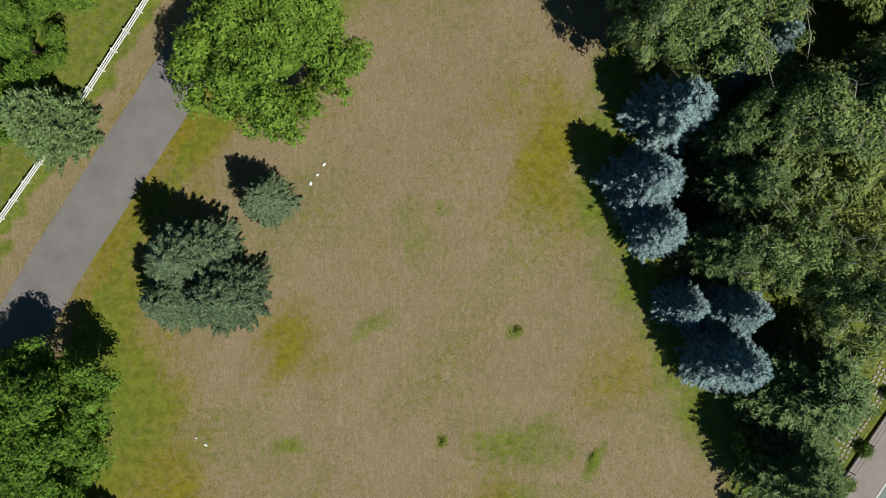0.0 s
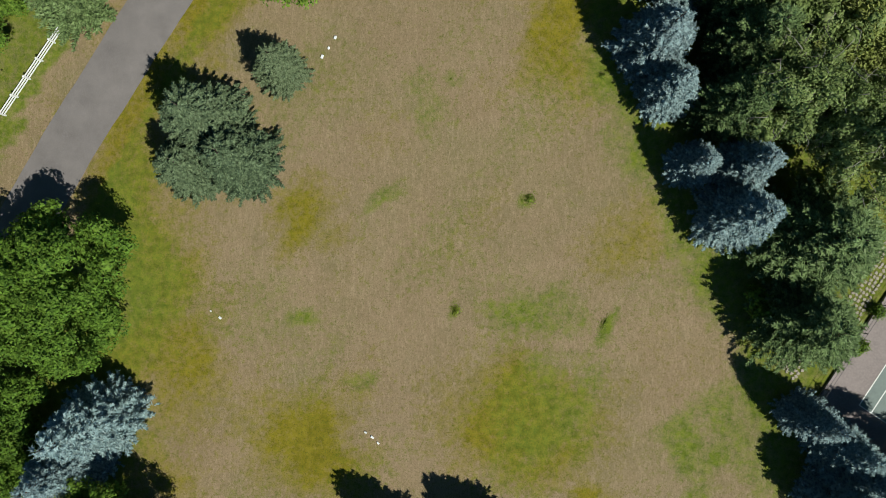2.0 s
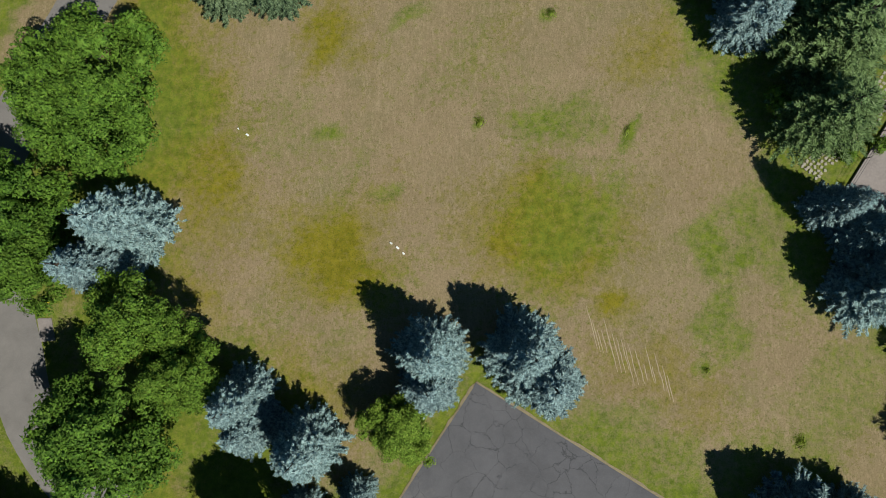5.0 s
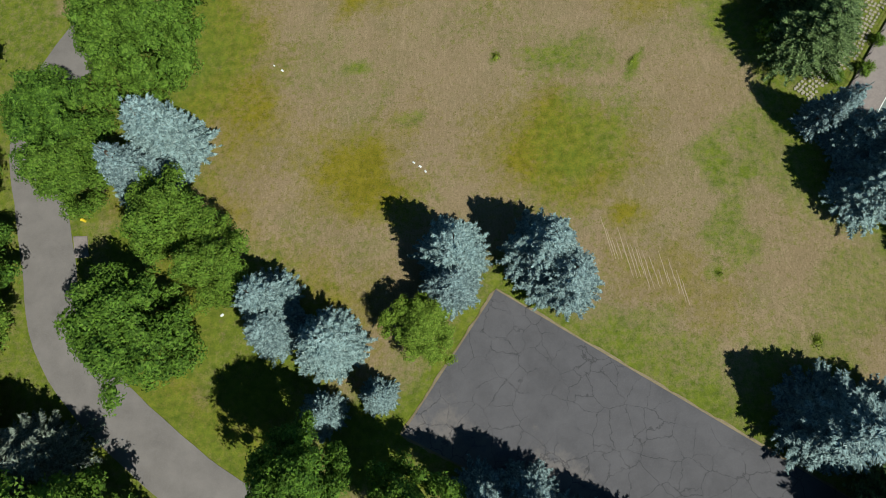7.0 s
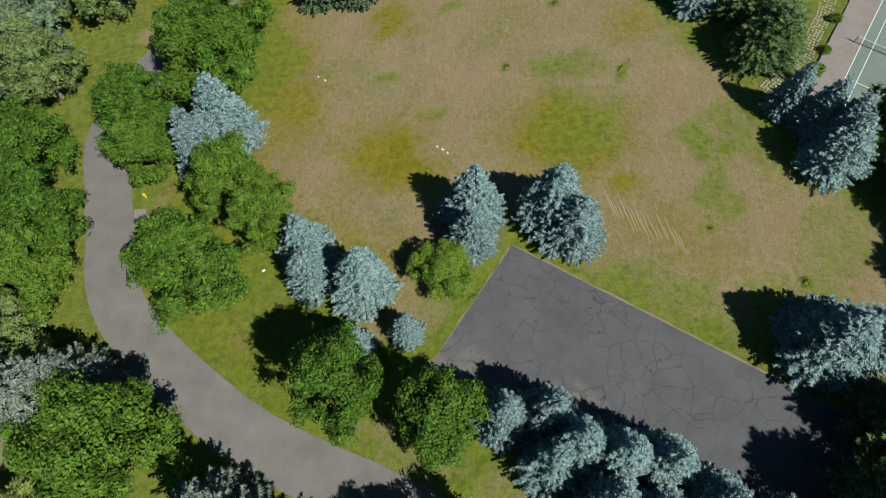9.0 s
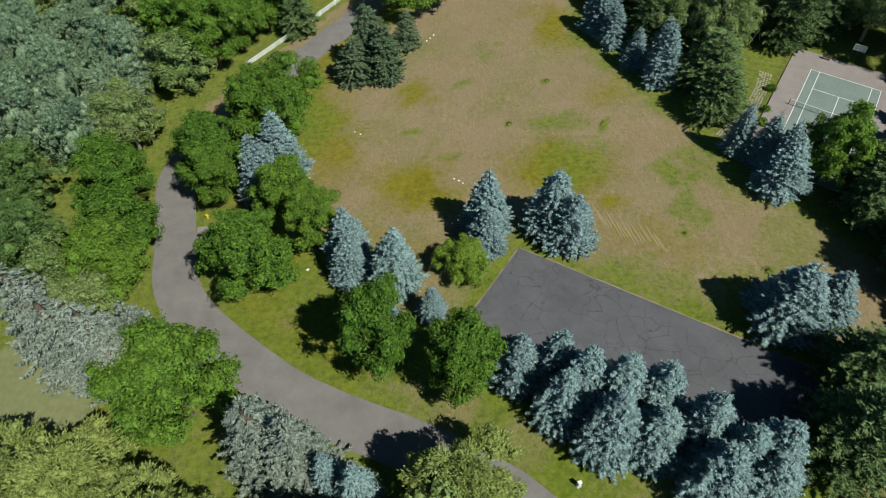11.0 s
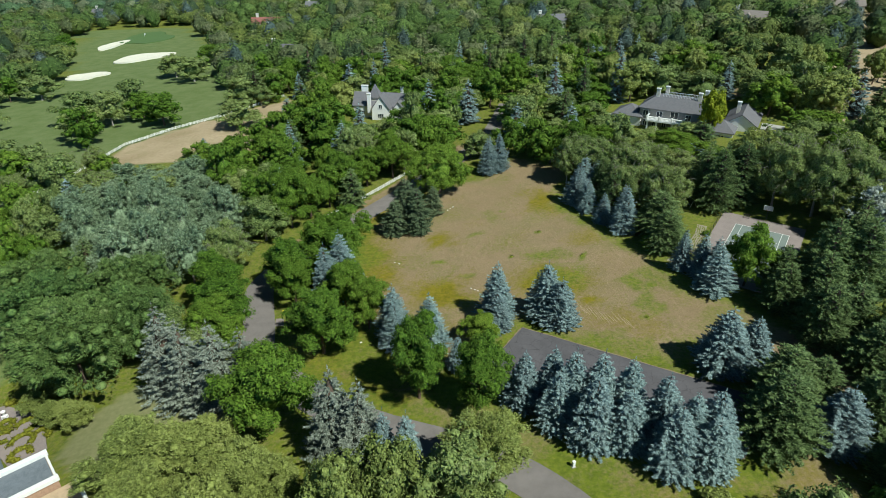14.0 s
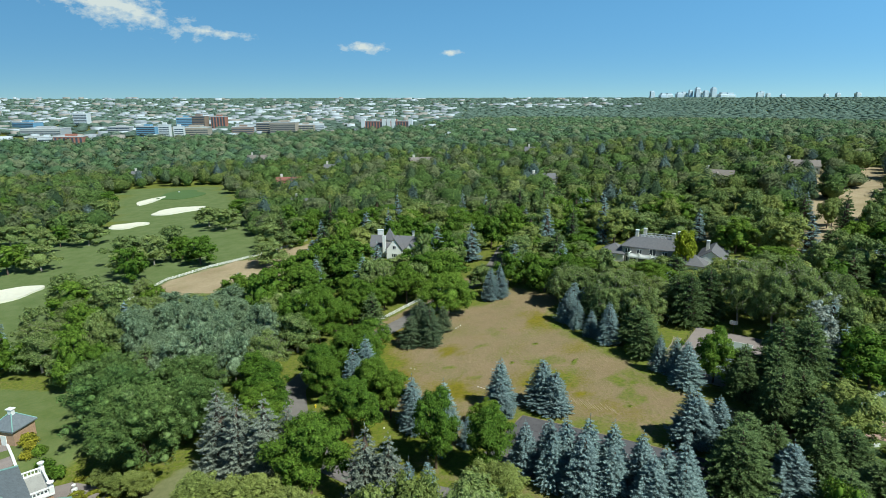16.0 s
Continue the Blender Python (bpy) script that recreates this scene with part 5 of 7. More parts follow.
ring = [Vector((bx, by, COURT_Z + 3.05)) + E2 * (0.35 + 0.23 * math.cos(k * math.pi / 6)) + E1 * 0.23 * math.sin(k * math.pi / 6) for k in range(13)]
part("rim", mesh_from("rim", *join_tubes([tube(ring, [0.015] * 13, 4)])), plain("orange rim", (0.5, 0.12, 0.03), 0.5), hoop, "orange rim")

# low wire fence on the slab's west edge, and a bench at the far end
wire = thing("court_fence", "low dark wire fence along the court slab", "fence")
for i in range(11):
    x, y = on_court(-3.75, -4.5 + 3.2 * i)
    bm = bmesh.new()
    bmesh.ops.create_cone(bm, segments=6, radius1=0.05, radius2=0.05, depth=1.5, cap_ends=True, matrix=Matrix.Translation((x, y, COURT_Z + 0.45)))
    part("post", bm, STEEL, wire)
for z in (0.25, 0.7, 1.15):
    a, b = on_court(-3.75, -4.5), on_court(-3.75, 27.5)
    part("wire", mesh_from("wire", *join_tubes([tube([(*a, COURT_Z + z), (*b, COURT_Z + z)], [0.02, 0.02], 4)])), STEEL, wire)
bench = thing("court_bench", "small dark slatted bench at the end of the court", "bench", at=(*on_court(1.4, -4.2), COURT_Z), turn=-34)
for k in range(4):
    part("seat_slat", boxed(-0.7, 0.02 + 0.11 * k, 0.42, 0.7, 0.11 + 0.11 * k, 0.45, bevel=0.006), STEEL, bench)
for k in range(3):
    part("back_slat", boxed(-0.7, 0.47, 0.52 + 0.13 * k, 0.7, 0.50, 0.62 + 0.13 * k, bevel=0.006), STEEL, bench)
for sx in (-0.6, 0.56):
    part("leg", boxed(sx, 0.02, 0, sx + 0.05, 0.5, 0.42), STEEL, bench)

# flagstone path between pines and court: every stone a piece of it
path = thing("flagstone_path", "path of pale uneven flagstones set in dry earth", "path", kind="structure")
stone_forms = []
rs = random.Random(3)
for k in range(6):
    bm = bmesh.new()
    n = rs.choice((4, 5, 5, 6))
    ring = [(math.cos(2 * math.pi * i / n + rs.uniform(-0.3, 0.3)) * rs.uniform(0.19, 0.26), math.sin(2 * math.pi * i / n + rs.uniform(-0.3, 0.3)) * rs.uniform(0.16, 0.23)) for i in range(n)]
    a = [bm.verts.new((x, y, -0.1)) for x, y in ring]
    b = [bm.verts.new((x, y, 0.03)) for x, y in ring]
    c = [bm.verts.new((x * 0.9, y * 0.9, 0.05)) for x, y in ring]
    bm.faces.new(c)
    for lo, hi in ((a, b), (b, c)):
        for i in range(n):
            bm.faces.new((lo[i], lo[(i + 1) % n], hi[(i + 1) % n], hi[i]))
    me = bpy.data.meshes.new("flagstone")
    bmesh.ops.recalc_face_normals(bm, faces=bm.faces)
    bm.to_mesh(me)
    bm.free()
    me.materials.append(STONE)
    stone_forms.append(me)
way = smooth_line([(34.0, -26.0), (36.5, -23.8), (39.6, -21.4), (42.0, -17.6), (44.6, -13.6), (46.6, -9.6)], 0.46)
for i, (x, y) in enumerate(way):
    ax, ay = way[min(i + 1, len(way) - 1)]
    d = Vector((ax - x, ay - y)) if i + 1 < len(way) else Vector((0.5, 0.8))
    d = d.normalized() if d.length else Vector((0.5, 0.8))
    for k in (-0.9, -0.45, 0.0, 0.45, 0.9):
        if rs.random() < 0.94:
            px, py = x + d.y * k + rs.uniform(-0.06, 0.06), y - d.x * k + rs.uniform(-0.06, 0.06)
            ob = new("flagstone", stone_forms[rs.randrange(6)])
            ob.parent, ob.matrix_basis = path, pose(px, py, float(lie(px, py)) + 0.02, 0, 0, rs.uniform(0, 360))

# ---- houses ----
SLATE = plain("grey slate roof", (0.155, 0.15, 0.16), 0.75, 1.5, 0.25, relief=0.02)
BLUE_SLATE = plain("blue-grey slate roof", (0.17, 0.19, 0.21), 0.6, 1.5, 0.3, relief=0.02)
RED_ROOF = plain("red-brown roof", (0.27, 0.11, 0.09), 0.8, 1.0, 0.25)
BROWN_ROOF = plain("brown-grey roof", (0.22, 0.19, 0.17), 0.85, 1.0, 0.25)
GREY_STONE = plain("grey stone wall", (0.30, 0.29, 0.27), 0.9, 2.0, 0.3, relief=0.02)
STUCCO = plain("cream stucco", (0.62, 0.58, 0.50), 0.9, 1.0, 0.12)
BRICK_MAT = plain("tan brick", (0.42, 0.27, 0.18), 0.9, 2.5, 0.3, relief=0.01)
TAN_GRAVEL = plain("tan gravel", (0.46, 0.34, 0.22), 0.95, 2.0, 0.2)
COPPER = plain("green copper", (0.25, 0.42, 0.38), 0.5, 2.0, 0.25)
PALE_PAVE = plain("pale concrete", (0.40, 0.385, 0.36), 0.9, 0.6, 0.2)
GLASS, gnt, gb = material("window glass", 0.08)
gb.inputs["Base Color"].default_value = (0.03, 0.04, 0.05, 1)
gb.inputs["Specular IOR Level"].default_value = 0.6


def hip(x0, y0, x1, y1, z, rise, over=0.5, deck=0.0, thick=0.25):
    """A hipped roof over a rectangle; deck: half-size of a flat top."""
    bm = bmesh.new()
    x0, y0, x1, y1 = x0 - over, y0 - over, x1 + over, y1 + over
    run = (min(x1 - x0, y1 - y0) / 2) - deck
    rows = []
    for inset, h in ((0, z - thick), (0, z), (run, z + rise)):
        rows.append([bm.verts.new(p) for p in ((x0 + inset, y0 + inset, h), (x1 - inset, y0 + inset, h), (x1 - inset, y1 - inset, h), (x0 + inset, y1 - inset, h))])
    for a, b in zip(rows, rows[1:]):
        for i in range(4):
            bm.faces.new((a[i], a[(i + 1) % 4], b[(i + 1) % 4], b[i]))
    bm.faces.new(rows[0][::-1])
    bm.faces.new(rows[2])
    bmesh.ops.remove_doubles(bm, verts=bm.verts, dist=0.01)
    bmesh.ops.recalc_face_normals(bm, faces=bm.faces)
    return bm


def gable(x0, y0, x1, y1, z, rise, along="x", over=0.4, thick=0.2):
    """A pitched roof, its ridge along x or y."""
    bm = bmesh.new()
    x0, y0, x1, y1 = x0 - over, y0 - over, x1 + over, y1 + over
    if along == "x":
        pro = [(y0, z), ((y0 + y1) / 2, z + rise), (y1, z), (y1, z - thick), ((y0 + y1) / 2, z + rise - thick * 1.3), (y0, z - thick)]
        ends = [[bm.verts.new((x, p, h)) for p, h in pro] for x in (x0, x1)]
    else:
        pro = [(x0, z), ((x0 + x1) / 2, z + rise), (x1, z), (x1, z - thick), ((x0 + x1) / 2, z + rise - thick * 1.3), (x0, z - thick)]
        ends = [[bm.verts.new((p, y, h)) for p, h in pro] for y in (y0, y1)]
    for i in range(6):
        bm.faces.new((ends[0][i], ends[0][(i + 1) % 6], ends[1][(i + 1) % 6], ends[1][i]))
    for e in ends:
        bm.faces.new((e[0], e[1], e[4], e[5]))
        bm.faces.new((e[1], e[2], e[3], e[4]))
    bmesh.ops.recalc_face_normals(bm, faces=bm.faces)
    return bm


def gable_wall(x0, y0, x1, y1, z0, z, rise, along="x"):
    """Walls of a block with the triangles under a pitched roof."""
    bm = bmesh.new()
    if along == "x":
        pro = [(y0, z0), (y0, z), ((y0 + y1) / 2, z + rise), (y1, z), (y1, z0)]
        ends = [[bm.verts.new((x, p, h)) for p, h in pro] for x in (x0, x1)]
    else:
        pro = [(x0, z0), (x0, z), ((x0 + x1) / 2, z + rise), (x1, z), (x1, z0)]
        ends = [[bm.verts.new((p, y, h)) for p, h in pro] for y in (y0, y1)]
    for e in ends:
        bm.faces.new(e)
    for i in range(5):
        bm.faces.new((ends[0][i], ends[0][(i + 1) % 5], ends[1][(i + 1) % 5], ends[1][i]))
    bmesh.ops.recalc_face_normals(bm, faces=bm.faces)
    return bm


def window(parent, x, y, z, w, h, lights=2):
    """A window in a wall that faces -y: frame with bars, and its pane."""
    bm = bmesh.new()
    t = 0.12
    for a in ((x - w / 2, x - w / 2 + t), (x + w / 2 - t, x + w / 2)):
        box(bm, a[0], y - 0.12, z, a[1], y + 0.05, z + h)
    for b in ((z, z + t), (z + h - t, z + h)):
        box(bm, x - w / 2 + t, y - 0.12, b[0], x + w / 2 - t, y + 0.05, b[1])
    for k in range(1, lights):
        c = x - w / 2 + w * k / lights
        box(bm, c - 0.06, y - 0.1, z + t, c + 0.06, y + 0.04, z + h - t)
    ob = part("window", bm, WHITE, parent, "white framed window")
    part("pane", boxed(x - w / 2 + t, y - 0.05, z + t, x + w / 2 - t, y - 0.02, z + h - t), GLASS, ob, "dark glass")
    return ob


def chimney(parent, x, y, z0, z1, w=1.2, d=0.9, mat=None):
    ob = part("chimney", boxed(x - w / 2, y - d / 2, z0, x + w / 2, y + d / 2, z1, bevel=0.03), mat or STUCCO, parent, "pale chimney")
    part("cap", boxed(x - w / 2 - 0.15, y - d / 2 - 0.15, z1, x + w / 2 + 0.15, y + d / 2 + 0.15, z1 + 0.28, bevel=0.04), WHITE, ob)


def mansion():
    o = (46.0, 74.0)
    h = thing("mansion", "large grey stone mansion with slate roofs and a white portico", "house", at=(*o, g1(60, 70) - 0.6), turn=-30)
    part("wall", boxed(0, 1, -1.5, 9.5, 11, 3.6), WHITE, h, "white wing wall")
    part("wall", boxed(8.6, 2, -1.5, 33, 14, 6.8), GREY_STONE, h)
    part("wall", boxed(27, -3, -1.5, 40, 5, 3.4), WHITE, h, "white wing wall")
    part("wall", gable_wall(36, 5.2, 46, 23, -1.5, 4.2, 3.6, "y"), WHITE, h, "white wing wall")
    part("roof", hip(0, 1, 9.5, 11, 3.6, 3.0), SLATE, h)
    main = part("roof", hip(8.6, 2, 33, 14, 6.8, 3.4, 0.6, 2.0), SLATE, h)
    part("roof", hip(27, -3, 40, 5, 3.4, 3.2), SLATE, h)
    part("roof", gable(36, 5.2, 46, 23, 4.2, 3.6, "y"), SLATE, h)
    for x, y in ((13.2, 6.2), (15.4, 10.6), (27.0, 6.2), (28.4, 10.6)):
        chimney(h, x, y, 8.2, 12.6)
    bm = bmesh.new()
    for x in np.arange(15.0, 26.6, 0.5):
        for y in (6.2, 9.8):
            box(bm, x - 0.05, y - 0.05, 10.2, x + 0.05, y + 0.05, 11.0)
    for y in (6.2, 9.8):
        box(bm, 14.8, y - 0.07, 11.0, 26.8, y + 0.07, 11.14)
    part("roof_railing", bm, WHITE, main, "white railing")
    for k, x in enumerate((10.8, 15.4, 20.4, 24.9, 29.8)):
        window(h, x, 2, 4.0, 2.0 if k != 2 else 2.6, 2.0 if k != 2 else 2.5)
    for x in (11.0, 14.2, 17.4, 20.6, 23.8):
        window(h, x, 2, 0.5, 1.5, 2.4)
    for x, w in ((4.6, 3.2), (1.6, 1.0)):
        window(h, x, 1, 0.9, w, 1.5, 3)
    for x in (31.0, 36.0):
        window(h, x, -3, 0.9, 3.0, 1.5, 3)
    p = part("portico", boxed(12.0, -2.6, 3.4, 24.4, 2.0, 4.0, bevel=0.05), WHITE, h, "white portico")
    for x in (12.6, 15.6, 20.8, 23.8):
        for y in (-2.1,):
            bm = bmesh.new()
            bmesh.ops.create_cone(bm, segments=12, radius1=0.34, radius2=0.28, depth=3.6, cap_ends=True, matrix=Matrix.Translation((x, y, 1.6)))
            box(bm, x - 0.42, y - 0.42, -1.2, x + 0.42, y + 0.42, -0.1)
            box(bm, x - 0.4, y - 0.4, 3.2, x + 0.4, y + 0.4, 3.4)
            part("column", bm, WHITE, p)
    for x in np.arange(12.3, 24.3, 0.42):
        bm = bmesh.new()
        bmesh.ops.create_cone(bm, segments=6, radius1=0.11, radius2=0.07, depth=0.8, cap_ends=False, matrix=Matrix.Translation((x, -2.35, 4.4)))
        part("baluster", bm, WHITE, p)
    part("handrail", boxed(12.0, -2.55, 4.8, 24.4, -2.15, 5.0, bevel=0.03), WHITE, p)
    for x in (12.0, 16.0, 20.2, 24.0):
        part("pier", boxed(x, -2.62, 4.0, x + 0.5, -2.1, 5.5, bevel=0.04), WHITE, p)
    for x in (12.0, 24.0):
        part("side_rail", boxed(x, -2.1, 4.75, x + 0.4, 1.9, 5.0, bevel=0.03), WHITE, p)
    chimney(h, 39.0, 12.0, 5.0, 10.0)
    return h


mansion()
x0, y0 = 46.0, 74.0


def by_mansion(a, b):
    return (x0 + 0.866 * a + 0.5 * b, y0 - 0.5 * a + 0.866 * b)


tagged(part("yard", slab([by_mansion(a, b) for a, b in ((47, 2), (53, 1), (54, 15), (47, 17))], 0.15), PALE_PAVE, None), "pale concrete yard beside the mansion", "yard", kind="structure")
tagged(part("terrace", slab([by_mansion(a, b) for a, b in ((-10, 4), (-1, 4), (-1, 14), (-10, 12))], 0.12), PALE_PAVE, None), "pale stone terrace beside the mansion", "terrace", kind="structure")


def west_house():
    h = thing("country_house", "white house with steep grey gables and tall white chimneys", "house", at=(-40, 101, g1(-40, 101)), turn=-8)
    part("wall", gable_wall(-10, 0, 10, 9, -1, 4.6, 4.2, "x"), STUCCO, h)
    part("roof", gable(-10, 0, 10, 9, 4.6, 4.4, "x"), SLATE, h)
    part("wall", gable_wall(-1.5, -4, 5.5, 2, -1, 4.4, 5.0, "y"), WHITE, h, "white gable front")
    part("roof", gable(-1.5, -4, 5.5, 3, 4.4, 5.2, "y"), SLATE, h)
    part("wall", gable_wall(6.2, -3, 11.5, 2, -1, 3.6, 3.6, "y"), WHITE, h, "white gable front")
    part("roof", gable(6.2, -3, 11.5, 3, 3.6, 3.8, "y"), SLATE, h)
    part("tower", boxed(-3.6, 1.5, 3, 0.4, 5.5, 7.6), STUCCO, h)
    part("tower_roof", hip(-3.6, 1.5, 0.4, 5.5, 7.6, 5.0, 0.4), SLATE, h)
    chimney(h, -6.2, 5.0, 6.0, 11.2, 2.6, 1.0, WHITE)
    chimney(h, -3.2, -1.0, 2.0, 9.6, 1.4, 1.0, WHITE)
    chimney(h, 8.6, 6.5, 6.0, 10.6, 1.0, 0.9, WHITE)
    for x, y, w in ((2.0, -4, 2.4), (8.8, -3, 1.8), (-6.5, 0, 2.2)):
        window(h, x, y, 1.0, w, 1.7, 3)
    window(h, 2.0, -4, 4.6, 1.5, 1.7, 2)


west_house()


def far_house(x, y, w, d, wall, turn, k):
    h = thing("far_house", ("red-roofed" if k == 0 else "grey-roofed" if k % 2 else "brown-roofed") + " house almost hidden by trees", "house", "houses among the trees", at=(x, y, g1(x, y)), turn=turn)
    roof = RED_ROOF if k == 0 else SLATE if k % 2 else BROWN_ROOF
    skin = STUCCO if k % 3 else WHITE
    part("wall", gable_wall(-w / 2, -d / 2, w / 2, d / 2, -2, wall + 2, d * 0.32, "x"), skin, h)
    part("roof", gable(-w / 2, -d / 2, w / 2, d / 2, wall + 2, d * 0.33, "x", 0.7), roof, h)
    part("wall", gable_wall(-w * 0.15, -d * 0.75, w * 0.2, 0, -2, wall + 1.6, d * 0.28, "y"), skin, h)
    part("roof", gable(-w * 0.15, -d * 0.75, w * 0.2, 0, wall + 1.6, d * 0.29, "y", 0.5), roof, h)
    chimney(h, -w * 0.32, 0.5, wall + 2, wall + d * 0.33 + 4.2, 1.8, 1.2, STUCCO)
    for a in (-0.38, -0.26, 0.3, 0.42):
        window(h, a * w, -d / 2, wall - 1.2, 1.8, 1.8)


for k, row in enumerate(FAR_HOUSES):
    far_house(*row, k)


def gazebo():
    h = thing("garden_pavilion", "square tan brick pavilion with a slate pyramid roof and white cornice", "pavilion", at=(-110.5, -45.0, g1(-110, -45)), turn=-12)
    part("wall", boxed(-2.7, -2.7, -0.5, 2.7, 2.7, 3.3), BRICK_MAT, h)
    part("cornice", boxed(-3.0, -3.0, 3.3, 3.0, 3.0, 3.75, bevel=0.06), WHITE, h, "white cornice")
    r = part("roof", hip(-3, -3, 3, 3, 3.76, 2.6, 0.15), BLUE_SLATE, h)
    for a, b in ((-1, -1), (1, -1), (1, 1), (-1, 1)):
        part("hip_ridge", mesh_from("hip_ridge", *join_tubes([tube([(a * 3.1, b * 3.1, 3.8), (a * 0.3, b * 0.3, 6.3)], [0.13, 0.13], 5)])), COPPER, r, "green copper ridge")
    part("finial", boxed(-0.55, -0.45, 5.8, 0.55, 0.45, 7.1, bevel=0.05), WHITE, h, "white chimney")
    bm = boxed(-0.75, -0.65, 7.1, 0.75, 0.65, 7.35, bevel=0.05)
    part("cap", bm, WHITE, h)
    door = part("door", boxed(-0.7, -2.82, -0.4, 0.7, -2.7, 2.3), WHITE, h, "white door")
    part("step", boxed(-1.3, -3.9, -0.5, 1.3, -2.83, 0.0, bevel=0.03), STONE, h)


gazebo()


def balustrade(h, x0, y0, x1, y1, z):
    """White rail on stout balusters between two corners."""
    part("parapet", boxed(x0, y0, z, x1, y1, z + 0.22, bevel=0.03), WHITE, h)
    rail = part("handrail", boxed(x0, y0, z + 0.95, x1, y1, z + 1.15, bevel=0.03), WHITE, h)
    n = int(max(x1 - x0, y1 - y0) / 0.5)
    for k in range(n):
        px = x0 + (x1 - x0) * (k + 0.5) / n if x1 - x0 > 1 else (x0 + x1) / 2
        py = y0 + (y1 - y0) * (k + 0.5) / n if y1 - y0 > 1 else (y0 + y1) / 2
        bm = bmesh.new()
        bmesh.ops.create_cone(bm, segments=6, radius1=0.13, radius2=0.09, depth=0.74, cap_ends=False, matrix=Matrix.Translation((px, py, z + 0.58)))
        part("baluster", bm, WHITE, rail)


def manor():
    h = thing("manor_house", "tan brick manor with slate roofs, copper ridges and white balustrades", "house", at=(-75, -79, -7.3), turn=-47)
    for x0, y0, x1, y1, top, rise in ((-9.5, -20, 0.0, -0.3, 5.9, 4.6), (-27, -22, -9.5, -5.4, 5.9, 5.2)):
        part("wall", boxed(x0 + 0.02, y0, -2, x1, y1, top), BRICK_MAT, h)
        part("cornice", boxed(x0 + 0.03, y0 - 0.35, top, x1 + 0.35, y1 + 0.3, top + 0.4, bevel=0.06), WHITE, h, "white cornice")
        r = part("roof", hip(x0, y0, x1, y1, top + 0.42, rise, 0.3), BLUE_SLATE, h)
        w = min(x1 - x0, y1 - y0) / 2
        for cx, cy, sx, sy in ((x1, y1, -1, -1), (x0, y1, 1, -1), (x1, y0, -1, 1)):
            part("hip_ridge", mesh_from("hip_ridge", *join_tubes([tube([(cx - 0.2 * sx, cy - 0.2 * sy, top + 0.5), (cx + sx * w, cy + sy * w, top + rise + 0.45)], [0.2, 0.2], 5)])), COPPER, r, "green copper ridge")
    # low bay with a balustraded roof towards the parterre
    part("wall", boxed(-23.6, -5.38, -2, -15.3, -1.9, 5.0), BRICK_MAT, h)
    part("cornice", boxed(-23.9, -5.38, 5.0, -15.0, -1.6, 5.4, bevel=0.06), WHITE, h, "white cornice")
    part("flat_roof", boxed(-23.2, -5.36, 5.41, -15.7, -2.3, 5.46), PALE_PAVE, h, "pale flat roof")
    balustrade(h, -23.2, -2.2, -15.7, -1.8, 5.42)
    balustrade(h, -15.6, -5.2, -15.2, -2.3, 5.42)
    balustrade(h, -23.7, -5.2, -23.3, -2.3, 5.42)
    for x, y in ((-23.5, -2.0), (-15.4, -2.0)):
        part("pier", boxed(x - 0.4, y - 0.4, 5.41, x + 0.4, y + 0.4, 6.7, bevel=0.05), WHITE, h)
        part("urn", mesh_from("urn", *join_tubes([tube([(x, y, 6.7), (x, y, 6.85), (x, y, 7.2), (x, y, 7.5)], [0.2, 0.15, 0.5, 0.62], 10)])), WHITE, h)
    # slate wing between white parapets, and a tan gravelled roof beyond it
    part("wall", boxed(0.02, -8, -2, 6.4, 5.0, 6.9), BRICK_MAT, h)
    part("flat_roof", boxed(0.9, -7.6, 6.92, 5.9, 4.7, 7.1), BLUE_SLATE, h, "slate roof behind parapets")
    for x0, y0, x1, y1 in ((0.05, -8, 0.75, 5.2), (6.0, -8, 6.65, 5.2)):
        part("parapet", boxed(x0, y0, 6.91, x1, y1, 7.7, bevel=0.05), WHITE, h, "white parapet")
    part("edge", boxed(0.8, 4.75, 6.91, 5.95, 5.05, 7.2, bevel=0.03), WHITE, h)
    part("wall", boxed(6.66, -8, -2, 12.0, 7.0, 5.6), BRICK_MAT, h)
    part("flat_roof", boxed(6.7, -7.9, 5.61, 11.4, 6.9, 5.75), TAN_GRAVEL, h, "tan gravelled roof")
    for x0, y0, x1, y1 in ((11.45, -8, 12.1, 7.1), (6.7, 6.6, 11.4, 7.1)):
        part("parapet", boxed(x0, y0, 5.61, x1, y1, 6.1, bevel=0.05), WHITE, h, "white parapet")
    part("downpipe", mesh_from("downpipe", *join_tubes([tube([(0.35, -8.2, 0), (0.35, -8.2, 6.8)], [0.08, 0.08], 6)])), BLUE_SLATE, h)
    # paved walk that runs to the pavilion
    w = thing("garden_walk", "pale kerb and taupe walk between manor and pavilion", "walk", kind="structure")
    line = [(-112.0, -46.5), (-106.0, -53.0), (-100.0, -59.5), (-95.5, -64.5)]
    for (ax, ay), (bx, by) in zip(line, line[1:]):
        d = (Vector((bx, by)) - Vector((ax, ay))).normalized()
        s = Vector((d.y, -d.x))
        a, b = Vector((ax, ay)), Vector((bx, by)) - d * 0.03
        part("paving", slab([tuple(a), tuple(b), tuple(b + s * 2.6), tuple(a + s * 2.6)], 0.10), PAD, w)
        part("kerb", slab([tuple(a - s * 0.55), tuple(b - s * 0.55), tuple(b - s * 0.03), tuple(a - s * 0.03)], 0.45), WHITE, w, "white stone kerb")


manor()

# ---- golf course ----
SAND = plain("white bunker sand", (0.72, 0.68, 0.56), 0.95, 0.5, 0.1)
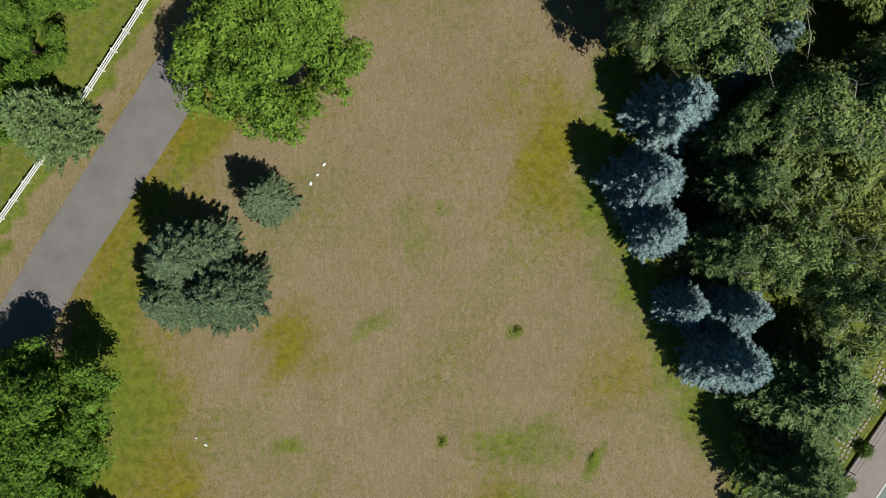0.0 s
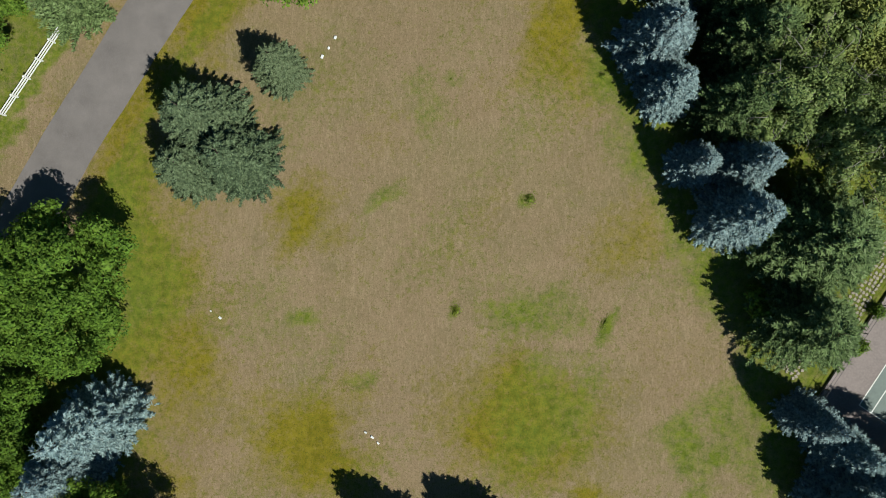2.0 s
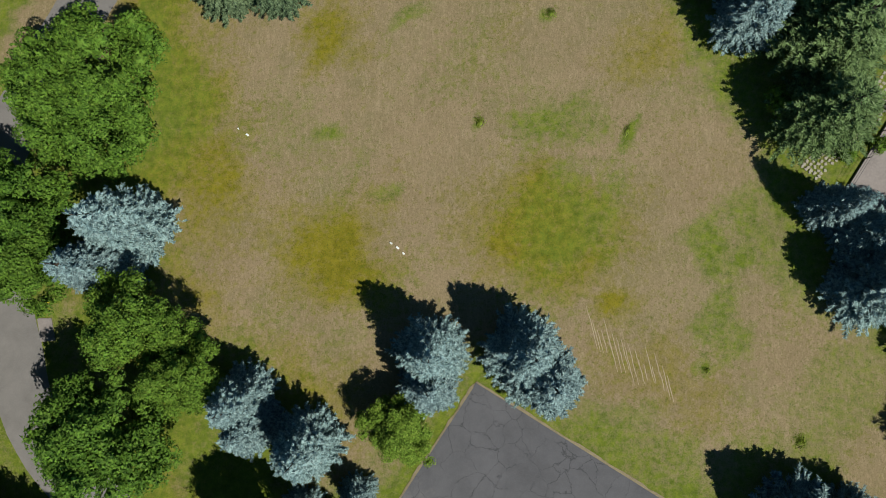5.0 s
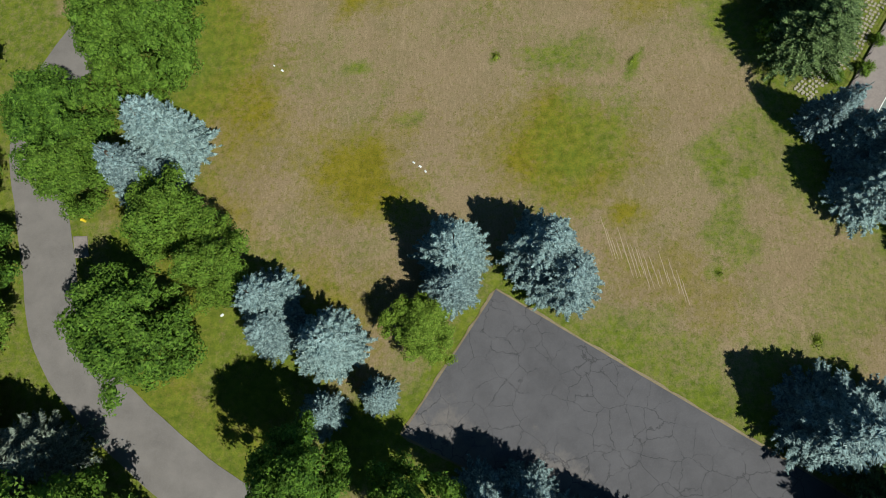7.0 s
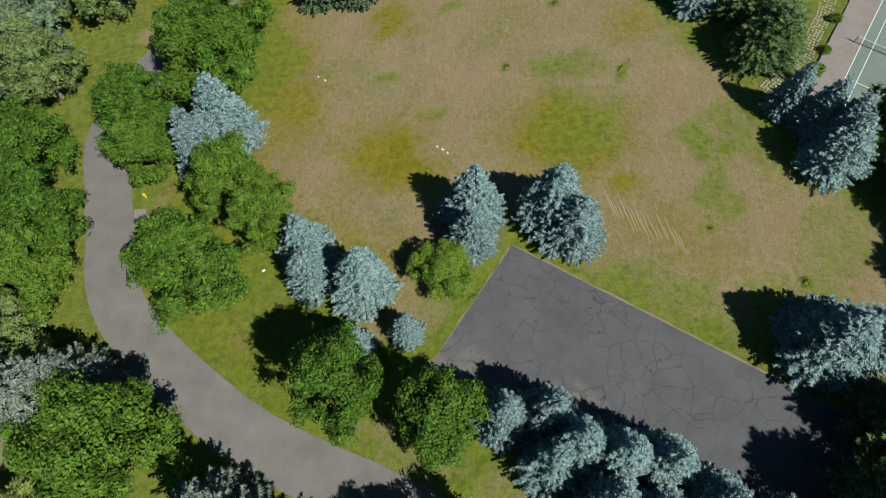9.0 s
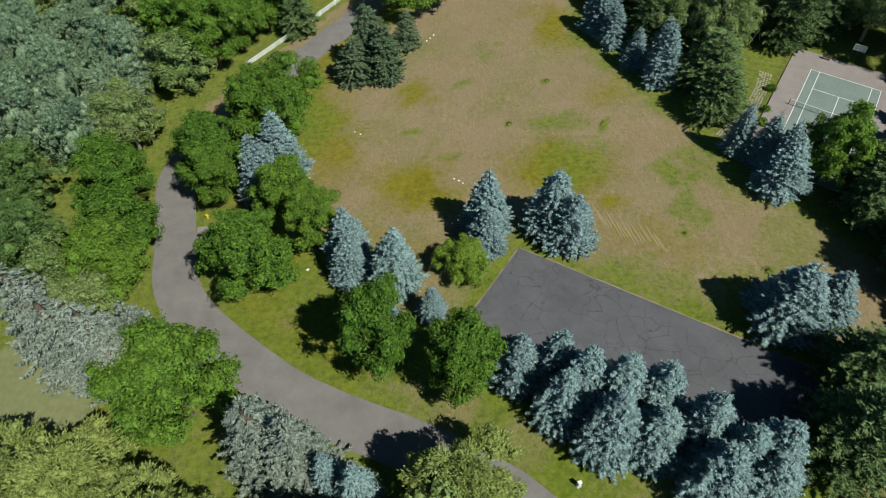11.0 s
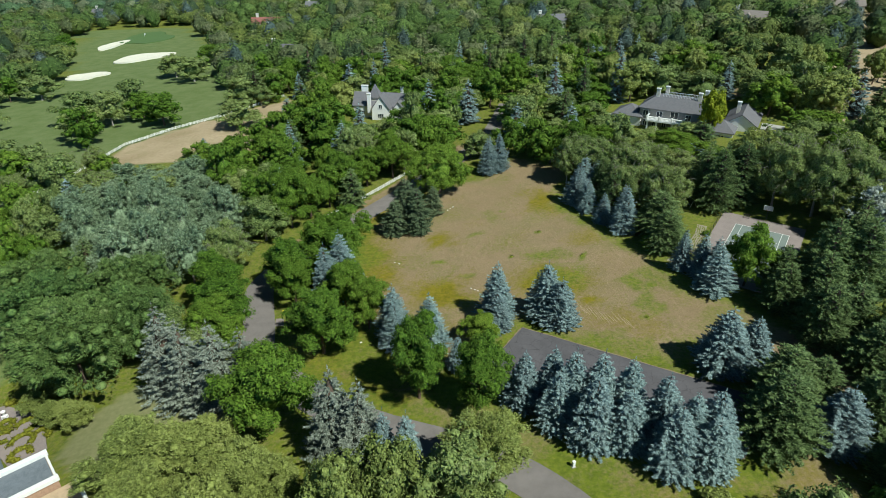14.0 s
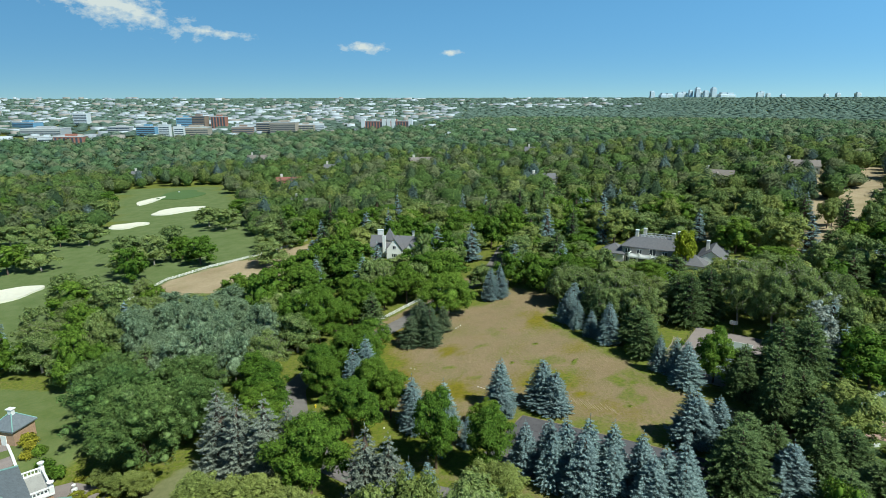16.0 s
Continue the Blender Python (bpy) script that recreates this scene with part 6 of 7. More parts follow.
GREEN_MAT = plain("close-mown putting green", (0.09, 0.15, 0.05), 0.95, 0.3, 0.15)


def dish(cx, cy, rx, ry, turn, lip, drop, seed, rings=5, n=40):
    """A round-lobed patch of ground, its middle hollowed."""
    rs = random.Random(seed)
    ph = [rs.uniform(0, 6.28) for _ in range(3)]
    vs, fs = [(cx, cy, g1(cx, cy) + lip - drop)], []
    c, s = math.cos(radians(turn)), math.sin(radians(turn))
    for k in range(1, rings + 2):
        q = min(k, rings) / rings
        for i in range(n):
            a = 2 * math.pi * i / n
            w = q * (1 + 0.16 * math.sin(2 * a + ph[0]) + 0.12 * math.sin(3 * a + ph[1]) + 0.05 * math.sin(5 * a + ph[2]))
            u, v = rx * w * math.cos(a), ry * w * math.sin(a)
            x, y = cx + u * c - v * s, cy + u * s + v * c
            vs.append((x, y, g1(x, y) + (lip - drop * (1 - q * q) if k <= rings else -0.4)))
    for i in range(n):
        fs.append((0, 1 + i, 1 + (i + 1) % n, 1 + (i + 1) % n))
    tri = [f[:3] for f in fs]
    quad = []
    for k in range(rings):
        for i in range(n):
            a, b = 1 + k * n, 1 + (k + 1) * n
            quad.append((a + i, b + i, b + (i + 1) % n, a + (i + 1) % n))
    me = bpy.data.meshes.new("patch")
    me.from_pydata(vs, [], tri + quad)
    return me


for i, row in enumerate([(-254, 322, 7, 17, 0), (-208, 268, 11, 20, -35), (-219, 217, 11, 9, 0), (-195, 72, 9, 14, -30), (-200, 58, 5, 7, 0)]):
    tagged(part("bunker", dish(*row, 0.7, 0.35, i), SAND, None), "pale sand bunker in the golf fairway", "bunker", "bunkers")
tagged(part("putting_green", dish(-240, 350, 18, 26, 0, 0.5, 0.0, 9), GREEN_MAT, None), "close-mown putting green", "putting green", kind="structure")
flag = thing("golf_flag", "thin white flagstick on the putting green", "flag", at=(-243, 352, g1(-243, 352) + 0.4))
part("stick", mesh_from("stick", *join_tubes([tube([(0, 0, 0), (0, 0, 3.0)], [0.05, 0.04], 5)])), WHITE, flag)
part("flag", boxed(0.04, -0.02, 2.2, 1.0, 0.02, 2.95), WHITE, flag)

# ---- town on the plain ----
CONC = [plain("pale concrete wall", (0.40, 0.405, 0.41), 0.8, 0.1, 0.1), plain("tan wall", (0.36, 0.31, 0.25), 0.85, 0.1, 0.12), plain("red brick wall", (0.33, 0.15, 0.11), 0.9, 0.1, 0.15), plain("white wall", (0.58, 0.60, 0.61), 0.7, 0.1, 0.06), plain("blue glass wall", (0.16, 0.30, 0.42), 0.25, 0.1, 0.15), plain("brown wall", (0.24, 0.18, 0.14), 0.85, 0.1, 0.15)]
DARK_GLASS = plain("tinted window band", (0.07, 0.09, 0.11), 0.2, 0.1, 0.2)
FLAT_ROOF = plain("pale flat roofing", (0.50, 0.51, 0.52), 0.9, 0.1, 0.12)


def office(x, y, w, h, mat, label, turn=0.0, deep=0.5, strips=False, lean=0):
    """A block with storey bands or window columns, roof slab and plant room."""
    ob = thing("office_building", label, "building", "town buildings", at=(x, y, g1(x, y)), turn=turn)
    d = w * deep
    part("wall", boxed(-w / 2, -d / 2, -3, w / 2, d / 2, h), mat, ob)
    part("roof", boxed(-w / 2 - 0.4, -d / 2 - 0.4, h, w / 2 + 0.4, d / 2 + 0.4, h + 0.9), FLAT_ROOF, ob, "pale flat roof")
    part("plant_room", boxed(-w * 0.15, -d * 0.2, h + 0.9, w * 0.2, d * 0.25, h + 4.2), mat, ob)
    if strips:
        n = max(4, int(w / 6))
        for k in range(n):
            c = -w / 2 + w * (k + 0.5) / n
            part("window_column", boxed(c - w / n * 0.25, -d / 2 - 0.25, 1.5, c + w / n * 0.25, -d / 2, h - 1.2), DARK_GLASS, ob)
    else:
        for k in range(max(1, int(h / 3.8))):
            z = 1.4 + 3.8 * k
            part("window_band", boxed(-w / 2 + 0.8, -d / 2 - 0.25, z, w / 2 - 0.8, -d / 2, z + 1.7), DARK_GLASS, ob)
            part("window_band", boxed(-w / 2 - 0.25, -d / 2 + 0.8, z, -w / 2, d / 2 - 0.8, z + 1.7), DARK_GLASS, ob)
    return ob


TOWN = [(-918, 1182, 54, 17, 4), (-909, 1373, 35, 29, 3), (-769, 1008, 74, 15, 0), (-613, 824, 43, 16, 2), (-655, 830, 24, 14, 3), (-582, 1023, 38, 19, 4), (-523, 963, 20, 26, 3), (-500, 970, 18, 22, 3), (-604, 1257, 40, 25, 4), (-575, 1258, 38, 28, 5), (-530, 1262, 34, 27, 2), (-489, 1013, 57, 18, 1), (-400, 1023, 40, 18, 5), (-362, 1050, 36, 24, 1)]
TOWN_B = [(-322, 1030, 50, 26, 1), (-285, 1045, 34, 20, 1), (-279, 1116, 34, 18, 3), (-40, 1100, 38, 10, 3), (-7, 832, 16, 9, 3), (52, 868, 34, 9, 5), (98, 872, 40, 8, 3), (-720, 900, 30, 9, 3), (-830, 1090, 50, 10, 0), (-440, 1180, 46, 14, 3), (-680, 1110, 44, 12, 0), (-960, 1010, 50, 12, 3)]
NAMES = ["pale concrete office block with window bands", "tan office block with dark window bands", "red brick block with window columns", "white block with rows of windows", "blue glass office block", "brown office block with dark window bands"]
for i, (x, y, w, h, k) in enumerate(TOWN + TOWN_B):
    office(x, y, w, h, CONC[k], NAMES[k], turn=(i * 37 % 30) - 12, strips=(k == 2))
brick = office(-133, 1138, 104, 20, CONC[2], "wide red brick block with white stair towers", -6, 0.16, True)
for c in (-50, -6, 4, 14, 50):
    part("stair_tower", boxed(c - 4, -9.2, -2, c + 4, 2, 25), CONC[3], brick, "white tower")


def low_town():
    """Sheds, shops and flat roofs strewn over the plain."""
    r = np.random.default_rng(31)
    vs, fs = {k: [] for k in range(3)}, {k: [] for k in range(3)}
    n = 0
    while n < 820:
        far = r.random()
        y = r.uniform(900, 1700) if far < 0.22 else r.uniform(1700, 3300) if far < 0.9 else r.uniform(3300, 4300)
        x = r.uniform(-0.76, 0.36) * (y + 164) - 17
        if x > 0.02 * y and y < 2900:
            continue
        if not inside(CITY, x, y):
            continue
        n += 1
        k = r.choice(3, p=(0.35, 0.4, 0.25))
        w, d, h = r.uniform(7, 26) * (1 + y / 4000), r.uniform(8, 22), r.uniform(4, 9) * (1 + y / 5000)
        z, a = g1(x, y), r.uniform(-0.3, 0.3)
        c, s = math.cos(a), math.sin(a)
        o = len(vs[k])
        for dz in (-3, h):
            for u, v in ((-w / 2, -d / 2), (w / 2, -d / 2), (w / 2, d / 2), (-w / 2, d / 2)):
                vs[k].append((x + u * c - v * s, y + u * s + v * c, z + dz))
        fs[k] += [(o, o + 1, o + 5, o + 4), (o + 1, o + 2, o + 6, o + 5), (o + 2, o + 3, o + 7, o + 6), (o + 3, o, o + 4, o + 7), (o + 4, o + 5, o + 6, o + 7)]
    # white and grey are dulled and blued to paint in distance haze
    for k, m in enumerate((plain("dusty white sheds", (0.46, 0.49, 0.52), 0.9, 0.1, 0.1), plain("grey sheds", (0.30, 0.32, 0.345), 0.9, 0.1, 0.12), plain("tan sheds", (0.30, 0.275, 0.245), 0.9, 0.1, 0.12))):
        tagged(new("low_town", mesh_from("low_town", vs[k], fs[k], m)), "pale low roofs of a town strewn over the plain", "town", kind="stuff")


low_town()
# the pale blue-grey colour stands in for air haze before the skyline
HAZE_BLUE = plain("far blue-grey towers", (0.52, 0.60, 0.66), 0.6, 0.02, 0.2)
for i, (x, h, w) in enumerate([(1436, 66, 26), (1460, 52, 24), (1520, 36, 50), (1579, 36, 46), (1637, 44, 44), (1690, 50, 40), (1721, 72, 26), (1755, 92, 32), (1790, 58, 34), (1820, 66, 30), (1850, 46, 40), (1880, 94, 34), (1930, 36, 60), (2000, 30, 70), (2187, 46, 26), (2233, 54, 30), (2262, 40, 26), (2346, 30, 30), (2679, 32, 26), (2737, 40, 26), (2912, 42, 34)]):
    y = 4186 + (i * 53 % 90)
    t = thing("skyscraper", "far city skyline tower in haze-tinted blue-grey", "skyscraper", "city skyline", at=(x, y, g1(x, y)))
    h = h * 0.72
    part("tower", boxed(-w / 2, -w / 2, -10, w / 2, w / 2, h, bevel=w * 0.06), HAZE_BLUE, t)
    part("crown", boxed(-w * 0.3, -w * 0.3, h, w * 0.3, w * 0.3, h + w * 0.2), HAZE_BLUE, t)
water = thing("water_tower", "white water tower above the town", "water tower", at=(-1560, 2000, g1(-1560, 2000)))
bm = bmesh.new()
bmesh.ops.create_uvsphere(bm, u_segments=16, v_segments=10, radius=9, matrix=Matrix.Translation((0, 0, 34)) @ Matrix.Diagonal((1, 1, 0.7, 1)))
part("tank", bm, CONC[3], water)
for a, b in ((-6, -6), (6, -6), (6, 6), (-6, 6)):
    part("leg", mesh_from("leg", *join_tubes([tube([(a * 1.2, b * 1.2, -2), (a, b, 30)], [0.9, 0.8], 6)])), CONC[3], water)

# ---- small things on and by the lawn ----
marks = random.Random(8)
for x, y, w in [(-11.8, 9.1, 0.42), (-12.5, 8.0, 0.34), (-13.2, 7.1, 0.46), (-25.3, -19.8, 0.26), (-24.3, -20.5, 0.4), (-8.8, -32.5, 0.34), (-8.1, -33.0, 0.42), (-7.5, -33.6, 0.36)]:
    bm = boxed(-w * 0.42, -w * 0.24, -0.1, w * 0.42, w * 0.24, 0.08, bevel=0.02)
    for v in bm.verts:
        v.co += Vector((marks.uniform(-0.03, 0.03), marks.uniform(-0.03, 0.03), marks.uniform(-0.02, 0.02)))
    ob = part("marker_plate", bm, WHITE, None)
    ob.matrix_world = pose(x, y, g1(x, y) + 0.06, marks.uniform(-4, 4), marks.uniform(-4, 4), (58 if y > 0 else -35) + marks.uniform(-14, 14))
    tagged(ob, "small white marker plate lying in the dry lawn", "marker", "white markers on the lawn")
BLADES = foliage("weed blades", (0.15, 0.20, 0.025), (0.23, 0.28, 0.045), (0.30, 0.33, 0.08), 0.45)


def weed(x, y, rx, ry, turn, tall):
    r = np.random.default_rng(int(abs(x * 31 + y * 17)) + 5)
    n = 260
    a, q = r.uniform(0, 6.28, n), np.abs(r.normal(size=n)) * 0.55
    c = np.stack([np.cos(a) * q * rx, np.sin(a) * q * ry, 0.03 + r.uniform(0, 1, n) * tall * 0.3 * np.clip(1.05 - q, 0.1, 1)], -1)
    nn = np.stack([np.cos(a), np.sin(a), r.uniform(0.3, 1.6, n)], -1)
    v, f = leaf_sprays(c, nn, 0.24, 0.09, r)
    ob = new("weed_tuft", mesh_from("weed_tuft", v, f, BLADES))
    ob.matrix_world = pose(x, y, g1(x, y), 0, 0, turn)
    tagged(ob, "tuft of green weeds in the dry lawn", "weed", "weed tufts", kind="stuff")


for row in [(8.4, -8.2, 0.75, 0.6, 0, 0.35), (0.7, -19.8, 0.55, 0.6, 0, 0.3), (16.0, -21.0, 0.55, 1.5, -22, 0.4), (16.0, 4.5, 0.5, 0.5, 0, 0.3), (23.1, -45.8, 0.7, 0.6, 0, 0.35), (31.8, -52.8, 0.7, 0.9, 0, 0.35), (0.4, 4.4, 0.5, 0.45, 0, 0.2)]:
    weed(*row)

# pale raked lines in the dry turf
rows = thing("raked_straw", "pale parallel straw lines raked in the dry turf", "straw", kind="stuff")
STRAW = plain("pale straw", (0.40, 0.31, 0.21), 0.95, 3.0, 0.3)
rk = random.Random(2)
vs, fs = [], []
for k in range(20):
    x, y = 11.8 + 0.40 * k, -42.3 - 0.24 * k + rk.uniform(-0.9, 0.9)
    length = rk.uniform(1.6, 4.6)
    for j in range(7):
        u = j / 6
        px, py = x + 0.22 * length * (u - 0.5) + rk.uniform(-0.04, 0.04), y - length * (u - 0.5)
        w = 0.04 * math.sin(math.pi * (0.1 + 0.8 * u)) + 0.012
        z = float(lie(px, py)) + 0.02
        vs += [(px - w, py, z - 0.02), (px, py, z + 0.02), (px + w, py, z - 0.02)]
        if j:
            o = len(vs) - 6
            fs += [(o, o + 3, o + 4, o + 1), (o + 1, o + 4, o + 5, o + 2)]
part("straw_line", mesh_from("straw_line", vs, fs, STRAW), None, rows)

box_ob = thing("utility_pedestal", "small white utility pedestal on bare earth below the spruces", "utility box", at=(3.0, -79.6, g1(3.0, -79.6)), turn=20)
part("base", boxed(-0.3, -0.3, -0.1, 0.3, 0.3, 0.12, bevel=0.02), PALE_PAVE, box_ob)
part("cabinet", boxed(-0.2, -0.16, 0.12, 0.2, 0.16, 0.95, bevel=0.03), WHITE, box_ob)
part("lid", boxed(-0.23, -0.19, 0.95, 0.23, 0.19, 1.03, bevel=0.02), WHITE, box_ob)
ob = part("stone_block", boxed(-0.2, -0.13, -0.1, 0.2, 0.13, 0.22, bevel=0.04), WHITE, None)
ob.matrix_world = pose(-29.5, -49.2, g1(-29.5, -49.2), 0, 0, 40)
tagged(ob, "pale block lying on green turf by the spruces", "block")
tagged(part("concrete_pad", slab([(-47.3, -40.0), (-45.7, -40.0), (-45.2, -42.4), (-46.8, -42.5)], 0.1), PAD, None), "pale concrete pad at the edge of the drive", "pad", kind="structure")
YELLOW = plain("yellow paint", (0.75, 0.55, 0.04), 0.5, 3, 0.15)
hyd = thing("fire_hydrant", "yellow fire hydrant on the verge of the drive", "hydrant", at=(-46.2, -38.2, g1(-46.2, -38.2)))
bm = bmesh.new()
bmesh.ops.create_cone(bm, segments=12, radius1=0.16, radius2=0.14, depth=0.7, cap_ends=True, matrix=Matrix.Translation((0, 0, 0.32)))
bmesh.ops.create_uvsphere(bm, u_segments=12, v_segments=8, radius=0.16, matrix=Matrix.Translation((0, 0, 0.68)))
part("barrel", bm, YELLOW, hyd)
for a in (0, 90, 180):
    bm = bmesh.new()
    bmesh.ops.create_cone(bm, segments=8, radius1=0.07, radius2=0.07, depth=0.14, cap_ends=True, matrix=Matrix.Rotation(radians(a), 4, "Z") @ Matrix.Translation((0.2, 0, 0.48)) @ Matrix.Rotation(radians(90), 4, "Y"))
    part("outlet", bm, YELLOW, hyd)

# ---- walled garden to the east ----
ROSE_PAVE = plain("rose brick paving", (0.40, 0.27, 0.21), 0.9, 1.5, 0.25)
tagged(part("garden_terrace", slab([(59.5, -60.5), (66, -56.2), (78, -62), (70, -68)], 0.2), ROSE_PAVE, None), "rose brick garden terrace", "terrace", kind="structure")
for x, y, w, d in ((65.5, -57.0, 4.2, 2.4), (71.0, -61.5, 3.6, 2.2)):
    t = thing("planter_bed", "raised white stone planter bed full of low shrubs", "planter", "raised beds", at=(x, y, g1(x, y) + 0.2), turn=-28)
    for a in ((-w / 2, -d / 2, w / 2, -d / 2 + 0.35), (-w / 2, d / 2 - 0.35, w / 2, d / 2), (-w / 2, -d / 2 + 0.35, -w / 2 + 0.35, d / 2 - 0.35), (w / 2 - 0.35, -d / 2 + 0.35, w / 2, d / 2 - 0.35)):
        part("kerb", boxed(a[0], a[1], -0.5, a[2], a[3], 0.55, bevel=0.03), WHITE, t)
    part("soil", boxed(-w / 2 + 0.35, -d / 2 + 0.35, -0.5, w / 2 - 0.35, d / 2 - 0.35, 0.35), DIRT, t)
wall = thing("garden_wall", "low curved white stone garden wall", "wall", at=(0, 0, 0))
for k in range(10):
    a0, a1 = radians(150 + 14 * k), radians(150 + 14 * (k + 1) - 0.6)
    bm = bmesh.new()
    ring = [(61.5 + r * math.cos(a), -62.5 + r * math.sin(a)) for r, a in ((2.6, a0), (2.6, a1), (3.1, a1), (3.1, a0))]
    z = g1(61, -62)
    lo, hi = [bm.verts.new((x, y, z - 0.4)) for x, y in ring], [bm.verts.new((x, y, z + 0.7)) for x, y in ring]
    bm.faces.new(hi)
    for i in range(4):
        bm.faces.new((lo[i], lo[(i + 1) % 4], hi[(i + 1) % 4], hi[i]))
    bmesh.ops.recalc_face_normals(bm, faces=bm.faces)
    part("stone", bm, WHITE, wall)
rail_fence("garden_fence", [(69, -50.5), (76, -47), (86, -50)], 1.2, "white garden fence with close rails", 3, 1.1)
tagged(part("far_drive", slab([(110, 164), (120, 162), (122, 182), (118, 198), (110, 200), (115, 184)], 0.2), PALE_PAVE, None), "pale concrete drive among the trees", "drive", kind="structure")

# shrubs: golden by the pavilion, round ones at the court, hedges on the lawn


def shrub(x, y, r, h, mat, label, n=1100):
    rg = np.random.default_rng(int(abs(x * 13 + y * 7)) + 1)
    v, f, lc = broad_crown(rg, h, r, 0.05, 16, n, r * 0.2, lobe=(0.3, 0.5))
    t = thing("shrub", label, "shrub", at=(x, y, g1(x, y)))
    part("stems", mesh_from("stems", *join_tubes(trunk_tubes(rg, h, h * 0.2, 0.06, lc, 8, 4))), BARK, t)
    part("foliage", mesh_from("foliage", v, f, mat), None, t)


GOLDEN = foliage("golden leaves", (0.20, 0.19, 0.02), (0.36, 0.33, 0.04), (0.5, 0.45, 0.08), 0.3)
for x, y, r, h in ((-105.6, -47.5, 2.0, 2.4), (-104.0, -50.0, 1.6, 1.8), (-103, -53, 1.4, 1.4)):
    shrub(x, y, r, h, GOLDEN, "round golden-leaved shrub beside the pavilion")
for x, y, r, h in ((-97.5, -55.5, 2.0, 2.0), (-94.5, -57.5, 2.2, 2.4), (-101.0, -51.5, 1.8, 1.8), (37.4, -24.4, 0.9, 0.9), (40.8, -23.4, 0.9, 1.0), (42.8, -20.0, 0.8, 0.9), (45.8, -14.6, 0.9, 1.0), (31.0, -19.6, 2.4, 3.0), (19.6, -86.5, 2.0, 1.8), (58.5, -66.5, 1.8, 2.0), (62.5, -69.0, 2.2, 2.4), (56.5, -70.5, 1.8, 2.0)):
    shrub(x, y, r, h, LIME if x > 50 or y < -80 else LEAF, "rounded green shrub on the turf")
# lone trees named by their place
plant("yellow", 72.8, 55.0, 15.0, 4.8, "bright yellow-green tree before the mansion")
for x, y in ((77, -20), (83, -15), (74, -28)):
    plant("white", x, y, 11.5, 4.8, "silvery white-leaved tree among dark pines")

# play set among the trees by the court
play = thing("play_set", "wooden play tower with clay-orange roof, swings and green slide", "play set", at=(46.5, 5.6, g1(46.5, 5.6)), turn=15)
for x, y in ((-1, -1), (1, -1), (1, 1), (-1, 1)):
    part("post", boxed(x - 0.07, y - 0.07, -0.3, x + 0.07, y + 0.07, 2.7, bevel=0.01), BARK, play)
part("deck", boxed(-1.1, -1.1, 1.3, 1.1, 1.1, 1.42), BARK, play)
part("roof", hip(-1.2, -1.2, 1.2, 1.2, 2.7, 0.9, 0.15), plain("clay roof", (0.42, 0.19, 0.10), 0.9, 3.0, 0.25), play)
part("swing_beam", mesh_from("swing_beam", *join_tubes([tube([(0.2, -1.2, 2.3), (0.2, -5.4, 2.3)], [0.08, 0.08], 8)])), WHITE, play, "white swing beam")
for s in (-1, 1):
    part("swing_leg", mesh_from("swing_leg", *join_tubes([tube([(0.2, -5.3, 2.3), (0.2 + s * 1.1, -5.5, -0.1)], [0.06, 0.06], 6)])), WHITE, play)
for y in (-2.4, -3.9):
    seat = part("swing_seat", boxed(-0.1, y - 0.25, 0.5, 0.2, y + 0.25, 0.55), BLUE_SLATE, play)
    part("chain", mesh_from("chain", *join_tubes([tube([(0.1, y + s * 0.22, 0.55), (0.2, y + s * 0.22, 2.3)], [0.015, 0.015], 4) for s in (-1, 1)])), PALE_PAVE, seat)
sv, sf = tube([(1.1, 0, 1.4), (1.9, 0, 1.0), (2.8, 0, 0.4), (3.5, 0, 0.25)], [0.32, 0.32, 0.32, 0.32], 8)
part("slide", mesh_from("slide", sv, sf, plain("green plastic", (0.05, 0.28, 0.15), 0.4, 3, 0.15)), None, play, "green plastic slide")

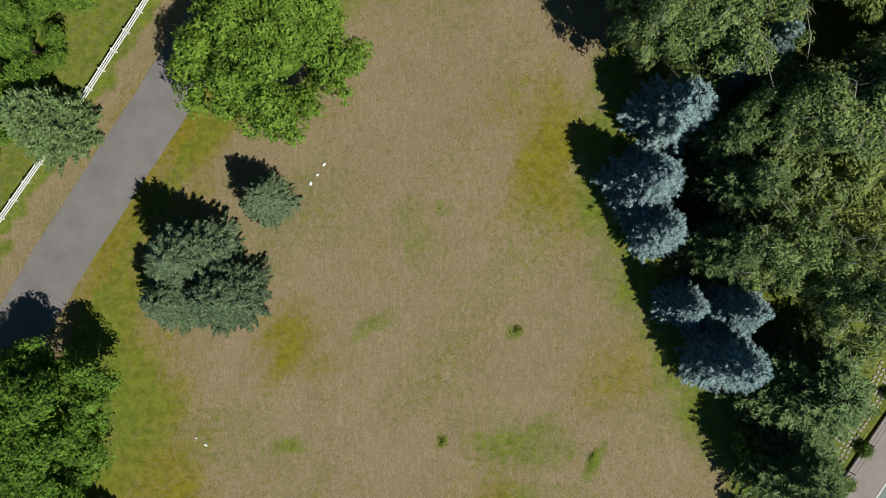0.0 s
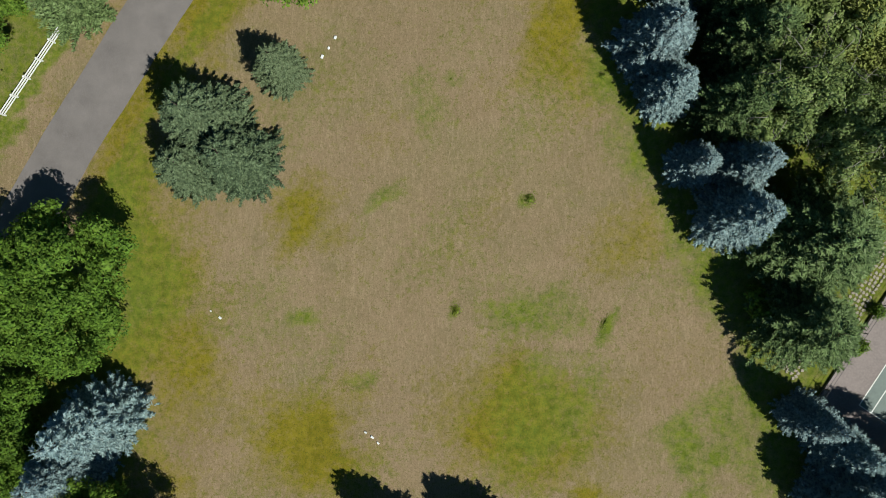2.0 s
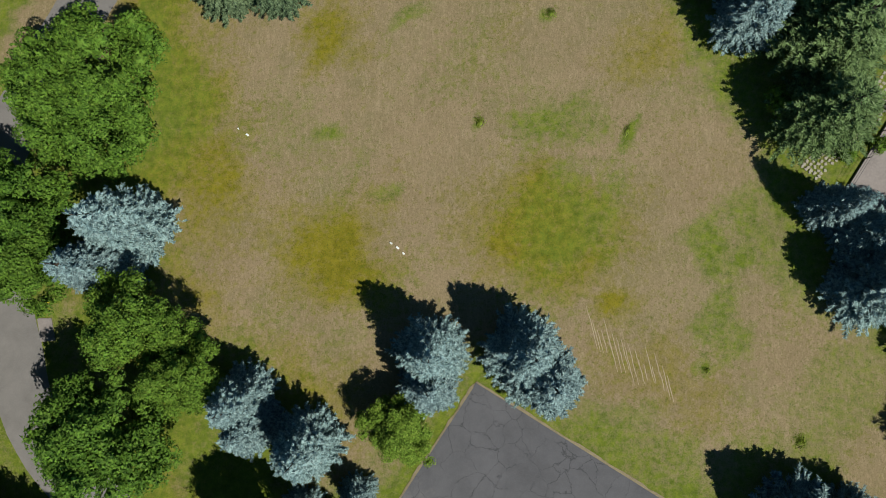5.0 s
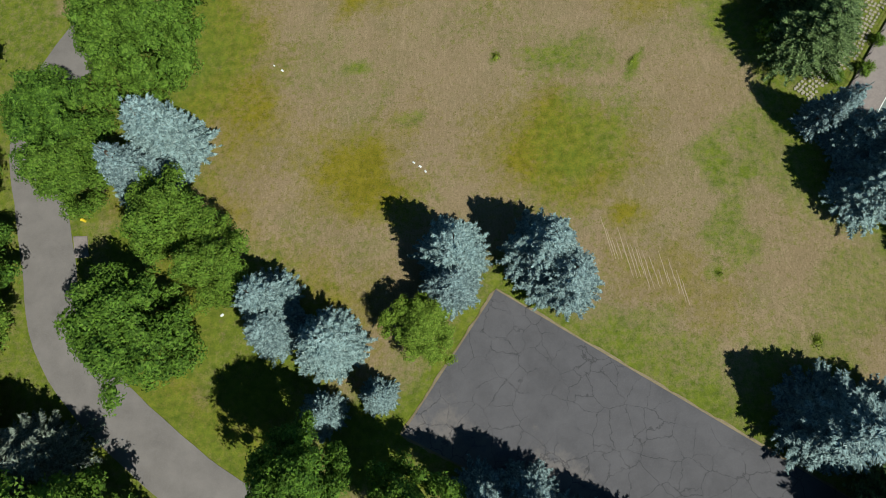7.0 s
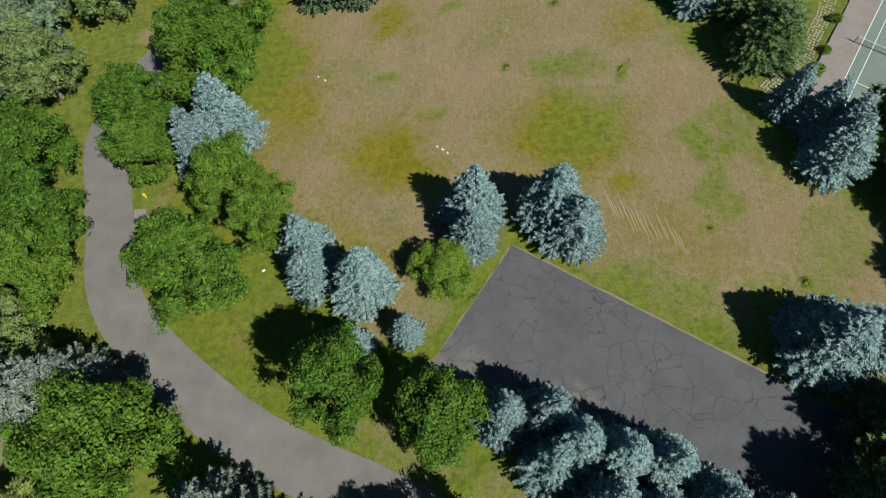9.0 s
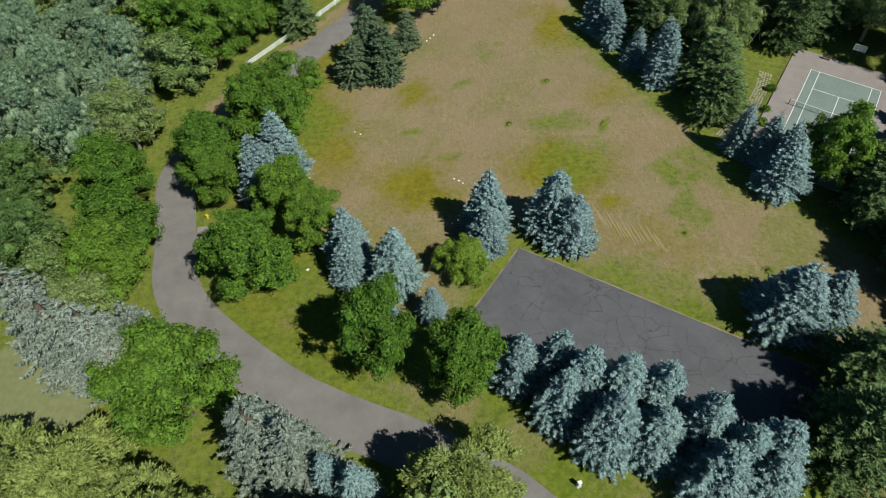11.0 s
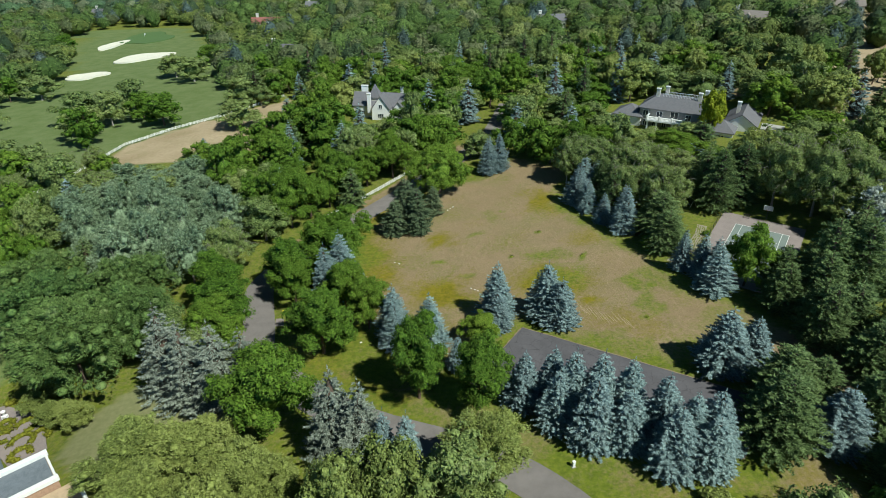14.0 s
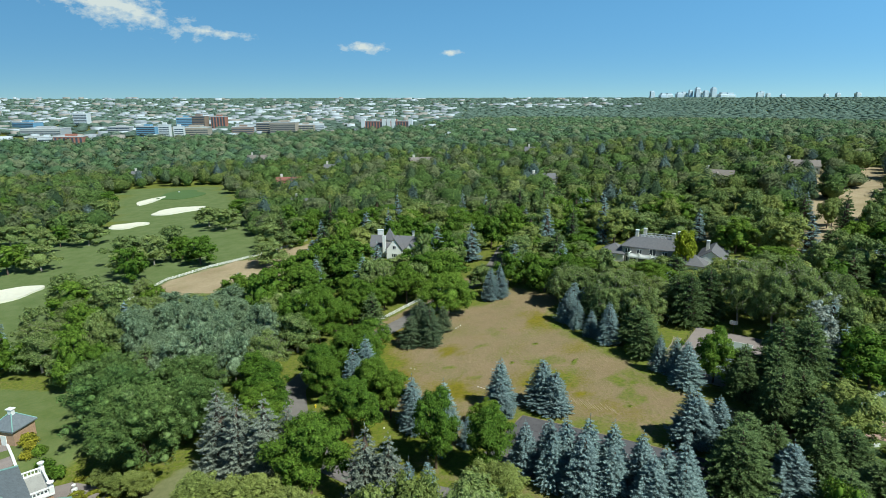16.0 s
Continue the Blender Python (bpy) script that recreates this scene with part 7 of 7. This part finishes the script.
# ---- parterre beside the manor ----
tagged(part("parterre_paving", slab([(-95.5, -61.0), (-90.0, -58.8), (-84.6, -60.6), (-80.5, -63.6), (-76.2, -69.6), (-78.0, -75.0), (-81.0, -72.4)], 0.12), PAD, None), "taupe paving of a small parterre garden", "paving", kind="structure")
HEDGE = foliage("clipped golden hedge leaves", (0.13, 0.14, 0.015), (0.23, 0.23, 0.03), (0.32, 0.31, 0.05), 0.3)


def hedge(cx, cy, r, a0, a1):
    """A low clipped hedge along an arc, its faces ruffled with leaves."""
    rg = np.random.default_rng(int(cx * -7 + r * 10))
    n = max(4, int(abs(a1 - a0) / 12))
    pts = [(cx + r * math.cos(radians(a0 + (a1 - a0) * i / n)), cy + r * math.sin(radians(a0 + (a1 - a0) * i / n))) for i in range(n + 1)]
    vs, fs = tube([(x, y, g1(x, y) + 0.45) for x, y in pts], [0.42] * (n + 1), 6)
    k = 420
    i = rg.integers(0, len(vs), k)
    c = np.array([tuple(v) for v in vs])[i] + rg.normal(size=(k, 3)) * 0.12
    t = thing("hedge", "low clipped golden hedge edging the parterre", "hedge", "parterre hedges")
    part("core", mesh_from("core", [tuple(v) for v in vs], fs, HEDGE), None, t)
    part("leaves", mesh_from("leaves", *leaf_sprays(c, rg.normal(size=(k, 3)) + (0, 0, 0.8), 0.3, 0.2, rg), HEDGE), None, t)


for row in ((-86.6, -63.6, 1.0, 0, 350), (-83.0, -64.2, 1.6, -60, 200), (-85.2, -66.6, 1.3, 60, 330), (-81.4, -67.8, 1.7, -20, 220), (-79.8, -70.6, 1.4, 0, 300), (-88.2, -60.6, 2.2, 20, 130), (-79.0, -66.4, 1.2, -30, 180)):
    hedge(*row)
urn = thing("garden_urn", "pale stone garden urn on a pedestal", "urn", at=(-87.9, -61.9, g1(-87.9, -61.9) + 0.12))
part("pedestal", boxed(-0.4, -0.4, 0, 0.4, 0.4, 0.8, bevel=0.05), WHITE, urn)
part("bowl", mesh_from("bowl", *join_tubes([tube([(0, 0, 0.8), (0, 0, 0.95), (0, 0, 1.3), (0, 0, 1.6)], [0.12, 0.1, 0.34, 0.42], 10)])), WHITE, urn)
